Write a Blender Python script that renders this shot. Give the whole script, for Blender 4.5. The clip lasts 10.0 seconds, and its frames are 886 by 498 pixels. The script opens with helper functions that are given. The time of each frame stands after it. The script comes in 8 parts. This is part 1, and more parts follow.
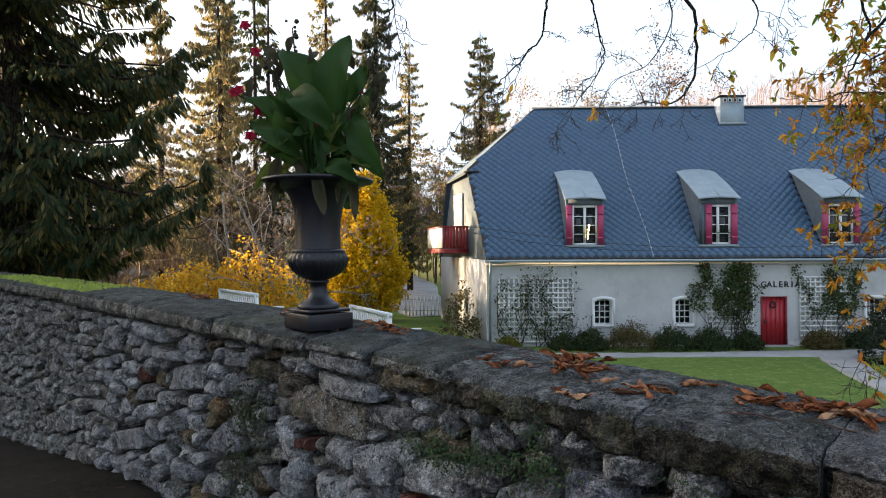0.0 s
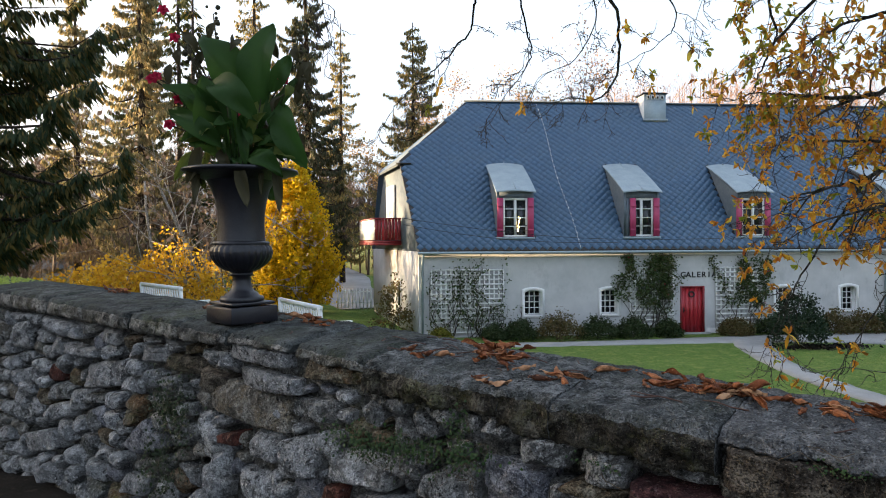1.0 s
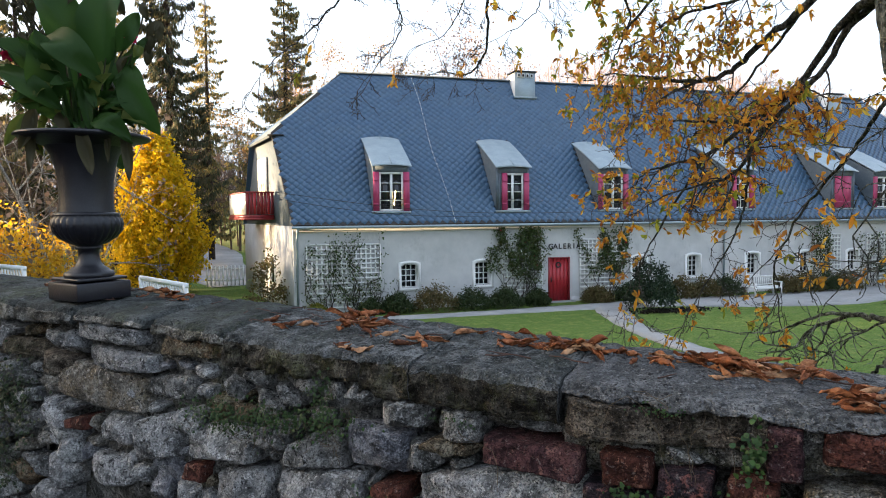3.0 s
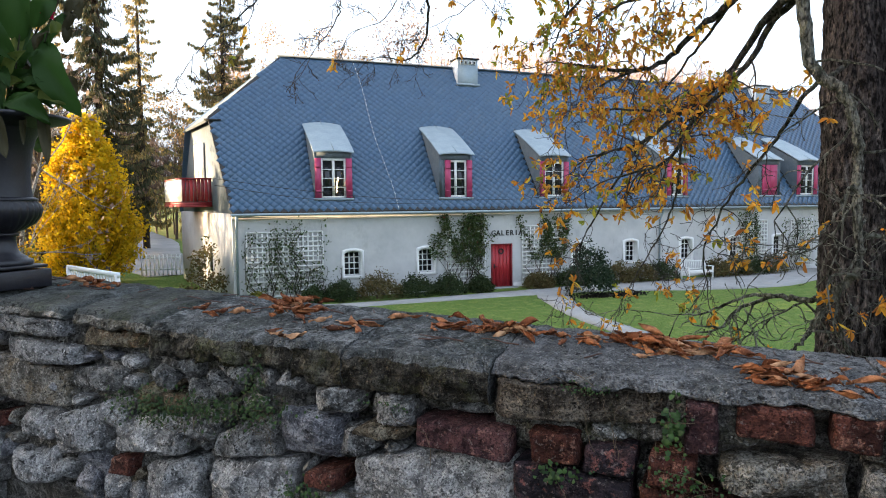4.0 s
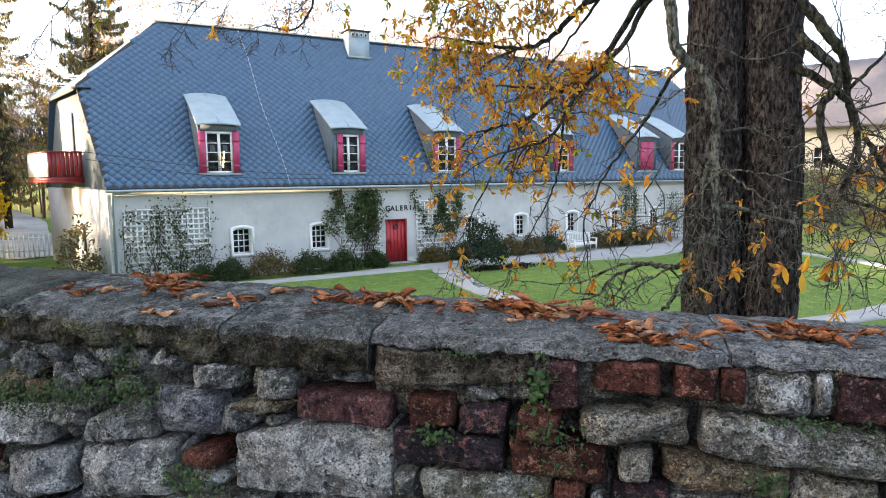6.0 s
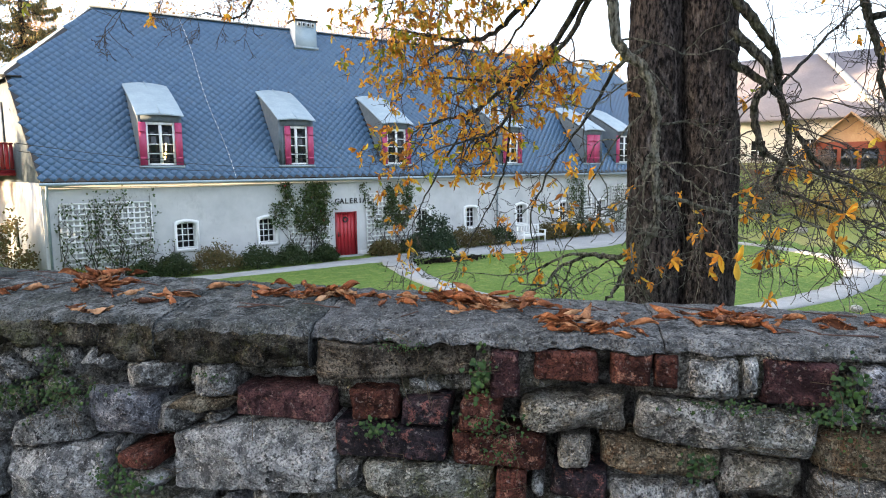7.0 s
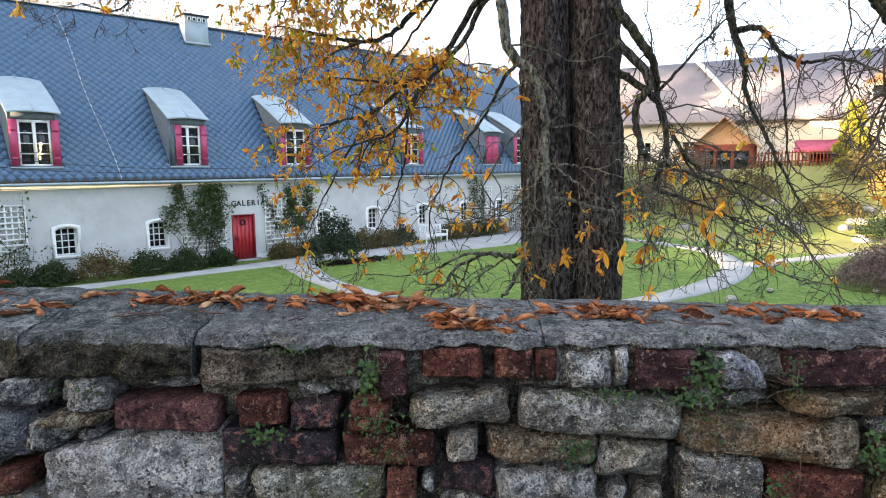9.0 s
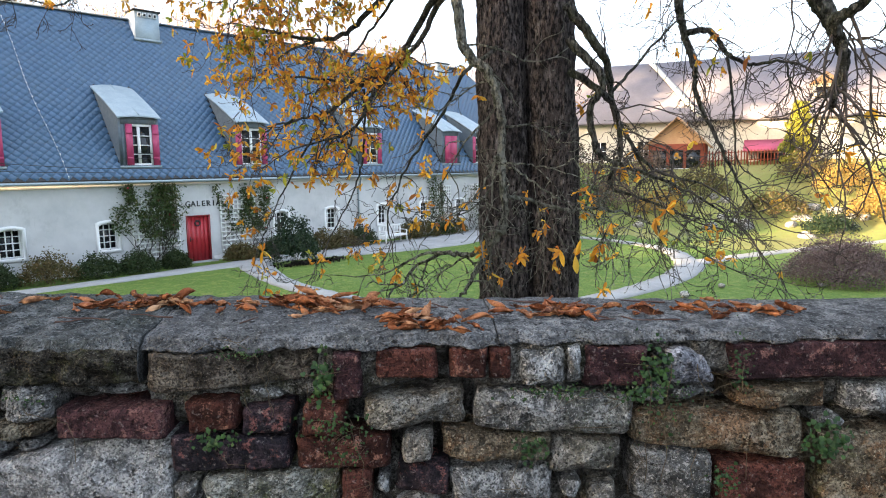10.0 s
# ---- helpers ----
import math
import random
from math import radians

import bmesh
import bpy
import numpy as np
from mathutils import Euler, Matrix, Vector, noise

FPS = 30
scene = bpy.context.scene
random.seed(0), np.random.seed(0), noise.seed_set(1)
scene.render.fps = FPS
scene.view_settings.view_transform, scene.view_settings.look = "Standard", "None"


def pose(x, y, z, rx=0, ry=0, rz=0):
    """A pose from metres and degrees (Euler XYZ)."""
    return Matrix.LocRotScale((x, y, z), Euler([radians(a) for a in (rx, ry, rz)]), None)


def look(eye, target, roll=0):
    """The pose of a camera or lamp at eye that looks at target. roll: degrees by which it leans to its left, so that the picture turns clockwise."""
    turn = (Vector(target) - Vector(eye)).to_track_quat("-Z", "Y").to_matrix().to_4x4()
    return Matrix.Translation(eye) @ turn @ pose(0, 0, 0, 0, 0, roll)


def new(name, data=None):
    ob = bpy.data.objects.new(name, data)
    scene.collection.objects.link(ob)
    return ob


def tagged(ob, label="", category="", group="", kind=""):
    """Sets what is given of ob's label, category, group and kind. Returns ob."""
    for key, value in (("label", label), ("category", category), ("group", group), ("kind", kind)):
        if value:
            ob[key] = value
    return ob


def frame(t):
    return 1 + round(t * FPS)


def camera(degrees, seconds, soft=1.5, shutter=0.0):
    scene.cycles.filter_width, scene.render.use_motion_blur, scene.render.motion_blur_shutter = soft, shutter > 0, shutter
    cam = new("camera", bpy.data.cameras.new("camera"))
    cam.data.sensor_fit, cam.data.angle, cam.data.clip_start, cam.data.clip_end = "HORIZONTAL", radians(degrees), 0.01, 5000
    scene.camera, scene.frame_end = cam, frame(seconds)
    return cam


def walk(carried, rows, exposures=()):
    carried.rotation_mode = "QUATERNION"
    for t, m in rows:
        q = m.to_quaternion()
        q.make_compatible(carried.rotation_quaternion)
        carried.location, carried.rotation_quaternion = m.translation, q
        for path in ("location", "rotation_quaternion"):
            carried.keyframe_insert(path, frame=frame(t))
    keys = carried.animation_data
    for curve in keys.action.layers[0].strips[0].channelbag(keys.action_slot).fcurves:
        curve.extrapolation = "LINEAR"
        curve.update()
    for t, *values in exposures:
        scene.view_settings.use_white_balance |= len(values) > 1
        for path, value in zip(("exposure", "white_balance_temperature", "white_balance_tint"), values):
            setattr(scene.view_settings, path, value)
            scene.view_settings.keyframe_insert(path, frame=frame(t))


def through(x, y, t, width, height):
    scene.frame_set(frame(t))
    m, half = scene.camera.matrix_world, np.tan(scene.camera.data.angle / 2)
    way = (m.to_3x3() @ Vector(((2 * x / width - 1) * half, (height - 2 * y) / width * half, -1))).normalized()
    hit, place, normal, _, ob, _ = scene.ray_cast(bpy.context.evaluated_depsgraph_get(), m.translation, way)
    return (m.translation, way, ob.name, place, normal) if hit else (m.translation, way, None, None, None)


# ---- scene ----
cam = camera(68.7, 10.0, soft=1.0)
PATH = [
    (0, (-0.636, -3.235, 4.152), (-0.66, -1.235, 4.149), -0.3),
    (0.5, (-0.619, -3.249, 4.153), (-0.541, -1.251, 4.139), -0.3),
    (1, (-0.607, -3.26, 4.152), (-0.425, -1.268, 4.123), -0.3),
    (1.5, (-0.6, -3.268, 4.148), (-0.317, -1.289, 4.099), -0.4),
    (2, (-0.591, -3.275, 4.144), (-0.215, -1.312, 4.074), -0.5),
    (2.5, (-0.58, -3.286, 4.139), (-0.115, -1.343, 4.049), -0.5),
    (4, (-0.537, -3.305, 4.126), (0.175, -1.442, 3.975), -0.5),
    (4.5, (-0.528, -3.318, 4.124), (0.261, -1.488, 3.953), -0.5),
    (5, (-0.522, -3.333, 4.123), (0.34, -1.539, 3.932), -0.5),
    (5.5, (-0.518, -3.345, 4.121), (0.414, -1.588, 3.911), -0.5),
    (7, (-0.489, -3.366, 4.118), (0.634, -1.731, 3.865), -0.5),
    (7.5, (-0.484, -3.375, 4.119), (0.702, -1.785, 3.867), -0.5),
    (8, (-0.481, -3.388, 4.12), (0.764, -1.843, 3.868), -0.5),
    (8.5, (-0.476, -3.397, 4.121), (0.825, -1.9, 3.867), -0.5),
    (9, (-0.47, -3.408, 4.122), (0.884, -1.958, 3.869), -0.5),
    (9.5, (-0.461, -3.413, 4.121), (0.943, -2.012, 3.866), -0.6),
    (10, (-0.456, -3.416, 4.122), (0.985, -2.053, 3.866), -0.6),
]
walk(cam, [(t, look(eye, target, roll)) for t, eye, target, roll in PATH],
     exposures=[(0, 2.95), (2.5, 3.15), (5.5, 3.70), (8.5, 3.85), (10, 3.78)])

# ---- world, sun and exposure ----
SUN_EL, SUN_AZ = 6.0, -68.0
world = bpy.data.worlds.new("world")
scene.world = world
world.use_nodes = True
wn = world.node_tree
sky = wn.nodes.new("ShaderNodeTexSky")
sky.sky_type = "NISHITA"
sky.sun_disc = False
sky.sun_elevation, sky.sun_rotation = radians(SUN_EL), radians(SUN_AZ)
sky.air_density, sky.dust_density, sky.ozone_density = 0.8, 8.0, 1.2
veil = wn.nodes.new("ShaderNodeMix")  # thin bright high cloud over the whole sky
veil.data_type = "RGBA"
veil.inputs[0].default_value = 0.62
veil.inputs[7].default_value = (1.05, 1.19, 1.42, 1)
wn.links.new(sky.outputs[0], veil.inputs[6])
wn.links.new(veil.outputs[2], wn.nodes["Background"].inputs[0])
wn.nodes["Background"].inputs[1].default_value = 0.15
sun = new("sun", bpy.data.lights.new("sun", "SUN"))
sun.data.energy, sun.data.angle, sun.data.color = 3.2, radians(0.6), (1.0, 0.74, 0.45)
sx, sy = math.sin(radians(SUN_AZ)), math.cos(radians(SUN_AZ))
sun.matrix_world = look((sx * 60, sy * 60, 60 * math.tan(radians(SUN_EL))), (0, 0, 0))


# ---- helpers of this scene ----
class Geo:
    """Collects pieces of mesh as arrays of corners and faces."""

    def __init__(self):
        self.v, self.q, self.t, self.n = [], [], [], 0

    def add(self, verts, quads=None, tris=None):
        verts = np.asarray(verts, float).reshape(-1, 3)
        self.v.append(verts)
        if quads is not None and len(quads):
            self.q.append(np.asarray(quads, int).reshape(-1, 4) + self.n)
        if tris is not None and len(tris):
            self.t.append(np.asarray(tris, int).reshape(-1, 3) + self.n)
        self.n += len(verts)
        return self

    def box(self, x0, y0, z0, x1, y1, z1):
        v = [(x, y, z) for z in (z0, z1) for x, y in ((x0, y0), (x1, y0), (x1, y1), (x0, y1))]
        return self.add(v, [(3, 2, 1, 0), (4, 5, 6, 7), (0, 1, 5, 4), (1, 2, 6, 5), (2, 3, 7, 6), (3, 0, 4, 7)])

    def bar(self, a, b, w, h, up=(0, 0, 1)):
        """A squared bar from a to b."""
        a, b, up = Vector(a), Vector(b), Vector(up)
        d = (b - a).normalized()
        s = d.cross(up)
        s = s.normalized() if s.length > 1e-4 else Vector((1, 0, 0))
        u = s.cross(d)
        v = [p + s * i * w / 2 + u * j * h / 2 for p in (a, b) for i, j in ((-1, -1), (1, -1), (1, 1), (-1, 1))]
        return self.add([tuple(p) for p in v], [(0, 1, 2, 3), (7, 6, 5, 4), (0, 4, 5, 1), (1, 5, 6, 2), (2, 6, 7, 3), (3, 7, 4, 0)])

    def tube(self, pts, radii, sides=6, cap=True):
        pts = np.asarray(pts, float)
        radii = np.broadcast_to(np.asarray(radii, float), (len(pts),))
        d = np.gradient(pts, axis=0)
        d /= np.linalg.norm(d, axis=1, keepdims=True) + 1e-9
        ref = np.array((0.31, 0.17, 0.94)) if abs(d[0, 2]) < 0.8 else np.array((0.94, 0.31, 0.17))
        s = np.cross(d, ref)
        s /= np.linalg.norm(s, axis=1, keepdims=True) + 1e-9
        u = np.cross(s, d)
        a = np.arange(sides) * 2 * np.pi / sides
        ring = pts[:, None] + radii[:, None, None] * (np.cos(a)[None, :, None] * s[:, None] + np.sin(a)[None, :, None] * u[:, None])
        n, k = len(pts), np.arange(sides)
        q = [np.stack([i * sides + k, i * sides + (k + 1) % sides, (i + 1) * sides + (k + 1) % sides, (i + 1) * sides + k], 1) for i in range(n - 1)]
        self.add(ring.reshape(-1, 3), np.concatenate(q))
        if cap:
            base = self.n - n * sides
            self.t.append(np.array([(base + (n - 1) * sides, base + (n - 1) * sides + j, base + (n - 1) * sides + j + 1) for j in range(1, sides - 1)]))
        return self

    def lathe(self, profile, sides=32, centre=(0, 0), flutes=0, depth=0.0):
        a = np.arange(sides) * 2 * np.pi / sides
        ring = []
        for r, z, *f in profile:
            rr = r * (1 + (depth * f[0] * np.abs(np.sin(a * flutes / 2)) if f else 0 * a))
            ring.append(np.stack([centre[0] + rr * np.cos(a), centre[1] + rr * np.sin(a), z + 0 * a], 1))
        k = np.arange(sides)
        q = [np.stack([i * sides + k, i * sides + (k + 1) % sides, (i + 1) * sides + (k + 1) % sides, (i + 1) * sides + k], 1) for i in range(len(profile) - 1)]
        return self.add(np.concatenate(ring), np.concatenate(q))

    def grid(self, pts):
        """pts: an array of rows x columns x 3."""
        r, c = pts.shape[:2]
        i = np.arange(r * c).reshape(r, c)
        q = np.stack([i[:-1, :-1], i[:-1, 1:], i[1:, 1:], i[1:, :-1]], -1)
        return self.add(pts.reshape(-1, 3), q.reshape(-1, 4))

    def mesh(self, name, material, smooth=False):
        me = bpy.data.meshes.new(name)
        v = np.concatenate(self.v)
        q = np.concatenate(self.q) if self.q else np.zeros((0, 4), int)
        t = np.concatenate(self.t) if self.t else np.zeros((0, 3), int)
        me.vertices.add(len(v))
        me.vertices.foreach_set("co", v.ravel())
        loops = np.concatenate([q.ravel(), t.ravel()])
        me.loops.add(len(loops))
        me.loops.foreach_set("vertex_index", loops)
        me.polygons.add(len(q) + len(t))
        me.polygons.foreach_set("loop_start", np.concatenate([np.arange(len(q)) * 4, len(q) * 4 + np.arange(len(t)) * 3]))
        me.polygons.foreach_set("loop_total", np.concatenate([np.full(len(q), 4), np.full(len(t), 3)]))
        if smooth:
            me.polygons.foreach_set("use_smooth", np.ones(len(q) + len(t), bool))
        me.update(calc_edges=True)
        me.validate()
        me.materials.append(material)
        return me


def part(name, geo, material, parent=None, label="", smooth=False, kind=""):
    """One mesh object, under a thing or a part if one is given."""
    ob = new(name, geo if isinstance(geo, bpy.types.Mesh) else geo.mesh(name, material, smooth))
    ob.parent = parent
    return tagged(ob, label, "", "", kind)


def bevelled(ob, width, segments=2):
    m = ob.modifiers.new("bevel", "BEVEL")
    m.width, m.segments, m.limit_method = width, segments, "ANGLE"
    return ob


def empty(name, m=None, label="", category="", group="", kind=""):
    ob = new(name)
    if m is not None:
        ob.matrix_basis = m
    return tagged(ob, label, category, group, kind)


def waves(p, scale, seed=0):
    """Cheap rough noise from crossing waves, for many places at once."""
    rng = np.random.RandomState(seed)
    out = np.zeros(len(p))
    for i in range(7):
        d = rng.normal(size=3)
        d *= scale * (0.7 + 1.6 * rng.rand()) / np.linalg.norm(d)
        out += np.sin(p @ d * 6.28 + rng.rand() * 6.28 + 1.3 * np.sin(p @ d[[1, 2, 0]] * 4.1 + rng.rand() * 6))
    return out / 4


# ---- materials ----
class Nodes:
    def __init__(self, name):
        self.m = bpy.data.materials.new(name)
        self.m.use_nodes = True
        self.t = self.m.node_tree
        self.bsdf = self.t.nodes["Principled BSDF"]
        self.coord = None

    def add(self, kind, **values):
        node = self.t.nodes.new(kind)
        for key, value in values.items():
            node.inputs[key.replace("_", " ")].default_value = value
        return node

    def link(self, a, b):
        self.t.links.new(a, b)

    def place(self):
        if self.coord is None:
            g = self.add("ShaderNodeNewGeometry")
            self.coord = g.outputs["Position"]
        return self.coord

    def noise(self, scale, detail=4.0, rough=0.6, stretch=None, distort=0.0):
        n = self.add("ShaderNodeTexNoise", Scale=scale, Detail=detail, Roughness=rough, Distortion=distort)
        src = self.place()
        if stretch:
            m = self.add("ShaderNodeVectorMath")
            m.operation = "MULTIPLY"
            m.inputs[1].default_value = stretch
            self.link(src, m.inputs[0])
            src = m.outputs[0]
        self.link(src, n.inputs["Vector"])
        return n.outputs["Fac"]

    def ramp(self, src, *stops):
        r = self.add("ShaderNodeValToRGB")
        e = r.color_ramp.elements
        while len(e) < len(stops):
            e.new(0.5)
        for el, (pos, col) in zip(e, stops):
            el.position = pos
            el.color = (*col, 1) if len(col) == 3 else col
        self.link(src, r.inputs[0])
        return r.outputs[0]

    def mix(self, fac, a, b, mode="MIX"):
        m = self.t.nodes.new("ShaderNodeMix")
        m.data_type, m.blend_type = "RGBA", mode
        for sock, v in ((m.inputs[0], fac), (m.inputs[6], a), (m.inputs[7], b)):
            if isinstance(v, (int, float)):
                sock.default_value = v
            elif isinstance(v, tuple):
                sock.default_value = (*v, 1)
            else:
                self.link(v, sock)
        return m.outputs[2]

    def mapped(self, src, a, b, c=0.0, d=1.0):
        m = self.add("ShaderNodeMapRange", From_Min=a, From_Max=b, To_Min=c, To_Max=d)
        self.link(src, m.inputs[0])
        return m.outputs[0]

    def bump(self, src, strength, distance):
        b = self.add("ShaderNodeBump", Strength=strength, Distance=distance)
        self.link(src, b.inputs["Height"])
        old = self.bsdf.inputs["Normal"]
        if old.is_linked:
            self.link(old.links[0].from_socket, b.inputs["Normal"])
        self.link(b.outputs[0], old)
        return self

    def random(self):
        return self.add("ShaderNodeObjectInfo").outputs["Random"]

    def island(self):
        return self.add("ShaderNodeNewGeometry").outputs["Random Per Island"]

    def colour(self, src):
        if isinstance(src, tuple):
            self.bsdf.inputs["Base Color"].default_value = (*src, 1)
        else:
            self.link(src, self.bsdf.inputs["Base Color"])
        return self

    def set(self, **values):
        for key, value in values.items():
            self.bsdf.inputs[key.replace("_", " ")].default_value = value
        if values.get("Roughness", 0) >= 0.6:  # dull, dusty surfaces have hardly any sheen
            self.bsdf.inputs["Specular IOR Level"].default_value = 0.1
        return self


def plain(name, a, b, scale=6.0, rough=0.6, bump=0.3, fine=60.0, metal=0.0, depth=0.004, vary=0.25):
    """A surface of two close colours with stains, grain, and a shift of tone from thing to thing."""
    n = Nodes(name)
    col = n.mix(n.mapped(n.noise(scale, 5), 0.3, 0.7), a, b)
    col = n.mix(n.mapped(n.noise(fine, 3), 0.35, 0.75, 0.0, 0.35), col, tuple(0.55 * c for c in a))
    col = n.mix(n.mapped(n.random(), 0, 1, 0, vary), col, tuple(0.6 * c for c in b))
    n.colour(col).set(Roughness=rough, Metallic=metal).bump(n.noise(fine, 4), bump, depth)
    return n.m


def foliage(name, tones, through=0.35, rough=0.55, spread=0.35):
    """Leaves of several tones, one for each leaf, that let some light through."""
    n = Nodes(name)
    stops = [((i + 0.5) / len(tones), c) for i, c in enumerate(tones)]
    col = n.ramp(n.island(), *stops)
    dark = n.mapped(n.noise(1.3, 3), 0.3, 0.7, 1 - spread, 1 + spread)
    col = n.mix(1.0, col, n.mix(dark, (0, 0, 0), (1, 1, 1)), "MULTIPLY")
    n.colour(col).set(Roughness=rough)
    n.bsdf.inputs["Specular IOR Level"].default_value = 0.18
    tr = n.add("ShaderNodeBsdfTranslucent")
    n.link(col, tr.inputs[0])
    mx = n.add("ShaderNodeMixShader")
    mx.inputs[0].default_value = through
    n.link(n.bsdf.outputs[0], mx.inputs[1])
    n.link(tr.outputs[0], mx.inputs[2])
    n.link(mx.outputs[0], n.t.nodes["Material Output"].inputs[0])
    return n.m

# colours of the place
M_LAWN = Nodes("lawn")
n = M_LAWN
c = n.mix(n.mapped(n.noise(0.35, 4), 0.35, 0.65), (0.098, 0.165, 0.034), (0.132, 0.198, 0.046))
c = n.mix(n.mapped(n.noise(11, 3, 0.75), 0.42, 0.60, 0, 0.8), c, (0.052, 0.094, 0.018))
c = n.mix(n.mapped(n.noise(2.6, 4, 0.75), 0.5, 0.64, 0, 0.7), c, (0.20, 0.23, 0.065))
c = n.mix(n.mapped(n.noise(1.7, 5, 0.7), 0.58, 0.72, 0, 0.6), c, (0.22, 0.20, 0.085))
n.colour(c).set(Roughness=0.85).bump(n.noise(9, 3, 0.8), 1.0, 0.10)
M_LAWN = n.m
n = Nodes("wild_ground")
c = n.mix(n.mapped(n.noise(0.12, 5), 0.4, 0.6), (0.15, 0.20, 0.05), (0.25, 0.24, 0.085))
c = n.mix(n.mapped(n.noise(3, 5, 0.7), 0.4, 0.7, 0, 0.6), c, (0.19, 0.15, 0.065))
n.colour(c).set(Roughness=0.9).bump(n.noise(20, 4, 0.8), 0.8, 0.06)
M_WILD = n.m
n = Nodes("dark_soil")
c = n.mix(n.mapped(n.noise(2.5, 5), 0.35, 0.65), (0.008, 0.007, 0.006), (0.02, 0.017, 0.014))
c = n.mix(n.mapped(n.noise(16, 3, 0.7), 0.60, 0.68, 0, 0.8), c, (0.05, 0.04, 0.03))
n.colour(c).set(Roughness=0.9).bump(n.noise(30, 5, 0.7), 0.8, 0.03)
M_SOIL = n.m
n = Nodes("pale_gravel")
c = n.mix(n.mapped(n.noise(1.2, 5), 0.35, 0.65), (0.25, 0.25, 0.25), (0.32, 0.32, 0.315))
c = n.mix(n.mapped(n.noise(55, 3), 0.45, 0.75, 0, 0.5), c, (0.16, 0.155, 0.145))
n.colour(c).set(Roughness=0.9).bump(n.noise(90, 3, 0.7), 0.5, 0.02)
M_GRAVEL = n.m
n = Nodes("road_asphalt")
c = n.mix(n.mapped(n.noise(0.6, 5), 0.35, 0.65), (0.25, 0.245, 0.24), (0.33, 0.325, 0.315))
n.colour(c).set(Roughness=0.8).bump(n.noise(60, 3), 0.4, 0.01)
M_ROAD = n.m
n = Nodes("lime_plaster")
c = n.mix(n.mapped(n.noise(0.9, 6, 0.6), 0.35, 0.65), (0.42, 0.42, 0.42), (0.52, 0.515, 0.51))
c = n.mix(n.mapped(n.noise(0.5, 6, 0.75, (1.4, 1.4, 0.8)), 0.56, 0.72, 0, 0.6), c, (0.30, 0.30, 0.295))
c = n.mix(n.mapped(n.noise(2.3, 5, 0.7, (2.5, 2.5, 0.25)), 0.6, 0.75, 0, 0.35), c, (0.27, 0.27, 0.255))
n.colour(c).set(Roughness=0.85).bump(n.noise(14, 5, 0.6), 0.25, 0.012).bump(n.noise(120, 3), 0.2, 0.003)
M_PLASTER = n.m
M_WHITE = plain("white_paint", (0.78, 0.78, 0.77), (0.68, 0.68, 0.66), 3, 0.5, 0.1, 40, vary=0.1)
M_CREAM = plain("cream_paint", (0.72, 0.66, 0.52), (0.62, 0.56, 0.44), 3, 0.5, 0.1, 40, vary=0.1)
n = Nodes("slate")
c = n.mix(n.random(), (0.050, 0.105, 0.190), (0.060, 0.120, 0.212))
c = n.mix(n.mapped(n.noise(1.1, 5), 0.4, 0.7, 0, 0.4), c, (0.075, 0.125, 0.19))
c = n.mix(n.mapped(n.noise(12, 4, 0.7), 0.45, 0.75, 0, 0.4), c, (0.034, 0.070, 0.125))
n.colour(c).set(Roughness=0.30).bump(n.noise(14, 3), 0.2, 0.005)
M_SLATE = n.m
n = Nodes("slate_run")
c = n.mix(n.island(), (0.050, 0.105, 0.190), (0.061, 0.121, 0.214))
c = n.mix(n.mapped(n.noise(1.1, 5), 0.4, 0.7, 0, 0.4), c, (0.075, 0.125, 0.19))
c = n.mix(n.mapped(n.noise(12, 4, 0.7), 0.45, 0.75, 0, 0.4), c, (0.034, 0.070, 0.125))
n.colour(c).set(Roughness=0.30).bump(n.noise(14, 3), 0.2, 0.005)
M_SLATES = n.m
M_ZINC = plain("zinc_sheet", (0.24, 0.30, 0.33), (0.33, 0.39, 0.42), 2.5, 0.5, 0.1, 18, metal=0.35, vary=0.1)
M_CHEEK = plain("grey_slate_cheek", (0.11, 0.135, 0.16), (0.155, 0.18, 0.205), 4, 0.6, 0.4, 14, vary=0.1)
M_PINK = plain("magenta_shutter_paint", (0.36, 0.035, 0.10), (0.45, 0.05, 0.14), 5, 0.5, 0.15, 30, vary=0.15)
M_RED = plain("red_door_paint", (0.38, 0.018, 0.025), (0.46, 0.03, 0.04), 3, 0.45, 0.15, 30, vary=0.1)
M_DARKRED = plain("dark_red_paint", (0.20, 0.012, 0.018), (0.28, 0.02, 0.025), 4, 0.45, 0.15, 30, vary=0.15)
M_IRON = plain("dark_iron", (0.012, 0.012, 0.013), (0.025, 0.024, 0.024), 9, 0.45, 0.3, 70, metal=0.3, vary=0.1)
n = Nodes("window_glass")
n.colour((0.012, 0.014, 0.016)).set(Roughness=0.06)
M_GLASS = n.m
n = Nodes("warm_lamp")
n.colour((0.9, 0.7, 0.3)).set(Emission_Strength=9.0)
n.bsdf.inputs["Emission Color"].default_value = (1.0, 0.62, 0.16, 1)
M_LAMP = n.m
M_WOOD = plain("weathered_wood", (0.28, 0.24, 0.19), (0.20, 0.17, 0.14), 4, 0.75, 0.4, 25)


# ---- ground ----
def ease(a, b, x):
    t = np.clip((x - a) / (b - a), 0, 1)
    return t * t * (3 - 2 * t)


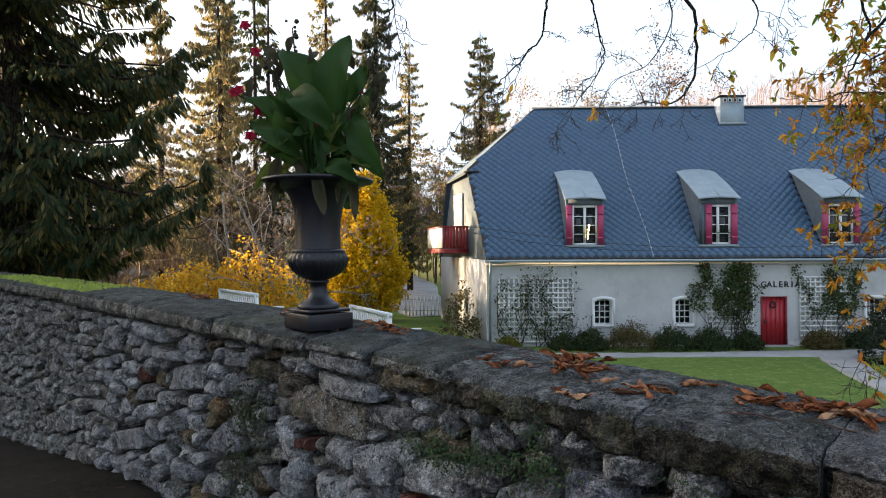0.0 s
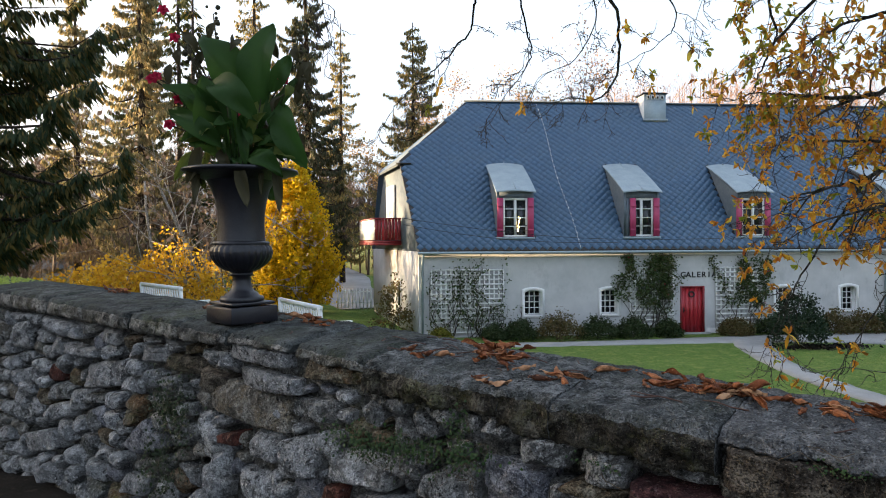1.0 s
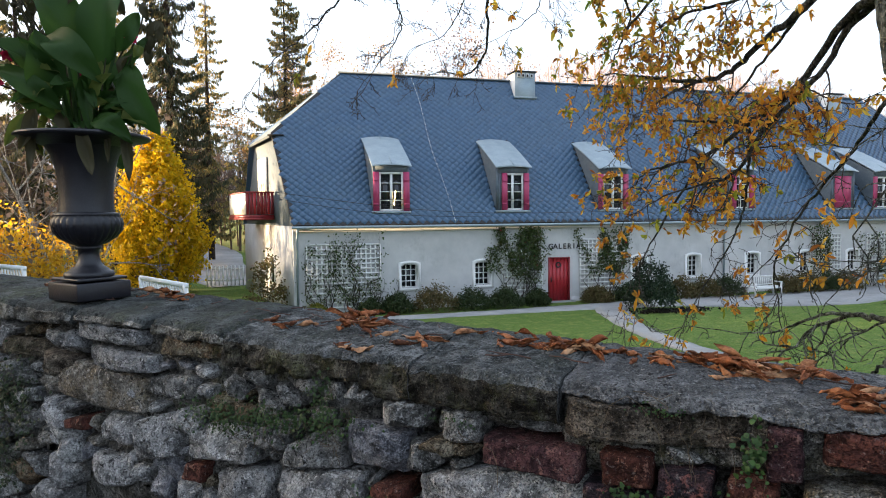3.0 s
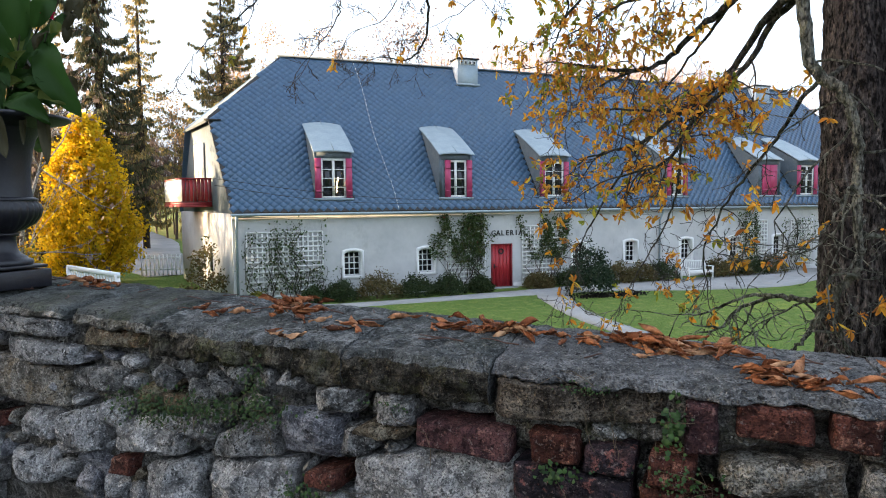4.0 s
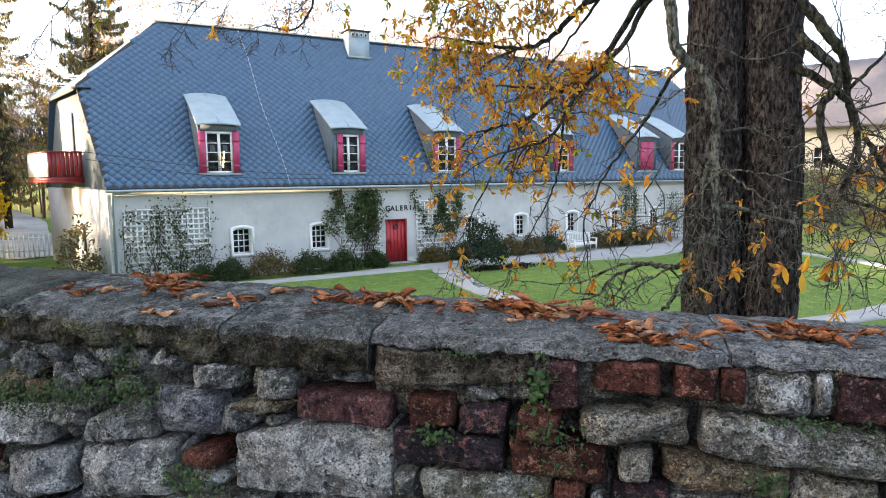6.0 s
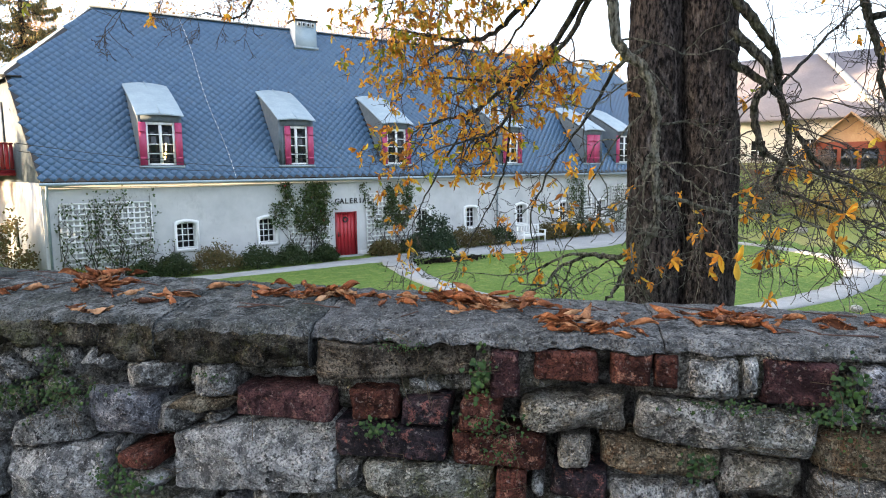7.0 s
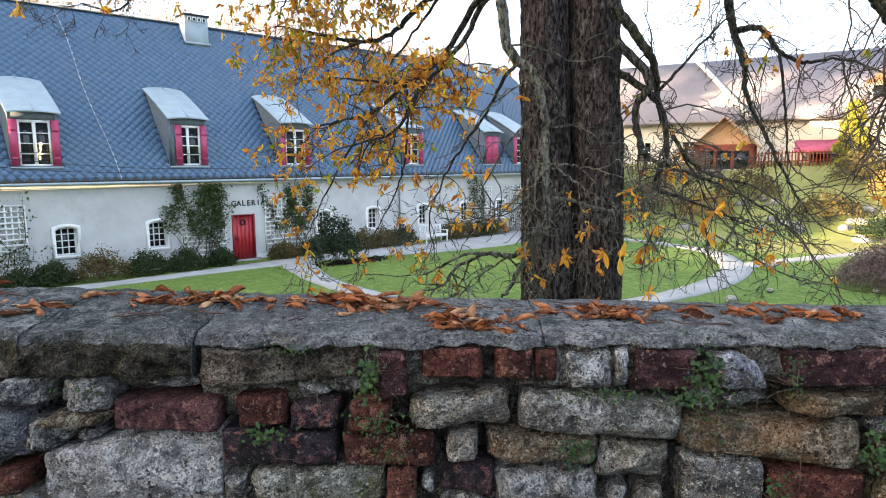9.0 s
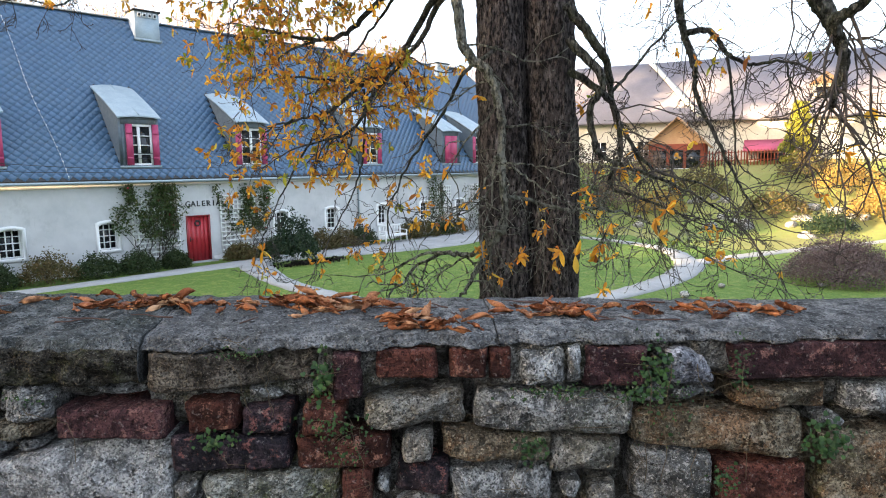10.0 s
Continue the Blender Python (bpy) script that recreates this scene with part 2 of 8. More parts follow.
def lie(x, y):
    """Height of the ground on the garden's side of the wall."""
    x, y = np.asarray(x, float), np.asarray(y, float)
    bank = 2.2 * ease(0.6, -1.6, x) * ease(25, 11, y)
    east = 4.3 * ease(38, 56, x + 0.12 * y) + 9 * ease(75, 320, x)
    north = 11 * ease(75, 260, y) + 9 * ease(40, 250, -x)
    hill = 42 * ease(70, 200, y) * ease(25, 85, x) * ease(260, 150, x)
    north = np.maximum(north, hill)
    return bank + np.maximum(east, north) * ease(-60, 20, y + 0.4 * x + 40)


def above(n):
    """Height of the ground on the camera's side, along the wall."""
    return 2.72 + 0.132 * np.clip(n + 2.2, -9, 0) - 0.01 * np.clip(n, 0, 5)


R2 = math.sqrt(0.5)


def wall_xy(s, d):
    """From the wall's own lines (s along it, d across it) to the plan."""
    return R2 * (s + d), R2 * (d - s)


def steps_of(near, far, first, grow):
    out, d, x = [], first, near
    while x < far:
        out.append(x)
        x += d
        d *= grow
    return np.array(out + [far])


a = steps_of(0.0, 1500, 0.6, 1.075)
s_ax = np.concatenate([-a[:0:-1], a])
near_ax = -1.05 - steps_of(0.0, 600, 0.4, 1.3)[::-1]
far_ax = -1.02 + steps_of(0.0, 1800, 0.6, 1.06)
d_ax = np.concatenate([near_ax, far_ax])
S, D = np.meshgrid(s_ax, d_ax)
X, Y = wall_xy(S, D)
Z = np.where(D < -1.03, above(S), lie(X, Y))
Z += np.where(D < -1.03, 0.02, 0.012) * waves(np.stack([X, Y, 0 * X], -1).reshape(-1, 3), 0.5, 3).reshape(X.shape)
g = Geo().grid(np.stack([X, Y, Z], -1))
ground = part("ground", g, M_LAWN, smooth=True)
tagged(ground, "short green lawn that rises into rough autumn grass", "ground", kind="structure")
ground.data.materials.append(M_WILD)
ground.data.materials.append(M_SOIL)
cols = len(s_ax) - 1
for i, p in enumerate(ground.data.polygons):
    r = i // cols
    x, y, z = p.center
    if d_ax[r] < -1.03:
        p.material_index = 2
    elif (x > 33 + 2.2 * math.sin(y * 0.6) - 0.1 * y and y < 21) or x > 45 or y > 70 or x < -45:
        p.material_index = 1


def ribbon(name, line, widths, material, label, category, lift=0.03, sub=10):
    """A path laid on the ground along a smooth line."""
    p = np.array(line, float)
    t = np.linspace(0, len(p) - 1, (len(p) - 1) * sub + 1)
    i = np.clip(t.astype(int), 0, len(p) - 2)
    f = (t - i)[:, None]
    m = np.gradient(p, axis=0)
    q = (2 * f**3 - 3 * f**2 + 1) * p[i] + (f**3 - 2 * f**2 + f) * m[i] + (-2 * f**3 + 3 * f**2) * p[i + 1] + (f**3 - f**2) * m[i + 1]
    w = np.interp(t, np.arange(len(p)), widths)
    d = np.gradient(q, axis=0)
    d /= np.linalg.norm(d, axis=1, keepdims=True)
    side = np.stack([-d[:, 1], d[:, 0]], 1)
    rows = []
    rng = np.random.RandomState(len(name))
    for k, z in ((-1, -0.08), (-1, lift), (-0.4, lift + 0.02), (0.4, lift + 0.02), (1, lift), (1, -0.08)):
        e = q + side * (k * w / 2 + rng.normal(0, 0.03, len(w)) * (abs(k) == 1))[:, None]
        rows.append(np.concatenate([e, (lie(e[:, 0], e[:, 1]) + z)[:, None]], 1))
    ob = part(name, Geo().grid(np.stack(rows)), material, smooth=True)
    return tagged(ob, label, category, kind="structure")


ribbon("gravel_path", [(0.5, 21.9), (4, 21.7), (8, 21.7), (13, 21.9), (17, 21.9), (21, 21.2), (25, 21.0), (29, 21.9), (33, 23.0)],
       [0.9, 1.0, 1.0, 1.4, 2.2, 3.6, 4.2, 3.0, 1.8], M_GRAVEL, "pale gravel path along the foot of the gallery", "path")
ribbon("gravel_path", [(14.0, 21.6), (12.4, 17.2), (11.9, 13.0), (12.5, 9.5), (14.5, 7.3), (17.5, 6.5), (21.0, 6.3), (24.5, 6.9), (27.0, 8.2), (29.4, 10.2), (30.9, 13.5), (31.5, 17.5), (32.5, 22.0)],
       [1.5, 0.95, 0.9, 0.9, 0.9, 0.95, 1.05, 1.15, 1.0, 0.8, 0.7, 0.7, 0.8], M_GRAVEL, "pale gravel path that curves round the lawn", "path", lift=0.034)
ribbon("gravel_path", [(26.0, 7.3), (30.0, 6.2), (36.0, 4.0), (44.0, 0.0)], [1.0, 0.8, 0.7, 0.7], M_GRAVEL, "narrow pale gravel path to the slope", "path", lift=0.026)
ribbon("road", [(-1.5, 36), (-3.0, 43), (-4.5, 55), (-6.5, 75), (-14.0, 110)], [3.2, 4.4, 5.5, 7, 8], M_ROAD, "worn grey asphalt lane between autumn trees", "road")
ribbon("road", [(-3.5, 60), (-12.0, 57), (-30.0, 52), (-55.0, 40)], [2.2, 2.2, 2.2, 2.2], M_ROAD, "grey lane through the park lawn", "road", lift=0.036)

# ---- the gallery house ----
HX0, HX1, HY, EAVE, RIDGE, RY = 0.85, 39.0, 24.0, 3.69, 11.1, 29.3
SKEW = math.tan(radians(11.0))


def west(y):
    """The gable wall runs aslant."""
    return HX0 - (y - HY) * SKEW


house = empty("gallery_house", None, "long grey plastered gallery house with a blue slate roof", "house")
WIN = [(5.74, "w"), (9.1, "w"), (17.05, "w"), (20.1, "w"), (23.62, "w"), (26.95, "w"), (30.1, "w")]
DOOR = (12.29, 13.39, 2.06)


def pierced(x0, x1, z0, z1, holes, y0, y1):
    """A wall slab with oblong holes through it."""
    g = Geo()
    xs = sorted({x0, x1, *[h[0] for h in holes], *[h[1] for h in holes]})
    zs = sorted({z0, z1, *[h[2] for h in holes], *[h[3] for h in holes]})

    def solid(i, j):
        if not (0 <= i < len(xs) - 1 and 0 <= j < len(zs) - 1):
            return False
        cx, cz = (xs[i] + xs[i + 1]) / 2, (zs[j] + zs[j + 1]) / 2
        return not any(h[0] < cx < h[1] and h[2] < cz < h[3] for h in holes)

    for i in range(len(xs) - 1):
        for j in range(len(zs) - 1):
            if not solid(i, j):
                continue
            a, b, c, d = xs[i], xs[i + 1], zs[j], zs[j + 1]
            g.add([(a, y0, c), (b, y0, c), (b, y0, d), (a, y0, d)], [(0, 1, 2, 3)])
            g.add([(a, y1, c), (b, y1, c), (b, y1, d), (a, y1, d)], [(3, 2, 1, 0)])
            for (di, dj), e in (((-1, 0), [(a, y0, c), (a, y0, d), (a, y1, d), (a, y1, c)]), ((1, 0), [(b, y0, c), (b, y1, c), (b, y1, d), (b, y0, d)]),
                                ((0, -1), [(a, y0, c), (a, y1, c), (b, y1, c), (b, y0, c)]), ((0, 1), [(a, y0, d), (b, y0, d), (b, y1, d), (a, y1, d)])):
                if not solid(i + di, j + dj):
                    g.add(e, [(0, 1, 2, 3)])
    return g


HOLES = [(x - 0.36, x + 0.36, 0.93, 1.98) for x, _ in WIN] + [(DOOR[0] + 0.06, DOOR[1] - 0.06, 0.0, DOOR[2] - 0.04)]
part("wall", pierced(HX0, HX1, -0.3, EAVE - 0.05, HOLES, HY, HY + 0.45), M_PLASTER, house, "grey weathered lime plaster wall")
# gable walls: lower plaster, upper slate cladding
def gable(x_at, z0, z1, y0, y1, off):
    g = Geo()
    v = []
    for o in (off, off + 0.4):
        v += [(x_at(y0[0]) + o, y0[0], z0), (x_at(y0[1]) + o, y0[1], z0), (x_at(y1[1]) + o, y1[1], z1), (x_at(y1[0]) + o, y1[0], z1)]
    return g.add(v, [(0, 3, 2, 1), (4, 5, 6, 7), (0, 1, 5, 4), (3, 7, 6, 2), (0, 4, 7, 3), (1, 2, 6, 5)])


yb = 2 * RY - HY
part("gable_wall", gable(west, -0.3, EAVE - 0.05, (HY + 0.46, yb), (HY + 0.46, yb), 0.0), M_PLASTER, house, "pale plastered gable wall catching low sun")
SLOPE = (RY - HY + 0.3) / (RIDGE - EAVE)
HIPZ = 7.8
yh = HY - 0.3 + (HIPZ - EAVE) * SLOPE
part("gable_cladding", gable(west, EAVE - 0.04, HIPZ - 0.1, (HY + 0.3, yb - 0.3), (yh + 0.25, 2 * RY - yh - 0.25), 0.05), M_CHEEK, house, "grey slate-clad upper gable")
part("gable_wall", gable(lambda y: HX1 - 0.4, -0.3, EAVE - 0.05, (HY + 0.46, yb), (HY + 0.46, yb), 0.0), M_PLASTER, house)
part("gable_cladding", gable(lambda y: HX1 - 0.45, EAVE - 0.04, HIPZ - 0.1, (HY + 0.3, yb - 0.3), (yh + 0.25, 2 * RY - yh - 0.25), 0.0), M_CHEEK, house)
part("wall", Geo().box(west(yb) + 0.4, yb - 0.4, -0.3, HX1 - 0.4, yb - 0.002, EAVE - 0.05), M_PLASTER, house)
part("cornice", Geo().box(HX0 + 0.02, HY - 0.06, EAVE - 0.3, HX1 - 0.02, HY - 0.004, EAVE - 0.192), M_PLASTER, house)
part("plinth", Geo().box(HX0 + 0.01, HY - 0.03, -0.3, DOOR[0] - 0.1, HY - 0.003, 0.22).box(DOOR[1] + 0.1, HY - 0.03, -0.3, HX1, HY - 0.003, 0.22), M_PLASTER, house)

part("soffit", Geo().box(HX0 + 0.02, HY - 0.215, EAVE - 0.19, HX1 - 0.02, HY - 0.004, EAVE - 0.02), M_PLASTER, house)
# roof planes: a thin deck under the slates
x_hl = west(yh) - 0.18
HIPX = 3.55
RXR = HX1 - 2.6
y_e = HY - 0.3
front = [(west(HY) - 0.02, y_e, EAVE), (HX1 + 0.1, y_e, EAVE), (HX1 + 0.1, yh, HIPZ), (RXR, RY, RIDGE), (HIPX, RY, RIDGE), (x_hl, yh, HIPZ)]


def deck(poly, normal, t):
    nrm = Vector(normal).normalized()
    k = len(poly)
    me = bpy.data.meshes.new("deck")
    v = [Vector(p) for p in poly] + [Vector(p) - nrm * t for p in poly]
    f = [list(range(k)), list(range(2 * k - 1, k - 1, -1))] + [[i, i + k, (i + 1) % k + k, (i + 1) % k] for i in range(k)]
    me.from_pydata([tuple(p) for p in v], [], f)
    bm = bmesh.new()
    bm.from_mesh(me)
    bmesh.ops.recalc_face_normals(bm, faces=bm.faces)
    bm.to_mesh(me)
    bm.free()
    return me


def roofpart(name, poly, normal, t, material, label=""):
    me = deck(poly, normal, t)
    me.materials.append(material)
    return part(name, me, material, house, label)


fn = Vector((0, -(RIDGE - EAVE), RY - y_e)).normalized()
roof = roofpart("roof", front, fn, 0.12, M_IRON, "steep blue-grey slate roof in a diamond pattern")
back = [(p[0], 2 * RY - p[1], p[2]) for p in front]
back[0] = (west(2 * RY - y_e) - 0.02, back[0][1], back[0][2])
back[5] = (west(2 * RY - yh) - 0.18, back[5][1], back[5][2])
roofpart("roof_slope", back, (0, RIDGE - EAVE, RY - y_e), 0.12, M_SLATES)
hip = [(x_hl - 0.12, yh - 0.1, HIPZ - 0.16), (back[5][0] - 0.12, back[5][1] + 0.1, HIPZ - 0.16), (HIPX + 0.02, RY, RIDGE + 0.01)]
roofpart("roof_hip", hip, (-(RIDGE - HIPZ), 0, HIPX - x_hl), 0.1, M_CHEEK, "sunlit half hip of the roof")
roofpart("roof_hip", [(HX1 + 0.3, yh - 0.1, HIPZ - 0.16), (HX1 + 0.3, 2 * RY - yh + 0.1, HIPZ - 0.16), (RXR - 0.02, RY, RIDGE + 0.01)], (RIDGE - HIPZ, 0, 3), 0.1, M_CHEEK)
g = Geo().bar((HIPX - 0.1, RY, RIDGE + 0.03), (RXR, RY, RIDGE + 0.03), 0.24, 0.07)
part("ridge_cap", g, M_CHEEK, house, "dark lead ridge cap")
part("hip_ledge", Geo().bar((x_hl - 0.15, yh - 0.12, HIPZ - 0.14), (x_hl + 0.55, yh - 0.14, HIPZ - 0.14), 0.2, 0.07), M_IRON, house)
g = Geo().tube([(HX0 - 0.05, y_e - 0.03, EAVE - 0.10), (HX0 + 15, y_e - 0.03, EAVE - 0.10), (HX1 + 0.1, y_e - 0.03, EAVE - 0.10)], 0.06, 10)
part("gutter", g, M_ZINC, house, "zinc eaves gutter")
for px in (1.02, 21.87):
    g = Geo().tube([(px, y_e - 0.015, EAVE - 0.13), (px, y_e - 0.015, EAVE - 0.25), (px - 0.02, HY - 0.09, EAVE - 0.7), (px - 0.02, HY - 0.08, 0.02)], 0.05, 10)
    part("drainpipe", g, M_ZINC, house, "zinc drainpipe", True)


def on_roof(x, z, lift=0.0):
    """A place on the front slope, by its height."""
    return Vector((x, y_e + (z - EAVE) * SLOPE, z)) + fn * lift


# dormers
DORM = [(5.01, 0), (10.59, 1), (15.7, 0), (22.93, 1), (29.43, 2), (32.3, 0)]
D_Y, D_Z0, D_Z1 = 24.1, 4.24, 6.16
for cx, state in DORM:
    w = 0.80
    yr, zr = on_roof(0, 7.66).y, 7.66
    dm = new("dormer")
    dm.parent = house
    tagged(dm, "slate-cheeked dormer under a curved zinc roof")
    g = Geo()
    for sgn in (-1, 1):
        x0, x1 = cx + sgn * w, cx + sgn * (w - 0.1)
        yb0 = on_roof(0, D_Z0).y + 0.02
        poly = [(D_Y, D_Z0), (yr, zr - 0.1), (D_Y, D_Z1)]
        v = [(x, y, z) for x in (x0, x1) for y, z in poly]
        g.add(v, None, [(0, 1, 2), (5, 4, 3)])
        g.add(v, [(0, 3, 4, 1), (1, 4, 5, 2), (2, 5, 3, 0)])
    part("cheek", g, M_CHEEK, dm, "grey slate cheeks")
    g = Geo()
    rows = []
    for t in np.linspace(0, 1, 9):
        y, z = D_Y - 0.18 + t * (yr + 0.1 - D_Y + 0.18), D_Z1 + 0.02 + t * (zr - D_Z1) + 0.05 * math.sin(math.pi * t)
        rows.append([(cx + k * (w + 0.07), y, z + 0.07 * (1 - k * k)) for k in np.linspace(-1, 1, 9)])
    top = np.array(rows)
    g.grid(top[::-1])
    low = top.copy()
    low[:, :, 2] -= 0.05
    g.grid(low)
    for a, b in ((top[0], low[0]), (top[:, 0], low[:, 0]), (top[:, -1], low[:, -1])):
        g.grid(np.stack([a, b]))
    part("dormer_roof", g, M_ZINC, dm, "pale weathered zinc roof", True)
    part("seam", Geo().bar(tuple(top[0, 4] + (0, 0, 0.012)), tuple(top[-1, 4] + (0, 0, 0.012)), 0.03, 0.04), M_ZINC, dm)
    part("lintel", Geo().box(cx - w + 0.1, D_Y + 0.005, D_Z1 - 0.24, cx + w - 0.1, D_Y + 0.1, D_Z1 + 0.12), M_CHEEK, dm)
    part("sill", Geo().box(cx - w - 0.03, D_Y - 0.1, D_Z0 - 0.09, cx + w + 0.03, D_Y + 0.1, D_Z0), M_ZINC, dm)
    part("jamb", Geo().box(cx - w + 0.1, D_Y + 0.02, D_Z0, cx - 0.53, D_Y + 0.1, D_Z1 - 0.24), M_CHEEK, dm)
    part("jamb", Geo().box(cx + 0.53, D_Y + 0.02, D_Z0, cx + w - 0.1, D_Y + 0.1, D_Z1 - 0.24), M_CHEEK, dm)
    wf = part("window", Geo().box(cx - 0.53, D_Y + 0.03, D_Z0, cx - 0.45, D_Y + 0.1, D_Z1 - 0.24).box(cx + 0.45, D_Y + 0.03, D_Z0, cx + 0.53, D_Y + 0.1, D_Z1 - 0.24)
              .box(cx - 0.45, D_Y + 0.03, D_Z0, cx + 0.45, D_Y + 0.1, D_Z0 + 0.09).box(cx - 0.45, D_Y + 0.03, D_Z1 - 0.34, cx + 0.45, D_Y + 0.1, D_Z1 - 0.24)
              .box(cx - 0.055, D_Y + 0.02, D_Z0 + 0.09, cx + 0.055, D_Y + 0.1, D_Z1 - 0.34), M_WHITE, dm, "white casement window")
    for sgn in (-1, 1):
        for k in (1, 2, 3):
            z = D_Z0 + 0.09 + k * (D_Z1 - D_Z0 - 0.43) / 4
            part("glazing_bar", Geo().box(cx + sgn * 0.253 - 0.195, D_Y + 0.035, z - 0.018, cx + sgn * 0.253 + 0.195, D_Y + 0.07, z + 0.018), M_WHITE, wf)
        part("pane", Geo().box(cx + sgn * 0.253 - 0.197, D_Y + 0.075, D_Z0 + 0.09, cx + sgn * 0.253 + 0.197, D_Y + 0.085, D_Z1 - 0.34), M_GLASS, wf)
    rail = Geo()
    for z in (D_Z0 + 0.28, D_Z0 + 0.5):
        rail.tube([(cx - 0.5, D_Y - 0.03, z), (cx + 0.5, D_Y - 0.03, z)], 0.012, 6)
    part("window_rail", rail, M_IRON, dm, "thin iron rail")
    for sgn in (-1, 1):
        x = cx + sgn * (0.66 if state == 0 or (state == 1 and sgn > 0) else 0.4 if state == 1 else 0.27)
        hw = 0.13 if state != 2 else 0.26
        sh = part("shutter", Geo().box(x - hw, D_Y - 0.05, D_Z0 + 0.02, x + hw, D_Y + 0.0, D_Z1 - 0.242), M_PINK, dm, "magenta painted shutter")
        for z in (D_Z0 + 0.3, D_Z1 - 0.6):
            part("batten", Geo().box(x - hw + 0.02, D_Y - 0.075, z - 0.04, x + hw - 0.02, D_Y - 0.05, z + 0.04), M_PINK, sh)
    if cx < 6:
        for k in range(4):
            part("lamp_glow", Geo().box(cx + 0.11 + 0.02 * k, D_Y + 0.068, D_Z0 + 0.25 + 0.17 * k, cx + 0.15 + 0.02 * k, D_Y + 0.073, D_Z0 + 0.36 + 0.17 * k), M_LAMP, wf, "warm light in the window")

# chimneys
for cx, cy, w, top in ((13.1, 28.9, 0.56, 11.55), (33.5, 28.9, 0.56, 11.25)):
    ch = part("chimney", Geo().box(cx - w, cy - 0.4, 9.4, cx + w, cy + 0.5, top - 0.1), M_ZINC, house, "slate-faced chimney")
    part("chimney_cap", Geo().box(cx - w - 0.07, cy - 0.47, top - 0.1, cx + w + 0.07, cy + 0.57, top - 0.03), M_IRON, ch)
    part("chimney_side", Geo().box(cx - w - 0.02, cy - 0.38, 9.6, cx - w - 0.004, cy + 0.48, top - 0.12), M_WHITE, ch, "white rendered side")
    for k in range(4):
        x = cx - 0.36 + 0.24 * k
        part("vent", Geo().box(x - 0.09, cy - 0.425, top - 0.38, x + 0.09, cy - 0.404, top - 0.16), M_WHITE, ch, "white vent surround")
        part("vent_hole", Geo().box(x - 0.05, cy - 0.43, top - 0.33, x + 0.05, cy - 0.426, top - 0.21), M_IRON, ch)
    part("flashing", Geo().box(cx - w - 0.08, cy - 0.47, 10.08, cx + w + 0.08, cy - 0.401, 10.2), M_ZINC, ch)


def arch(x0, x1, z0, z1, rise, y0, y1, inner=0.0):
    """A frame with a flat arched head: outer outline less the inner one."""
    k = 9
    def outline(e):
        a, b, lo, hi = x0 + e, x1 - e, z0 + e, z1 - e
        pts = [(a, lo), (b, lo)]
        for t in np.linspace(0, 1, k):
            x = b + (a - b) * t
            pts.append((x, hi - rise * (2 * t - 1) ** 2))
        return pts
    o, i = outline(0), outline(inner)
    m = len(o)
    g = Geo()
    v = [(x, y0, z) for x, z in o] + [(x, y0, z) for x, z in i] + [(x, y1, z) for x, z in o] + [(x, y1, z) for x, z in i]
    q = []
    for j in range(m):
        l = (j + 1) % m
        q += [(j, l, m + l, m + j), (m + j, m + l, 3 * m + l, 3 * m + j), (l, j, 2 * m + j, 2 * m + l)]
    return g.add(v, q)


# small arched windows of the ground floor
for cx, _ in WIN:
    wi = new("small_window")
    wi.parent = house
    tagged(wi, "small barred window with an arched white surround")
    part("surround", arch(cx - 0.49, cx + 0.49, 0.78, 2.1, 0.1, HY - 0.05, HY + 0.02, 0.13), M_WHITE, wi, "white plaster surround")
    part("reveal", arch(cx - 0.37, cx + 0.37, 0.9, 1.99, 0.08, HY + 0.02, HY + 0.3, 0.02), M_WHITE, wi)
    part("pane", Geo().box(cx - 0.36, HY + 0.27, 0.9, cx + 0.36, HY + 0.28, 1.99), M_GLASS, wi)
    for x in (-0.33, -0.11, 0.11, 0.33):
        part("bar", Geo().box(cx + x - 0.02, HY + 0.21, 0.92, cx + x + 0.02, HY + 0.25, 1.97), M_WHITE, wi)
    for z in (0.94, 1.2, 1.45, 1.7, 1.92):
        part("bar", Geo().box(cx - 0.35, HY + 0.2, z - 0.018, cx + 0.35, HY + 0.24, z + 0.018), M_WHITE, wi)

# the red door with its sign
d0, d1, dz = DOOR
dr = new("door")
dr.parent = house
tagged(dr, "closed red wooden door")
part("leaf", Geo().box(d0 + 0.07, HY + 0.1, 0.02, d1 - 0.07, HY + 0.16, dz - 0.05), M_RED, dr)
for k in range(5):
    x = d0 + 0.08 + 0.196 * k
    part("board", Geo().box(x, HY + 0.08, 0.03, x + 0.18, HY + 0.1, dz - 0.06), M_RED, dr)
g = Geo().box(d0, HY - 0.03, 0.0, d0 + 0.065, HY + 0.14, dz).box(d1 - 0.065, HY - 0.03, 0.0, d1, HY + 0.14, dz).box(d0 + 0.066, HY - 0.03, dz - 0.045, d1 - 0.066, HY + 0.14, dz)
part("door_frame", g, M_DARKRED, dr, "dark red frame")
part("door_handle", Geo().tube([(d0 + 0.2, HY + 0.05, 1.0), (d0 + 0.34, HY + 0.05, 1.0)], 0.014, 8).box(d0 + 0.17, HY + 0.06, 0.9, d0 + 0.22, HY + 0.08, 1.12), M_IRON, dr)
part("wreath", Geo().tube([((d0 + d1) / 2 + 0.11 * math.cos(a), HY + 0.06, 1.7 + 0.11 * math.sin(a)) for a in np.linspace(0, 6.28, 17)], 0.035, 8), M_IRON, dr, "small dark wreath")
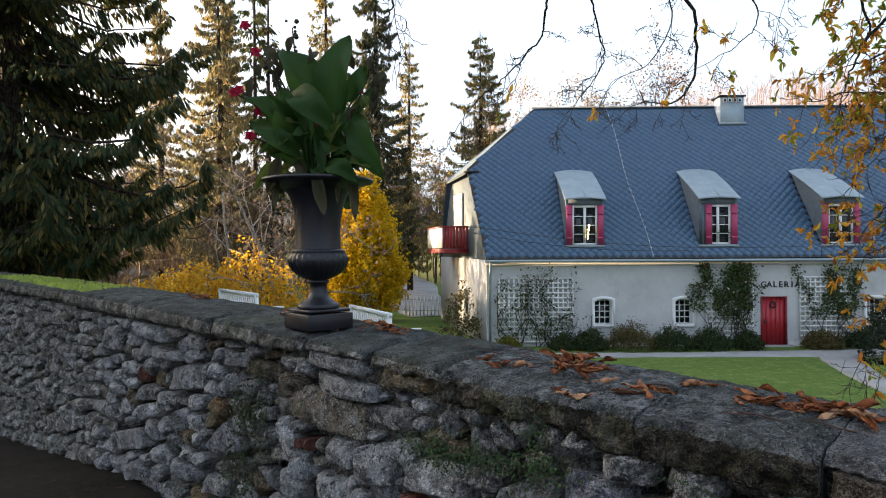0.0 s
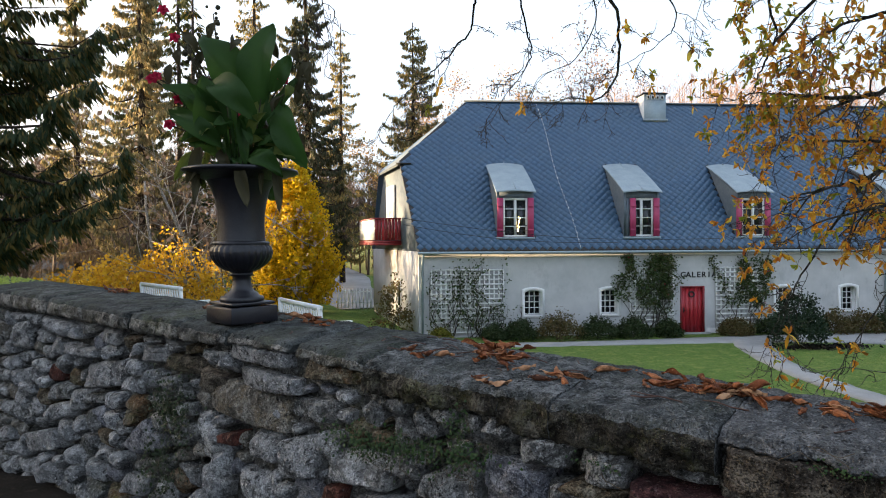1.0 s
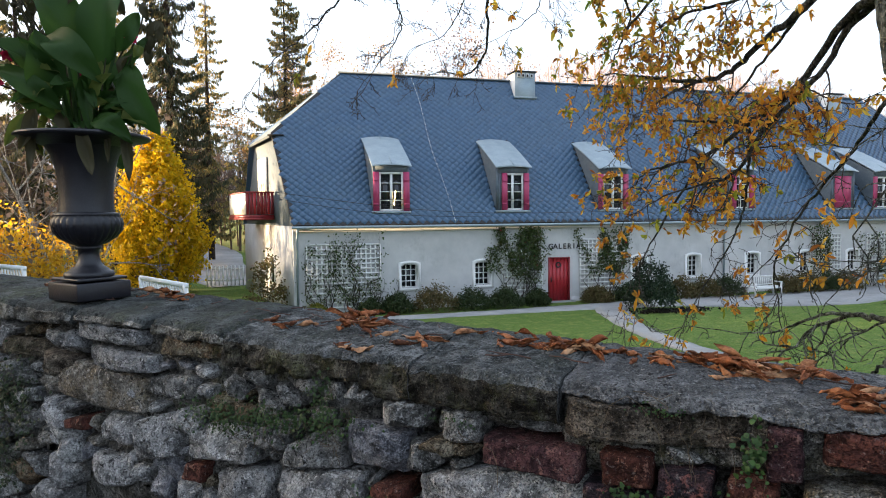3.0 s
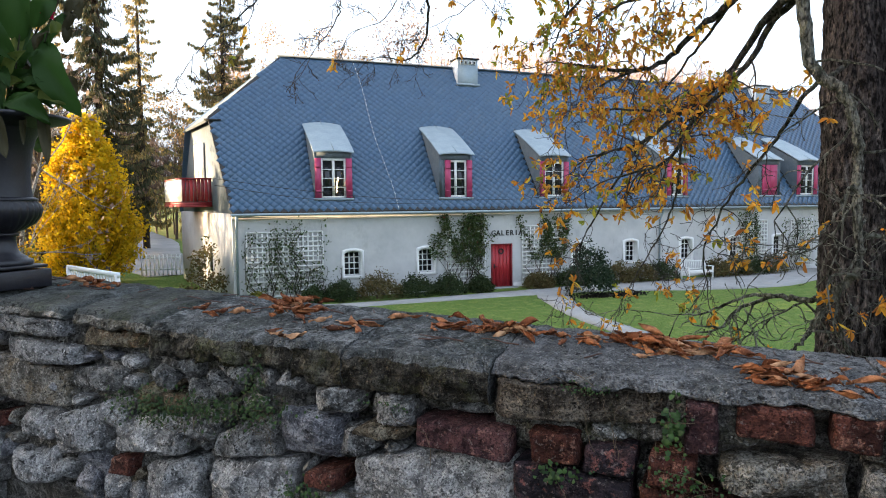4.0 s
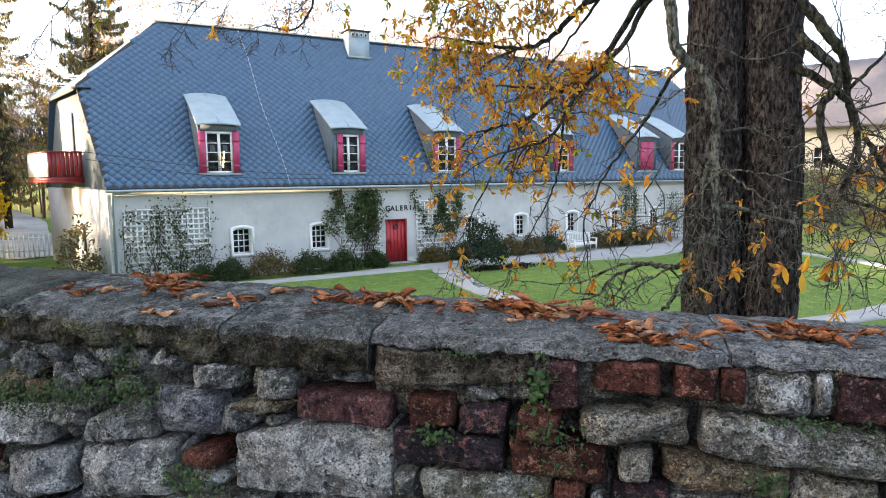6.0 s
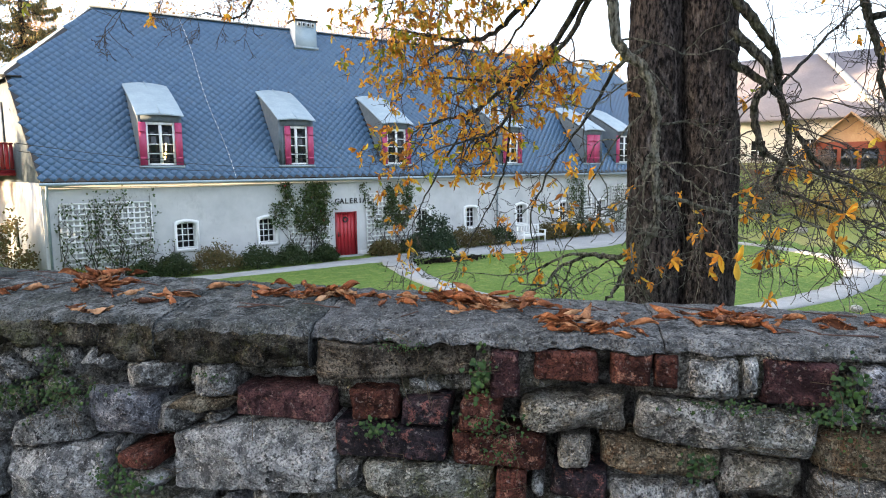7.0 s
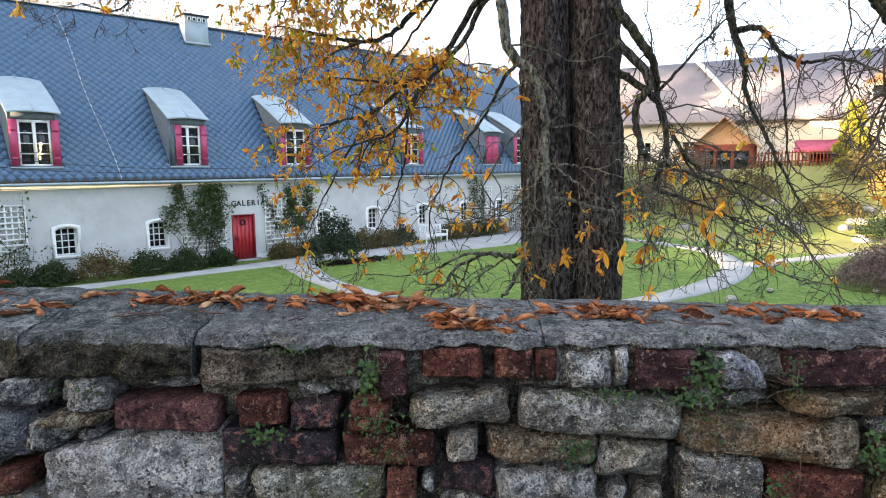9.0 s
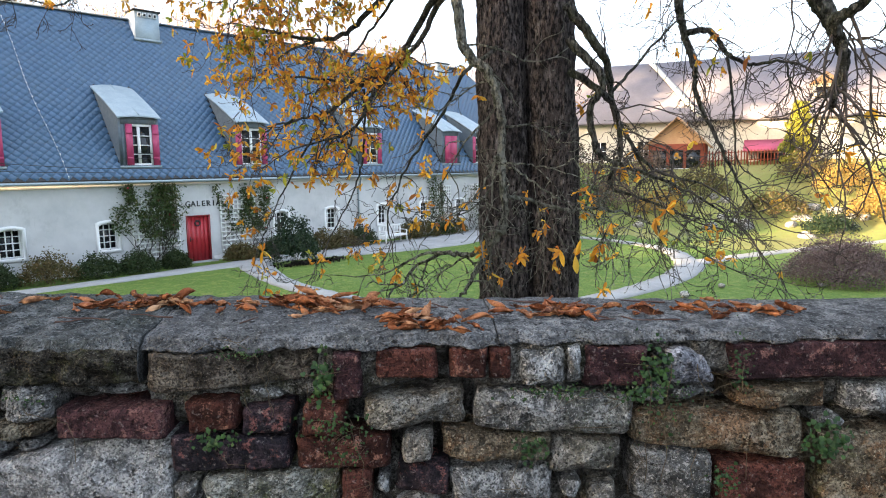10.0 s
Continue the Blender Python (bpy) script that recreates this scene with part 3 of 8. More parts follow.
part("threshold", Geo().box(d0 - 0.15, HY - 0.35, -0.1, d1 + 0.15, HY - 0.035, 0.05), M_GRAVEL, dr)
for i, ch in enumerate("GALERIA"):
    cu = bpy.data.curves.new("letter", "FONT")
    cu.body, cu.size, cu.extrude, cu.align_x, cu.offset = ch, 0.34, 0.012, "CENTER", 0.006
    ob = new("letter", cu)
    ob.matrix_basis = pose(12.42 + 0.235 * i, HY - 0.016, 2.45, 90, 0, 0)
    cu.materials.append(M_IRON)
    ob.parent = house


# lattices on the front wall
def trellis(x0, x1, z0, z1, step=0.205):
    tr = empty("trellis", None, "white wooden lattice trellis on the plaster wall", "trellis", "wall trellises")
    nx, nz = round((x1 - x0) / step), round((z1 - z0) / step)
    vm = Geo().box(-0.032, -0.012, 0, 0.032, 0.012, z1 - z0).mesh("upright_slat", M_WHITE)
    hm = Geo().box(0, -0.012, -0.032, x1 - x0, 0.012, 0.032).mesh("cross_slat", M_WHITE)
    for i in range(nx + 1):
        ob = new("upright_slat", vm)
        ob.parent, ob.location = tr, (x0 + (x1 - x0) * i / nx, HY - 0.075, z0)
    for j in range(nz + 1):
        ob = new("cross_slat", hm)
        ob.parent, ob.location = tr, (x0, HY - 0.1, z0 + (z1 - z0) * j / nz)
    for x in (x0 + 0.2, x1 - 0.2):
        for z in (z0 + 0.3, z1 - 0.36):
            part("batten", Geo().box(x - 0.03, HY - 0.062, z, x + 0.03, HY - 0.002, z + 0.06), M_WHITE, tr)
    return tr


for x0, x1 in ((1.38, 4.45), (10.02, 11.95), (13.9, 16.0), (27.4, 29.2), (31.0, 32.6)):
    trellis(x0, x1, 0.22, 2.86)

# balcony on the gable
bal = new("balcony")
bal.parent = house
tagged(bal, "dark red wooden balcony with a board parapet")
by0, by1, bz = 27.3, 31.9, 4.15
ax = Vector((-SKEW, 1, 0)).normalized()
out = Vector((-1, -SKEW, 0)).normalized()
o0 = Vector((west(by0), by0, 0))
def bp(a, b, z):
    p = o0 + ax * a + out * b
    return (p.x, p.y, z)
L, W = 4.4, 1.25
part("deck", Geo().bar(bp(L / 2, 0, bz - 0.1), bp(L / 2, W, bz - 0.1), L, 0.14), M_DARKRED, bal)
part("moulding", Geo().bar(bp(0, 0.0, bz - 0.2), bp(0, W, bz - 0.2), 0.12, 0.1).bar(bp(0, W, bz - 0.2), bp(L, W, bz - 0.2), 0.12, 0.1), M_DARKRED, bal)
g = Geo().bar(bp(0, 0, bz + 1.0), bp(0, W, bz + 1.0), 0.09, 0.07).bar(bp(0, W, bz + 1.0), bp(L, W, bz + 1.0), 0.09, 0.07).bar(bp(L, 0, bz + 1.0), bp(L, W, bz + 1.0), 0.09, 0.07)
part("top_rail", g, M_DARKRED, bal)
for k in range(8):
    b = 0.08 + k * (W - 0.1) / 7.4
    part("board", Geo().bar(bp(0, b, bz), bp(0, b, bz + 0.97), 0.125, 0.03, ax), M_DARKRED if k % 4 != 1 else M_RED, bal)
# parapet towards the sun: sunlight put into the boards as white
for k in range(27):
    a = 0.1 + k * (L - 0.2) / 26
    part("board", Geo().bar(bp(a, W, bz), bp(a, W, bz + 0.97), 0.03, 0.15, ax), M_WHITE, bal, "board coloured white for sunlight")
dy = 1.3
part("balcony_door", Geo().bar(bp(dy, 0.03, 5.55), bp(dy + 1.9, 0.03, 5.55), 0.06, 2.6), M_WHITE, bal, "white glazed balcony door")
# panes coloured cream instead of glass: the bright reflection is painted in
for k in range(4):
    part("pane", Geo().bar(bp(dy + 0.12 + 0.45 * k, 0.07, 5.6), bp(dy + 0.48 + 0.45 * k, 0.07, 5.6), 0.02, 2.2), M_CREAM, bal, "cream pane with a painted bright reflection")
gw = new("gable_window")
gw.parent = house
part("surround", Geo().bar(bp(0.0, 0.01, 1.6), bp(0.75, 0.01, 1.6), 0.05, 1.4), M_WHITE, gw)
part("pane", Geo().bar(bp(0.12, 0.03, 1.6), bp(0.63, 0.03, 1.6), 0.04, 1.15), M_GLASS, gw)

# ---- the garden wall ----
def rock(name, dark, mid, light, warm=None, moss=0.25, lichen=0.5, island=False, scale=1.0, depth=0.03):
    """Broken stone: a mottled grain, clusters of pits, pale flecks, stains, and moss."""
    n = Nodes(name)
    grain = n.noise(15 * scale, 4.5, 0.72, distort=0.3)
    pits = n.noise(55, 2.5, 0.7)
    fine = n.noise(190, 1.0, 0.7)
    c = n.ramp(grain, (0.36, tuple(0.30 * x for x in dark)), (0.45, dark), (0.50, mid), (0.55, light), (0.64, tuple(min(0.8, 1.3 * x) for x in light)))
    tone = n.mapped(n.island() if island else n.random(), 0, 1, 0.6, 1.0)
    c = n.mix(1.0, c, n.mix(tone, (0, 0, 0), (1, 1, 1)), "MULTIPLY")
    c = n.mix(n.mapped(n.noise(3.4, 6, 0.72), 0.43, 0.62, 0, 0.8), c, tuple(0.8 * x for x in dark))
    if warm:
        c = n.mix(n.mapped(n.noise(7, 7, 0.75), 0.50, 0.62, 0, 0.75), c, warm)
    c = n.mix(n.mapped(n.noise(2.7, 6, 0.75), 0.54, 0.66, 0, moss), c, (0.085, 0.095, 0.028))
    c = n.mix(n.mapped(n.noise(62, 2.5, 0.7), 0.57, 0.63, 0, lichen), c, tuple(min(0.7, 1.35 * x) for x in light))
    c = n.mix(n.mapped(fine, 0.36, 0.50, 0.75, 0), c, tuple(0.3 * x for x in dark))
    c = n.mix(n.mapped(n.noise(240, 1, 0.6), 0.64, 0.72, 0, 0.45), c, tuple(min(0.75, 1.4 * x) for x in light))
    some = n.mapped(n.noise(5, 4, 0.6), 0.36, 0.6, 0.25, 1.0)
    dots = n.add("ShaderNodeMath")
    dots.operation = "MULTIPLY"
    n.link(n.mapped(pits, 0.57, 0.64, 0, 0.92), dots.inputs[0])
    n.link(some, dots.inputs[1])
    c = n.mix(dots.outputs[0], c, tuple(0.10 * x for x in dark))
    n.colour(c).set(Roughness=0.93).bump(grain, 1.0, 1.6 * depth).bump(pits, 1.0, 0.014).bump(fine, 1.0, 0.004)
    return n.m


def fired(name, dark, mid, light, chip):
    """Old brick: a sooty skin, chipped to the raw clay, with pale bloom."""
    n = Nodes(name)
    skin = n.noise(12, 5, 0.72, distort=0.5)
    fine = n.noise(190, 1.0, 0.7)
    c = n.ramp(skin, (0.38, tuple(0.5 * x for x in dark)), (0.46, dark), (0.52, mid), (0.60, light))
    c = n.mix(1.0, c, n.mix(n.mapped(n.random(), 0, 1, 0.55, 1.0), (0, 0, 0), (1, 1, 1)), "MULTIPLY")
    c = n.mix(n.mapped(n.noise(26, 4, 0.75), 0.57, 0.63, 0, 0.8), c, chip)
    c = n.mix(n.mapped(n.noise(6, 7, 0.78), 0.54, 0.62, 0, 0.8), c, tuple(0.3 * x for x in dark))
    c = n.mix(n.mapped(n.noise(75, 2.5, 0.7), 0.60, 0.67, 0, 0.4), c, (0.22, 0.19, 0.18))
    c = n.mix(n.mapped(n.noise(55, 2.5, 0.7), 0.58, 0.64, 0, 0.8), c, tuple(0.2 * x for x in dark))
    c = n.mix(n.mapped(fine, 0.36, 0.50, 0.7, 0), c, tuple(0.3 * x for x in dark))
    n.colour(c).set(Roughness=0.88).bump(skin, 1.0, 0.016).bump(n.noise(50, 3, 0.7), 1.0, 0.012).bump(fine, 0.8, 0.003)
    return n.m


M_STONE = rock("grey_fieldstone", (0.116, 0.116, 0.114), (0.220, 0.220, 0.217), (0.330, 0.330, 0.324))
M_PALE = rock("pale_limestone", (0.194, 0.196, 0.200), (0.325, 0.328, 0.330), (0.424, 0.424, 0.422), moss=0.15)
M_RUBBLE = rock("grey_rubble", (0.125, 0.124, 0.116), (0.251, 0.246, 0.236), (0.419, 0.415, 0.399), (0.11, 0.09, 0.065), 0.3, island=True)
M_BLUE = rock("blue_grey_stone", (0.136, 0.140, 0.162), (0.225, 0.230, 0.252), (0.335, 0.339, 0.361), moss=0.05, lichen=0.35)
M_TAN = rock("tan_stone", (0.120, 0.110, 0.095), (0.204, 0.190, 0.169), (0.288, 0.275, 0.250), (0.18, 0.14, 0.09), 0.15)
M_OCHRE = rock("ochre_stone", (0.079, 0.063, 0.043), (0.144, 0.118, 0.083), (0.223, 0.198, 0.151), (0.15, 0.08, 0.04), 0.6)
M_MOSSY = rock("mossy_grey_stone", (0.127, 0.127, 0.110), (0.212, 0.212, 0.188), (0.312, 0.312, 0.283), (0.13, 0.14, 0.045), 0.9)
M_BROWN = rock("brown_sandstone", (0.050, 0.041, 0.032), (0.098, 0.079, 0.064), (0.180, 0.156, 0.126), None, 0.25, 0.2)
M_BRICK = fired("red_brick", (0.051, 0.020, 0.016), (0.087, 0.032, 0.024), (0.114, 0.043, 0.032), (0.205, 0.105, 0.076))
M_PURPLE = fired("purple_brick", (0.039, 0.019, 0.022), (0.067, 0.032, 0.035), (0.099, 0.047, 0.046), (0.17, 0.09, 0.078))
M_BLACK = fired("sooty_brick", (0.022, 0.019, 0.024), (0.050, 0.037, 0.046), (0.106, 0.062, 0.066), (0.17, 0.07, 0.06))
M_MORTAR = rock("old_mortar", (0.066, 0.063, 0.058), (0.122, 0.118, 0.108), (0.199, 0.192, 0.179), (0.07, 0.062, 0.046), 0.3, 0.5, scale=1.6, depth=0.025)
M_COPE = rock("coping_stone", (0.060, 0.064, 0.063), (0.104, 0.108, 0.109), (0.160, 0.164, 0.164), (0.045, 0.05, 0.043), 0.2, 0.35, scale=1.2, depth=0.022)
M_CONC = rock("old_concrete", (0.075, 0.076, 0.078), (0.121, 0.121, 0.123), (0.177, 0.177, 0.176), (0.07, 0.071, 0.07), 0.1, 0.4, scale=1.3, depth=0.018)
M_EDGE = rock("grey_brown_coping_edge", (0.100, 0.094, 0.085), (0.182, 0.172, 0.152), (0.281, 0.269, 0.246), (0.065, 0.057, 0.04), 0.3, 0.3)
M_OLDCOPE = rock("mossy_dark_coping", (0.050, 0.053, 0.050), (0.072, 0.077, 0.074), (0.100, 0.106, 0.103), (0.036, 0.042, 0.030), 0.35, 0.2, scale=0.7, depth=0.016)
# coping fronts: shade and mossy dirt both painted into this dark brown
M_FRONT = rock("shaded_mossy_front", (0.029, 0.025, 0.020), (0.060, 0.054, 0.042), (0.126, 0.115, 0.094), (0.04, 0.041, 0.016), 0.5, 0.2)
M_MOSS = foliage("green_moss", [(0.14, 0.19, 0.015), (0.20, 0.25, 0.02), (0.10, 0.14, 0.012)], 0.1)

wall = empty("stone_wall", pose(0, 0, 0, 0, 0, -45), "old rubble garden wall of grey fieldstone and red brick", "wall", kind="structure")
FACE = -1.245


def cope_back(s):
    return np.interp(s, (-15, -5, -2.5, -0.2, 1.0, 2.3, 3.1, 8), (3.86, 3.86, 3.843, 3.805, 3.768, 3.733, 3.715, 3.70))


def cope_front(s):
    return np.interp(s, (-15, -5, -2, -0.5, 0.3, 1, 2, 3, 8), (3.835, 3.83, 3.815, 3.79, 3.765, 3.738, 3.728, 3.718, 3.70))


def crag(p, scale, octaves=5):
    """Rough fractal relief of about -1 to 1, with creases."""
    return np.array([0.9 * noise.turbulence(tuple(v), octaves, True, noise_basis="PERLIN_ORIGINAL", amplitude_scale=0.55, frequency_scale=2.15) - 0.7 for v in np.asarray(p) * scale])


def fbm(p, scale, octaves=5):
    return np.array([noise.fractal(tuple(v), 0.8, 2.1, octaves) for v in np.asarray(p) * scale])


def stone_mesh(outline, proud, rng, brick=False, step=0.007, facets=0.02):
    """A block from its outline (s, z), turning left, about its middle: a broken face, worn rims and sides that run back into the wall."""
    o = np.asarray(outline, float)
    mid = o.mean(0)
    o = o - mid
    seg = np.linalg.norm(np.roll(o, -1, 0) - o, axis=1)
    total = seg.sum()
    n = int(np.clip(total / step, 20, 230))
    at = np.concatenate([[0], np.cumsum(seg)])
    t = np.arange(n) / n * total
    closed = np.vstack([o, o[:1]])
    e = np.stack([np.interp(t, at, closed[:, k]) for k in range(2)], 1)
    for _ in range(1):
        e = 0.25 * np.roll(e, 1, 0) + 0.5 * e + 0.25 * np.roll(e, -1, 0)
    r = np.linalg.norm(e, axis=1, keepdims=True)
    inr = float(r.min())
    off = rng.uniform(0, 90, 3)
    jag = fbm(np.stack([e[:, 0], 0 * t, e[:, 1]], 1) + off, 26, 4)[:, None]
    e = e * (1 + (0.0035 if brick else 0.008) * np.clip(jag, -1.4, 1.4) / np.maximum(r, 0.02))
    rings = max(4, int(inr / step))
    f = np.concatenate([np.linspace(0, 1, rings + 1)[1:-1], 1 - np.array((0.014, 0.009, 0.006, 0.003, 0.0)) / max(inr, 0.018)])
    f = np.sort(np.clip(f, 0.05, 1))
    P = (f[:, None, None] * e[None]).reshape(-1, 2)
    edge = ((1 - f)[:, None] * np.maximum(r[:, 0], inr)[None]).reshape(-1)
    p3 = np.stack([P[:, 0], 0 * P[:, 0], P[:, 1]], 1) + off
    size = math.sqrt(max(1e-6, r.mean() / 0.1))
    if brick:
        y = 0.0022 * fbm(p3, 30, 5) + 0.012 * np.clip(crag(p3, 13, 5) - 0.25, 0, 1) + rng.normal(0, 0.02) * P[:, 0] + rng.normal(0, 0.03) * P[:, 1]
        y += 0.016 * np.exp(-edge / (0.0035 + 0.003 * np.clip(fbm(p3, 18, 3), -0.8, 1.5)))
    else:
        flat_ = min(1.0, 0.07 / float(r.mean()))
        cut = np.max([rng.normal(0, 0.34 * flat_) * P[:, 0] + rng.normal(0, 0.46 * flat_) * P[:, 1] + rng.uniform(-facets, 0.3 * facets) for _ in range(7)], 0)
        y = np.clip(cut, -0.01, 0.04) + 0.011 * size * crag(p3, 8.5, 7) + 0.006 * fbm(p3, 26, 6)
        y += (0.018 + 0.006 * rng.rand()) * np.exp(-edge / (0.0055 + 0.003 * np.clip(fbm(p3, 15, 3), -1, 1.5)))
    y = y - proud
    v = np.stack([P[:, 0], y, P[:, 1]], 1)
    centre = np.array([[0, y[:n].mean(), 0]])
    back = np.stack([e[:, 0] * 0.97, 0 * t + 0.11, e[:, 1] * 0.97], 1)
    m = len(f)
    k = np.arange(n)
    q = [np.stack([j * n + k, (j + 1) * n + k, (j + 1) * n + (k + 1) % n, j * n + (k + 1) % n], 1) for j in range(m)]
    tri = np.stack([np.full(n, (m + 1) * n), k, (k + 1) % n], 1)
    return mid, np.concatenate([v, back, centre]), np.concatenate(q), tri


STONES = []


def lay(kind, s, z, w, h, tilt=0.0, taper=0.0, lean=0.0):
    """Note one squared block: its middle along the wall and in height, width, height, tilt in degrees, how much taller its far end is, and how far its top leans along."""
    a = radians(tilt)
    q = []
    for i, j in ((-1, -1), (1, -1), (1, 1), (-1, 1)):
        x, y = i * w / 2 + j * lean / 2, j * h / 2 * (1 + i * taper)
        q.append((s + x, z + y + x * math.tan(a)))
    STONES.append((kind, np.array(q)))


lay("b", 1.643, 3.657, 0.390, 0.085, 1, -0.09, 0.007); lay("d", 1.907, 3.638, 0.066, 0.114, 4, -0.01, 0.000); lay("r", 2.047, 3.662, 0.145, 0.074, -2, 0.01, -0.003)
lay("r", 2.190, 3.662, 0.087, 0.076, -1, 0.00, 0.002); lay("r", 2.265, 3.660, 0.052, 0.075, -1, 0.00, -0.000); lay("g", 2.367, 3.649, 0.103, 0.087, 2, 0.06, -0.004)
lay("p", 2.440, 3.650, 0.033, 0.098, -3, -0.01, -0.002); lay("d", 2.539, 3.648, 0.145, 0.096, -1, -0.01, 0.004); lay("u", 2.721, 3.642, 0.114, 0.080, -1, 0.00, -0.005)
lay("d", 3.020, 3.652, 0.419, 0.089, 0, -0.00, -0.009); lay("d", 1.355, 3.534, 0.254, 0.073, -1, 0.06, 0.004); lay("r", 1.589, 3.547, 0.115, 0.074, 3, -0.04, -0.006)
lay("n", 1.712, 3.530, 0.115, 0.065, 0, 0.01, 0.006); lay("r", 1.847, 3.528, 0.097, 0.071, -0, 0.02, 0.004); lay("t", 2.062, 3.539, 0.241, 0.079, 2, 0.12, -0.000)
lay("g", 2.395, 3.531, 0.376, 0.098, -3, 0.03, 0.015); lay("o", 2.952, 3.559, 0.240, 0.052, -2, 0.13, 0.004); lay("g", 3.180, 3.551, 0.150, 0.077, -3, 0.11, -0.009)
lay("o", 2.794, 3.478, 0.423, 0.097, -4, 0.09, -0.001); lay("n", 1.626, 3.452, 0.277, 0.080, -1, -0.09, -0.002); lay("r", 1.892, 3.446, 0.221, 0.076, -1, 0.00, -0.003)
lay("t", 2.069, 3.453, 0.073, 0.072, -2, -0.02, 0.003); lay("o", 2.263, 3.448, 0.266, 0.065, -4, 0.02, 0.003); lay("t", 2.480, 3.414, 0.169, 0.085, -4, -0.00, 0.014)
lay("n", 2.081, 3.375, 0.124, 0.068, -6, 0.05, 0.008); lay("m", 1.720, 3.355, 0.319, 0.083, -1, 0.06, 0.002); lay("r", 1.921, 3.356, 0.072, 0.093, -1, -0.00, 0.004)
lay("g", 2.693, 3.356, 0.191, 0.138, -3, -0.02, -0.008); lay("r", 2.905, 3.341, 0.209, 0.115, -1, 0.01, -0.006); lay("o", 3.165, 3.369, 0.232, 0.185, -1, 0.02, 0.007)
lay("g", 2.274, 3.345, 0.249, 0.094, -2, -0.04, -0.004); lay("g", 1.161, 3.571, 0.113, 0.067, 1, -0.02, 0.006); lay("o", 1.151, 3.515, 0.099, 0.034, 3, -0.21, 0.014)
lay("o", 1.102, 3.515, 0.105, 0.044, -4, 0.06, 0.056); lay("g", 1.031, 3.471, 0.105, 0.085, 11, -0.08, 0.004); lay("u", 0.884, 3.471, 0.206, 0.129, 0, -0.03, 0.001)
lay("g", 0.655, 3.422, 0.219, 0.102, 13, 0.29, 0.015); lay("g", 0.500, 3.455, 0.166, 0.089, 6, 0.14, 0.047); lay("g", 0.268, 3.390, 0.270, 0.105, 8, -0.03, 0.021)
lay("p", 0.350, 3.245, 0.230, 0.126, 8, 0.14, 0.000); lay("p", 0.664, 3.279, 0.319, 0.160, 9, 0.01, 0.009); lay("r", 0.930, 3.352, 0.107, 0.048, 4, 0.15, 0.009)
lay("p", 1.253, 3.375, 0.467, 0.184, 7, 0.14, -0.002); lay("r", 0.141, 3.264, 0.099, 0.061, 4, 0.08, 0.012); lay("g", 0.845, 3.623, 0.077, 0.068, -25, -0.05, 0.032)
lay("g", 0.984, 3.587, 0.157, 0.071, 5, 0.07, 0.023); lay("g", 1.140, 3.592, 0.117, 0.061, 6, -0.04, 0.016); lay("g", 1.518, 3.349, 0.063, 0.067, 8, 0.00, 0.004)
lay("t", -0.368, 3.500, 0.535, 0.140, -2, -0.07, 0.005); lay("t", -0.285, 3.707, 0.367, 0.067, -2, -0.09, 0.005); lay("o", 0.129, 3.686, 0.319, 0.060, -1, -0.29, 0.015)
lay("g", 0.025, 3.539, 0.276, 0.076, 4, 0.13, 0.001); lay("p", -0.262, 3.351, 0.181, 0.108, 0, -0.00, 0.026); lay("p", -0.027, 3.359, 0.206, 0.147, 12, 0.01, 0.020)
lay("g", 0.134, 3.433, 0.109, 0.098, 1, 0.02, 0.010); lay("p", -1.140, 3.615, 0.236, 0.078, 2, -0.01, 0.012); lay("b", -0.867, 3.599, 0.271, 0.073, 0, 0.02, 0.024)
lay("u", -1.259, 3.179, 0.310, 0.153, 26, 0.32, -0.197); lay("r", -0.504, 3.337, 0.128, 0.044, 9, 0.19, -0.012); lay("t", -0.235, 3.611, 0.380, 0.071, 0, -0.17, -0.006)
lay("g", -0.326, 3.182, 0.236, 0.124, 5, -0.10, 0.023); lay("g", 0.341, 3.376, 0.183, 0.081, 8, 0.03, 0.014); lay("b", -0.637, 3.555, 0.231, 0.095, -3, -0.02, 0.017)
lay("g", -1.705, 3.445, 0.432, 0.128, 9, 0.02, -0.000); lay("g", -2.581, 2.924, 0.505, 0.130, 14, 0.03, -0.012); lay("g", -4.338, 2.709, 0.966, 0.172, 13, 0.14, -0.084)
lay("g", -1.345, 2.945, 0.275, 0.092, 9, -0.05, 0.031); lay("g", -1.986, 3.544, 0.390, 0.046, 0, -0.18, -0.031); lay("g", -2.884, 3.551, 0.293, 0.167, 6, 0.09, 0.042)

# rubble between the blocks: cells round scattered points, each bounded half way to its neighbours
rng = np.random.RandomState(4)
SQ = 0.62
owned = []
for kind, q in STONES:
    c = q.mean(0)
    for u in np.linspace(-1, 1, 7):
        for v in np.linspace(-1, 1, 5):
            x0, x1 = q[0] + (q[1] - q[0]) * (u + 1) / 2, q[3] + (q[2] - q[3]) * (u + 1) / 2
            p = x0 + (x1 - x0) * (v + 1) / 2
            d = c - p
            owned.append(p + d / (np.linalg.norm(d) + 1e-6) * min(0.02, np.linalg.norm(d)))
owned = np.array(owned)


def lid_at(s):
    """How high the rubble reaches under the coping."""
    return 3.70 if s < 0.3 else 3.645 if s < 1.0 else 3.625 if s < 1.42 else 3.69


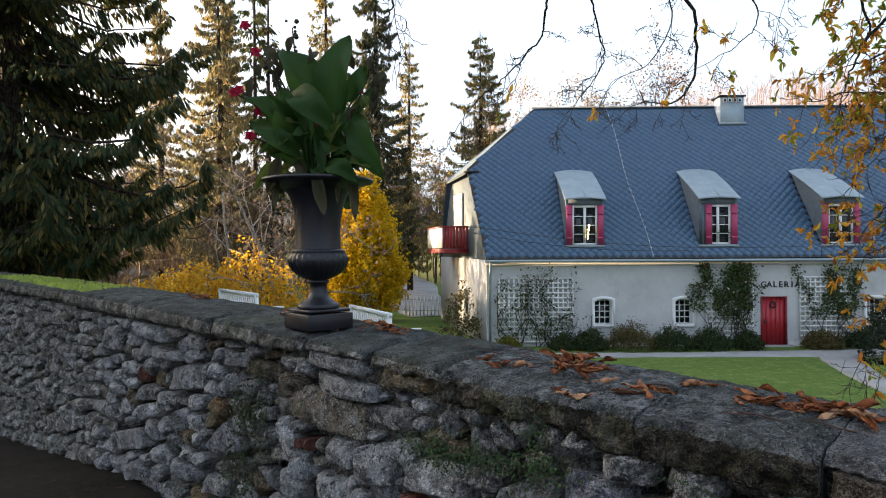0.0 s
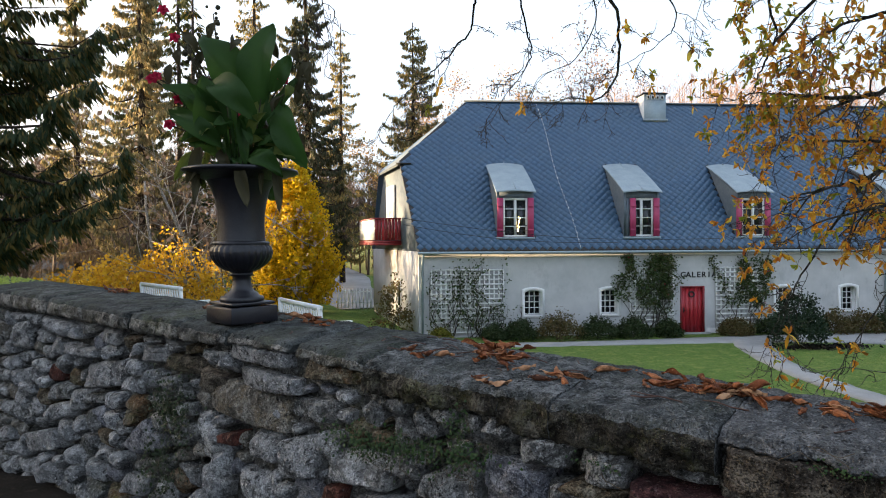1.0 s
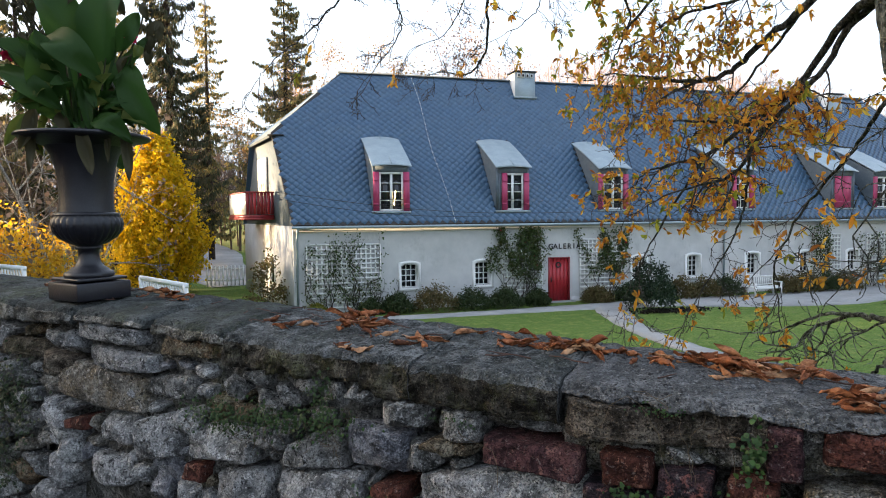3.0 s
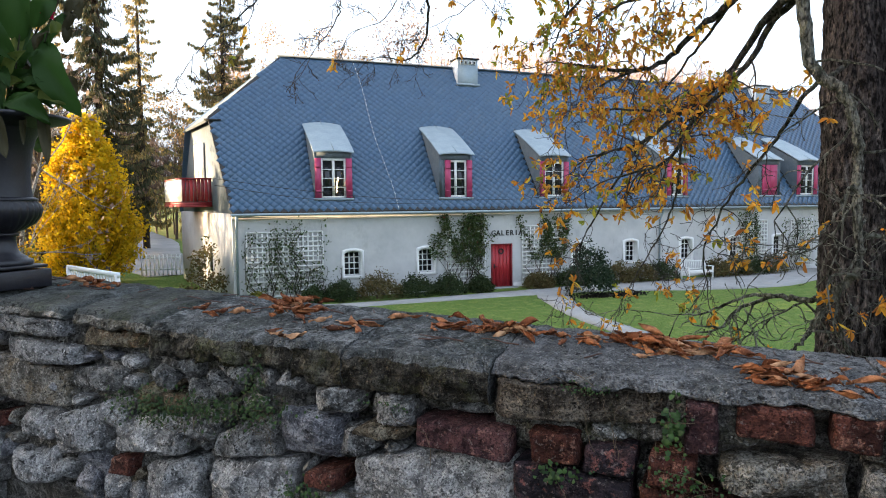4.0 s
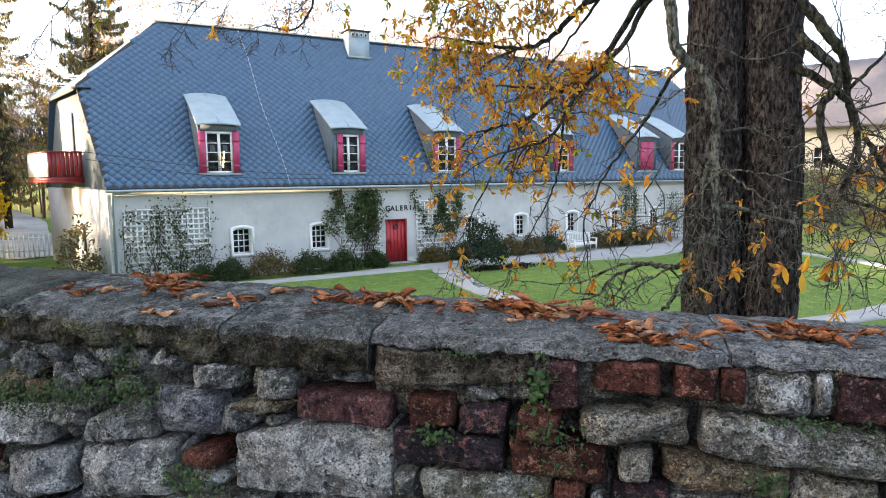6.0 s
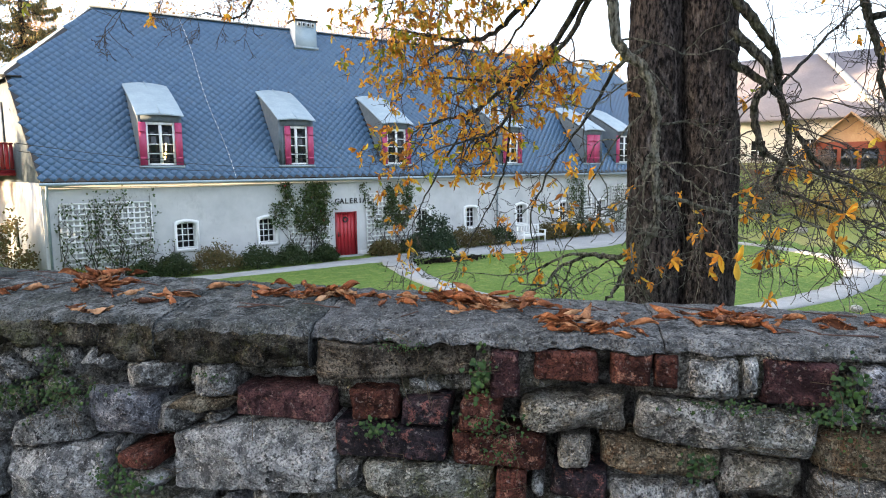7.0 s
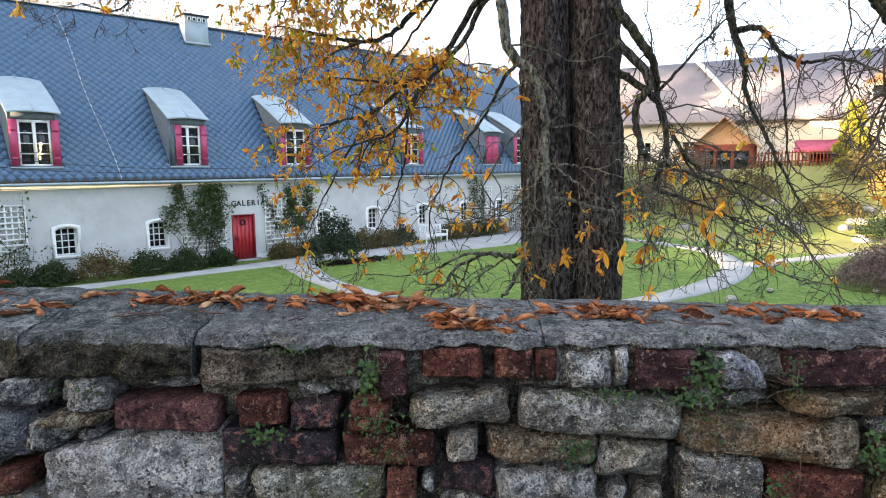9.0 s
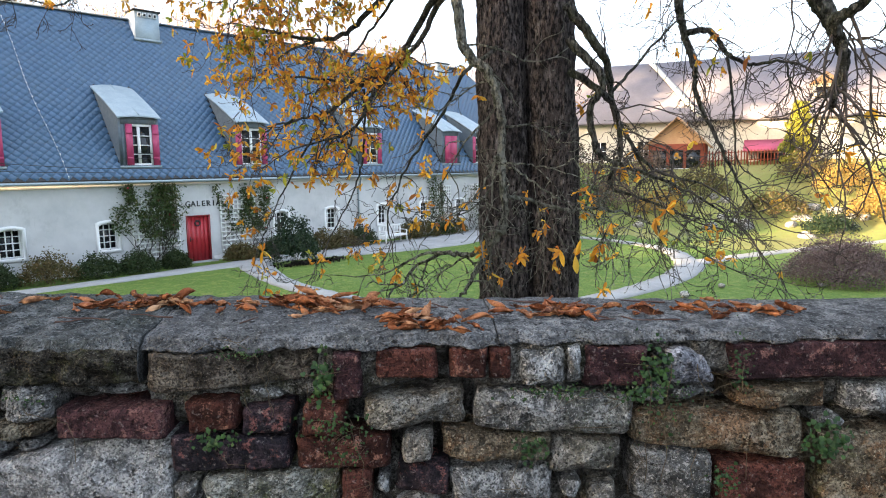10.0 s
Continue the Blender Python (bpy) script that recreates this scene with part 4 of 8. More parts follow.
loose = []
for _ in range(26000):
    s = rng.uniform(-7.6, 3.5)
    z = rng.uniform(max(1.3, float(above(s)) - 0.1) if s < -0.8 else 3.16, lid_at(s) - 0.015)
    p = np.array((s, z))
    room = (rng.choice((0.06, 0.08, 0.11)) if s > -0.9 else rng.choice((0.085, 0.12, 0.17), p=(0.3, 0.4, 0.3)))
    d = owned - p
    if np.min(np.hypot(d[:, 0], d[:, 1])) < 0.042:
        continue
    if loose:
        d = np.array([l[0] for l in loose[-4000:]]) - p
        if np.min(np.hypot(d[:, 0] * SQ, d[:, 1])) < room:
            continue
    loose.append((p, room))
sites = np.vstack([[l[0] for l in loose], owned])
for i, (p, room) in enumerate(loose):
    d = (sites - p) * (SQ, 1)
    order = np.argsort(np.hypot(d[:, 0], d[:, 1]))[1:26]
    poly = [np.array(c) for c in ((-0.2, -0.12), (0.2, -0.12), (0.2, 0.12), (-0.2, 0.12))]
    for j in order:
        v = sites[j] - p
        nrm, half = v * (SQ * SQ, 1), 0.5 * (v[0] ** 2 * SQ * SQ + v[1] ** 2)
        out = []
        for a, b in zip(poly, poly[1:] + poly[:1]):
            da, db = a @ nrm - half, b @ nrm - half
            if da <= 0:
                out.append(a)
            if (da < 0 < db) or (db < 0 < da):
                out.append(a + (b - a) * da / (da - db))
        poly = out
    if len(poly) < 3:
        continue
    q = p + np.array(poly)
    q[:, 1] = np.minimum(q[:, 1], lid_at(p[0]))
    c = q.mean(0)
    r = np.linalg.norm(q - c, axis=1).mean()
    if r < 0.022:
        continue
    # squared by the mason's hammer: tops, feet and ends struck flat
    reach = np.abs(q - c).max(0) * rng.uniform(0.60, 0.80, 2)
    o = np.clip(q - c, -reach, reach)
    tilt = radians(rng.normal(0, 6))
    o = o @ np.array(((math.cos(tilt), math.sin(tilt)), (-math.sin(tilt), math.cos(tilt))))
    q = c + o * (1.10 - rng.uniform(0.004, 0.012) / r)
    weights = (0.62, 0.08, 0.10, 0.13, 0.07, 0.0) if p[0] > -0.9 else (0.55, 0.16, 0.08, 0.14, 0.06, 0.01)
    STONES.append((rng.choice(list("gputor"), p=weights), q))

CLAD = {"g": M_STONE, "p": M_PALE, "u": M_BLUE, "o": M_OCHRE, "t": M_TAN, "m": M_MOSSY, "b": M_BROWN, "r": M_BRICK, "d": M_PURPLE, "n": M_BLACK}
STAND = {"b": 0.034, "p": 0.040, "d": 0.030, "n": 0.032, "r": 0.030}
STONES.sort(key=lambda k: abs(k[1][:, 0].mean() - 1.1))
rest = Geo()
for i, (kind, q) in enumerate(STONES):
    s = q[:, 0].mean()
    if s < 0.3 and kind in "gt" and rng.rand() < 0.6:
        kind = "p"
    brick = kind in "rdn" and len(q) == 4
    proud = STAND.get(kind, 0.034 if len(q) == 4 else 0.026) + rng.uniform(-0.008, 0.012) - (0.012 if len(q) != 4 and s > -0.9 else 0.0)
    if len(q) == 4 and not brick:
        shape, c = [], q.mean(0)
        for k in range(4):
            a, b = q[k], q[(k + 1) % 4]
            cut = rng.uniform(0.02, 0.14)
            shape += [a + (b - a) * cut * 0.6, a + (b - a) * rng.uniform(0.4, 0.6) + (a - b)[::-1] * (1, -1) * rng.uniform(-0.02, 0.012), b + (a - b) * rng.uniform(0.01, 0.10)]
        q = np.array(shape)
    mid, v, qq, tt = stone_mesh(q, proud, rng, brick, 0.006 if -0.6 < s else 0.008 if s > -2.5 else 0.012, 0.03 if len(q) in (4, 12) else 0.022)
    if i < 300:
        ob = new("brick" if brick else "stone", Geo().add(v, qq, tt).mesh("brick" if brick else "stone", CLAD[kind], True))
        ob.parent, ob.location = wall, (mid[0], FACE, mid[1])
    else:
        rest.add(v + (mid[0], FACE, mid[1]), qq, tt)
part("far_stones", rest, M_RUBBLE, wall, "grey rubble stones further along", True, kind="stuff")


def mortar_sheet(s0, s1, z0, z1, step, seed):
    """The bed between the stones, washed out deep in places, flush and lumpy in others."""
    ns, nz = max(2, int((s1 - s0) / step)), max(2, int((z1 - z0) / step))
    S, Zz = np.meshgrid(np.linspace(s0, s1, ns), np.linspace(z0, z1, nz))
    p = np.stack([S, 0 * S + seed, Zz], -1).reshape(-1, 3)
    lost = ease(-0.22, 0.30, fbm(p, 3.1, 3) + 0.3 * ease(1.3, 1.7, p[:, 0]) * ease(3.6, 3.45, p[:, 2]) - 0.45 * ease(3.56, 3.62, p[:, 2]))
    d = 0.030 - 0.036 * ease(3.585, 3.61, p[:, 2]) * ease(1.82, 1.88, p[:, 0]) + 0.022 * ease(-0.6, -1.0, p[:, 0]) + 0.080 * lost + 0.014 * crag(p, 14, 5) + 0.008 * fbm(p, 45, 4)
    d = d.reshape(S.shape)
    return np.stack([S, FACE + d, Zz], -1)


g = Geo()
g.grid(mortar_sheet(-0.8, 3.8, 3.14, 3.71, 0.009, 5))
g.grid(mortar_sheet(-0.8, 3.8, -0.3, 3.14, 0.12, 6))
g.grid(mortar_sheet(-8.0, -0.8, 1.2, 3.80, 0.026, 7))
g.grid(mortar_sheet(-40.0, -8.0, -4.0, 3.82, 0.3, 8))
g.grid(mortar_sheet(3.8, 30.0, -0.3, 3.68, 0.3, 9))
g.box(-40, FACE + 0.15, -4.0, 30, -0.92, 3.66)
part("wall_core", g, M_MORTAR, wall, "crumbling lime mortar between the stones", True)


# coping slabs
def slab(s0, s1, zb, seed, over=0.035, lump=0.008, step=0.016, gap=0.004):
    ns = max(6, int((s1 - s0) / step))
    rs_ = np.random.RandomState(seed + 300)
    old = s1 < 0.4
    over = over + (rs_.uniform(-0.020, 0.022) if old else 0.0)
    drop, skew = rs_.uniform(-0.007, 0.007), rs_.uniform(-0.04, 0.04) if old else 0.0
    s = np.linspace(s0 + gap, s1 - gap, ns)
    end = np.minimum(s - s0, s1 - s)
    rnd = (0.024 if old else 0.004) * np.clip(1 - end / 0.04, 0, 1) ** 2
    zf, zk = cope_front(s) + drop, cope_back(s) + drop * 0.5
    line = np.stack([s, 0 * s + seed, 0 * s], -1)
    f = FACE - over + skew * (s - (s0 + s1) / 2) + 0.012 * fbm(line, 6, 4)
    under = zb + (0.010 if old else 0.006) * fbm(line + 7.7, 7, 5)
    rows = [(0 * s - 1.02, under), (f + 0.05, under)]
    for h, inset in ((0.03, 0.012), (0.10, 0.004), (0.2, 0.0), (0.3, -0.002), (0.4, -0.003), (0.5, -0.002), (0.6, 0.0), (0.7, 0.001), (0.8, 0.002), (0.9, 0.006), (0.96, 0.010), (1.0, 0.020)):
        rows.append((f + inset + rnd, under + (zf - 0.012 - under) * h + (0.012 if h == 1 else 0) - rnd * h))
    for t in np.linspace(0.05, 1.0, 40):
        rows.append((f + 0.020 + (-0.87 - f - 0.020) * t, zf + (zk - zf) * t + 0.010 * np.sin(np.pi * t) - rnd))
    rows.append((0 * s - 0.855, zk - 0.03))
    rows.append((0 * s - 0.86, 0 * s + zb))
    p = np.stack([np.stack([s, d, z], -1) for d, z in rows])
    flat = p.reshape(-1, 3)
    b = (lump * (1.0 * crag(flat, 5.5, 6) + 1.1 * fbm(flat, 18, 5))).reshape(p.shape[:2])
    p[2:-2, :, 2] += b[2:-2] * 0.75
    p[1:15, :, 1] += b[1:15] * 2.2
    g = Geo().grid(p)
    for e in (0, -1):
        ring = p[:, e]
        k = len(ring)
        mid = ring.mean(0)
        g.add(np.vstack([ring, mid]), None, [(i, (i + 1) % k, k) if e else ((i + 1) % k, i, k) for i in range(k)])
    return g


JOINTS = (-12.0, -9.5, -7.6, -5.67, -4.85, -4.04, -3.26, -2.41, -1.88, -1.30, -0.84, -0.46, -0.075, 0.315, 0.85, 1.02, 1.43)
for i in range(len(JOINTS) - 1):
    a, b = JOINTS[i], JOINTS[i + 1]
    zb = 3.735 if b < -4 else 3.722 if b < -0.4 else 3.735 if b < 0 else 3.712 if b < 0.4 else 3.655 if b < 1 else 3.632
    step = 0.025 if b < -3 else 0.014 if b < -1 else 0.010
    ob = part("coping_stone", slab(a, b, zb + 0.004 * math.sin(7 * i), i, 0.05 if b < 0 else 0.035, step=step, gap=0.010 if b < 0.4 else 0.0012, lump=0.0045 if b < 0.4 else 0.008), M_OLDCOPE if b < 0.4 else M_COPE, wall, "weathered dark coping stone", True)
    # grey-brown fronts, past 0.4 darkened with painted shade and moss; lichen on the top
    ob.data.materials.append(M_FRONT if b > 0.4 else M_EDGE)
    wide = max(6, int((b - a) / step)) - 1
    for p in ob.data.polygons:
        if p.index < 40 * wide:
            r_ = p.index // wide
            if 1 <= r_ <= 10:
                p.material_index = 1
for i, (a, b) in enumerate(((1.43, 2.262), (2.262, 3.08), (3.08, 4.0), (4.0, 6.0), (6.0, 9.0))):
    part("coping_slab", slab(a, b, 3.701, 30 + i, 0.018, 0.0065, 0.010 if b < 3.5 else 0.06, 0.0012), M_CONC, wall, "weathered grey concrete coping", True)
# low moss cushions on the far coping
g = Geo()
rs = np.random.RandomState(8)
for _ in range(900):
    s, d = -7.2 + 3.6 * rs.rand() ** 0.8, -1.22 + 0.33 * rs.rand()
    r = 0.02 + 0.03 * rs.rand()
    z = float(cope_front(s)) + 0.006
    a = np.arange(6) * 1.047 + rs.rand()
    ring = np.stack([s + r * np.cos(a), d + r * np.sin(a), 0 * a + z], 1)
    g.add(np.vstack([ring, [(s, d, z + 0.025 + 0.02 * rs.rand())]]), None, [(i, (i + 1) % 6, 6) for i in range(6)])
part("moss", g, M_MOSS, wall, "bright green moss cushion", True, kind="stuff")

# ---- the urn with its cannas ----
n = Nodes("black_cast_iron")
c = n.mix(n.mapped(n.noise(14, 5), 0.35, 0.7), (0.006, 0.006, 0.009), (0.013, 0.013, 0.018))
c = n.mix(n.mapped(n.noise(90, 4), 0.55, 0.75, 0, 0.5), c, (0.022, 0.022, 0.025))
n.colour(c).set(Roughness=0.42, Specular_IOR_Level=0.4).bump(n.noise(120, 2), 0.35, 0.003)
M_URN = n.m
UX, UY, UZ = -1.213, -0.42, 3.832
urn = empty("garden_urn", pose(UX, UY, UZ, 0, 0, -49), "black cast-iron urn with a gadrooned bowl on the coping", "urn")
bevelled(part("plinth", Geo().box(-0.108, -0.108, -0.024, 0.108, 0.108, 0.044).box(-0.1, -0.1, 0.05, 0.1, 0.1, 0.062), M_URN, urn), 0.004)
part("foot", Geo().lathe([(0.0, 0.06), (0.088, 0.06), (0.092, 0.07), (0.088, 0.082), (0.074, 0.086), (0.07, 0.094), (0.052, 0.104), (0.042, 0.122), (0.037, 0.15), (0.038, 0.168), (0.047, 0.172), (0.048, 0.182), (0.04, 0.186)], 40), M_URN, urn, smooth=True)
bowl = [(0.038, 0.184, 0), (0.07, 0.196, 0.6), (0.10, 0.217, 1), (0.12, 0.245, 1), (0.125, 0.27, 1), (0.122, 0.29, 0.9), (0.113, 0.302, 0.3), (0.117, 0.306, 0), (0.117, 0.314, 0), (0.10, 0.318, 0)]
part("bowl", Geo().lathe(bowl, 168, flutes=28, depth=0.045), M_URN, urn, "gadrooned bowl", True)
part("body", Geo().lathe([(0.10, 0.317), (0.097, 0.345), (0.096, 0.39), (0.099, 0.44), (0.106, 0.49), (0.12, 0.54), (0.14, 0.575), (0.15, 0.586), (0.13, 0.59), (0.11, 0.57), (0.0, 0.56)], 48), M_URN, urn, smooth=True)
part("rim", Geo().lathe([(0.138, 0.574), (0.18, 0.590), (0.228, 0.602), (0.242, 0.610), (0.238, 0.620), (0.21, 0.620), (0.165, 0.606), (0.14, 0.585)], 120, flutes=36, depth=0.018), M_URN, urn, "moulded spreading rim", True)
part("soil", Geo().lathe([(0.0, 0.595), (0.145, 0.588)], 24), M_SOIL, urn)

M_CANNA = foliage("canna_leaf", [(0.045, 0.10, 0.010), (0.095, 0.16, 0.014), (0.022, 0.062, 0.018), (0.055, 0.115, 0.010)], 0.55, 0.45, 0.6)
M_CANNA_Y = foliage("fading_canna_leaf", [(0.16, 0.19, 0.03), (0.09, 0.14, 0.025), (0.12, 0.085, 0.03)], 0.4, 0.5)
M_DRY = foliage("dry_leaf", [(0.075, 0.05, 0.026), (0.055, 0.05, 0.022), (0.03, 0.022, 0.015)], 0.25, 0.6)
M_FLOWER = foliage("red_petals", [(0.46, 0.010, 0.05), (0.34, 0.008, 0.04)], 0.3, 0.5)
M_STALK = plain("dark_stalk", (0.03, 0.035, 0.018), (0.05, 0.04, 0.025), 20, 0.6, 0.3, 60)


def blade(base, tip, width, lift, fold, facing, wave=0.0, seed=0, nu=12, nv=7):
    """A broad leaf from base to tip that bends by lift and folds along its rib; facing: the way its upper side looks."""
    base, tip, facing = np.array(base, float), np.array(tip, float), np.array(facing, float)
    d = tip - base
    length = np.linalg.norm(d)
    d /= length
    side = np.cross(d, facing)
    side /= np.linalg.norm(side)
    up = np.cross(side, d)
    rows = []
    for u in np.linspace(0, 1, nu):
        w = width * (math.sin(math.pi * u ** 0.85)) ** 0.6 * (1 - 0.12 * u) + 0.006 * (1 - u)
        c = base + d * length * u + up * lift * math.sin(math.pi * u)
        rows.append([c + side * w * v / 2 + up * (fold * w * abs(v) + wave * math.sin(9 * u + 3 * v + seed)) for v in np.linspace(-1, 1, nv)])
    return np.array(rows)


canna = empty("canna_plant", pose(UX, UY, UZ, 0, 0, 0), "green canna plant with fading leaves and red flowers in the urn", "plant")


def px(dx, dz, dy=0.0):
    """A place over the urn: metres to the side, above the rim, and towards the house."""
    return (dx, dy, 0.60 + dz)


LEAVES = [
    ((-0.06, 0.36, 0.02), (-0.165, 0.60, 0.04), 0.20, 0.04, 0.16), ((0.07, 0.30, 0.05), (0.135, 0.665, 0.06), 0.19, 0.05, 0.2), ((0.02, 0.34, 0.10), (0.075, 0.63, 0.14), 0.13, 0.03, 0.2),
    ((-0.10, 0.38, -0.06), (0.10, 0.20, -0.12), 0.15, 0.07, 0.1), ((-0.12, 0.12, -0.05), (-0.13, 0.40, -0.09), 0.17, 0.03, 0.12), ((-0.12, 0.20, 0.0), (-0.31, 0.37, -0.03), 0.12, 0.04, 0.16),
    ((0.17, 0.30, -0.03), (0.285, 0.02, -0.06), 0.14, 0.05, 0.12), ((0.16, 0.14, 0.03), (0.235, 0.42, 0.02), 0.14, 0.03, 0.14), ((-0.02, 0.10, 0.08), (-0.03, 0.45, 0.1), 0.14, 0.03, 0.1),
    ((0.12, 0.36, 0.02), (0.21, 0.52, 0.02), 0.09, 0.03, 0.15), ((-0.05, 0.10, -0.1), (-0.28, 0.26, -0.05), 0.10, 0.04, 0.2), ((0.06, 0.06, -0.12), (0.20, -0.02, -0.16), 0.10, 0.05, 0.1),
]
for i, (a, b, w, lift, fold) in enumerate(LEAVES):
    stem = np.array([(a[0] * 0.3, 0.02 * math.sin(i), 0.585), (a[0] * 0.6, a[2] * 0.5, 0.6 + a[1] * 0.5), px(a[0], a[1], a[2])])
    lf = part("leaf", Geo().grid(blade(px(a[0], a[1], a[2]), px(b[0], b[1], b[2]), w * 0.86, lift * 1.3, fold * 1.4, (0.75 * math.sin(5 * i + 1), -1, 0.35 + 0.4 * math.sin(3 * i)), 0.011, i)), M_CANNA, canna, "broad green canna leaf", True)
    part("stalk", Geo().tube(stem, [0.010, 0.008, 0.006], 7), M_CANNA, lf, smooth=True)
rs = np.random.RandomState(5)
for i in range(46):
    a = rs.uniform(0, 6.28)
    r, z = rs.uniform(0.02, 0.13), rs.uniform(-0.02, 0.26)
    b = (r * math.cos(a), r * math.sin(a) * 0.8, 0.6 + z)
    l = rs.uniform(0.09, 0.2)
    t = (b[0] + l * math.cos(a) * 0.8, b[1] + l * math.sin(a) * 0.6, b[2] + l * rs.uniform(-0.7, 0.9))
    part("small_leaf", Geo().grid(blade(b, t, l * rs.uniform(0.25, 0.42), 0.02, 0.2, (math.cos(a) * 0.3, -1, 0.4), 0.008, i, 8, 5)), M_CANNA_Y if i % 3 == 0 else M_CANNA, canna, smooth=True)
HANG = [((0.03, 0.03, -0.2), (0.075, -0.15, -0.24), 0.05), ((0.17, 0.05, -0.13), (0.19, -0.17, -0.19), 0.04), ((-0.15, 0.08, -0.12), (-0.15, -0.14, -0.16), 0.035), ((-0.13, 0.1, -0.13), (-0.18, -0.05, -0.15), 0.05),
        ((0.02, 0.22, -0.1), (0.05, 0.02, -0.13), 0.045), ((0.11, 0.06, -0.15), (0.12, -0.1, -0.2), 0.022)]
for i, (a, b, w) in enumerate(HANG):
    part("withered_leaf", Geo().grid(blade(px(*a[:2], a[2]), px(*b[:2], b[2]), w, -0.02, 0.4, (0, -1, 0.1), 0.005, i)), M_DRY if i != 4 else M_CANNA, canna, "hanging withered leaf", True)
for i, (x, z) in enumerate(((-0.23, 0.58), (-0.12, 0.70), (0.24, 0.60), (0.26, 0.54), (-0.20, 0.46))):
    x0 = x * 0.25
    pts = [(x0, 0.03, 0.58), (x0 + (x - x0) * 0.4, 0.05, 0.6 + z * 0.45), (x0 + (x - x0) * 0.85, 0.05, 0.6 + z * 0.8), (x, 0.05, 0.6 + z)]
    sk = part("flower_stalk", Geo().tube(pts, [0.006, 0.005, 0.004, 0.003], 6), M_STALK, canna, "dark dry flower stalk", True)
    for k in range(11):
        g = Geo()
        p = np.array(pts[3]) + (rs.normal(0, 0.014), rs.normal(0, 0.014), -0.015 * k + 0.03)
        s = rs.uniform(0.006, 0.013)
        g.lathe([(0.0, -s), (s * 0.8, -s * 0.5), (s, 0), (s * 0.7, s * 0.7), (0, s)], 8)
        g.v[-1] = g.v[-1] + p
        part("seed_pod", g, M_STALK, sk, smooth=True)
    for k in range(3):
        p = (x + rs.normal(0, 0.04), 0.05, 0.6 + z - 0.04 - 0.06 * k)
        part("withered_leaf", Geo().grid(blade(p, (p[0] + rs.normal(0, 0.03), p[1], p[2] - rs.uniform(0.05, 0.1)), 0.035, 0.01, 0.3, (0, -1, 0), 0.004, k, 7, 5)), M_DRY, canna, smooth=True)
for i in range(22):
    x, z = rs.uniform(-0.26, 0.26), rs.uniform(0.02, 0.62)
    b = px(x, z, rs.uniform(-0.1, 0.08))
    t = (b[0] + rs.normal(0, 0.04), b[1] + rs.normal(0, 0.03), b[2] - rs.uniform(0.06, 0.13))
    lf = part("withered_leaf", Geo().grid(blade(b, t, rs.uniform(0.025, 0.05), 0.015, 0.5, (rs.normal(0, 0.6), -1, 0.2), 0.006, i, 8, 5)), M_DRY if i % 3 else M_CANNA_Y, canna, smooth=True)
    part("stalk", Geo().tube([px(x * 0.3, 0.0, 0.02), px(x * 0.7, z * 0.6, 0.02), b], 0.0028, 5), M_STALK, lf)
for x, z in ((-0.31, 0.69), (-0.265, 0.575), (-0.36, 0.40), (0.185, 0.405), (0.015, 0.265), (-0.25, 0.315), (-0.29, 0.21), (-0.34, 0.41)):
    g = Geo()
    for k in range(5):
        a = k * 1.256 + x * 9
        b = px(x, z, 0.0)
        g.grid(blade(b, (b[0] + 0.028 * math.cos(a), b[1] - 0.01, b[2] + 0.024 * math.sin(a)), 0.022, 0.006, 0.2, (0, -1, 0.3), 0.003, k, 6, 5))
    fl = part("flower", g, M_FLOWER, canna, "drooping red canna flower", True)
    part("flower_stem", Geo().tube([px(x * 0.4, z * 0.55, 0.03), px(x * 0.8, z * 0.9, 0.02), px(x, z, 0.0)], 0.004, 5), M_STALK, fl)

# ---- dead leaves and twigs on the coping ----
n = Nodes("dead_chestnut_leaf")
c = n.ramp(n.random(), (0.05, (0.050, 0.020, 0.012)), (0.3, (0.16, 0.048, 0.018)), (0.55, (0.23, 0.075, 0.028)), (0.8, (0.29, 0.12, 0.052)), (1.0, (0.38, 0.23, 0.13)))
c = n.mix(n.mapped(n.noise(38, 3, 0.7), 0.42, 0.62, 0, 0.75), c, (0.075, 0.026, 0.012))
c = n.mix(n.mapped(n.noise(130, 2, 0.7), 0.56, 0.66, 0, 0.6), c, (0.36, 0.17, 0.08))
n.colour(c).set(Roughness=0.62).bump(n.noise(90, 2, 0.7), 0.8, 0.004)
M_DEAD = n.m
M_TWIG = plain("dead_twig", (0.05, 0.03, 0.024), (0.09, 0.05, 0.04), 30, 0.7, 0.3, 90)


def curl(rng, length, width, nu=16, nv=7):
    """A dry leaflet, rolled along its rib and bent along its length."""
    roll, bend, twist = rng.uniform(3.0, 6.0), rng.uniform(-1.6, 1.6), rng.uniform(-1.8, 1.8)
    rows = []
    for u in np.linspace(0, 1, nu):
        w = width * math.sin(math.pi * min(1, 0.06 + 0.94 * u) ** 1.35) + 0.002
        row = []
        for v in np.linspace(-1, 1, nv):
            a = roll * v / 2
            y, z = w / roll * math.sin(a) * 2 * 0.5, w / roll * (1 - math.cos(a)) + 0.004 * math.sin(11 * u + 4 * v + roll) + 0.0012 * math.sin(52 * u - 9 * abs(v))
            t = twist * u
            row.append((length * u, y * math.cos(t) - z * math.sin(t), y * math.sin(t) + z * math.cos(t) + bend * length * 0.25 * u * (1 - u) * 2))
        rows.append(row)
    return np.array(rows)


DEAD = []
rq = random.Random(12)
for i in range(16):
    DEAD.append(Geo().grid(curl(rq, 0.085, rq.uniform(0.030, 0.048))).mesh("leaflet", M_DEAD, True))


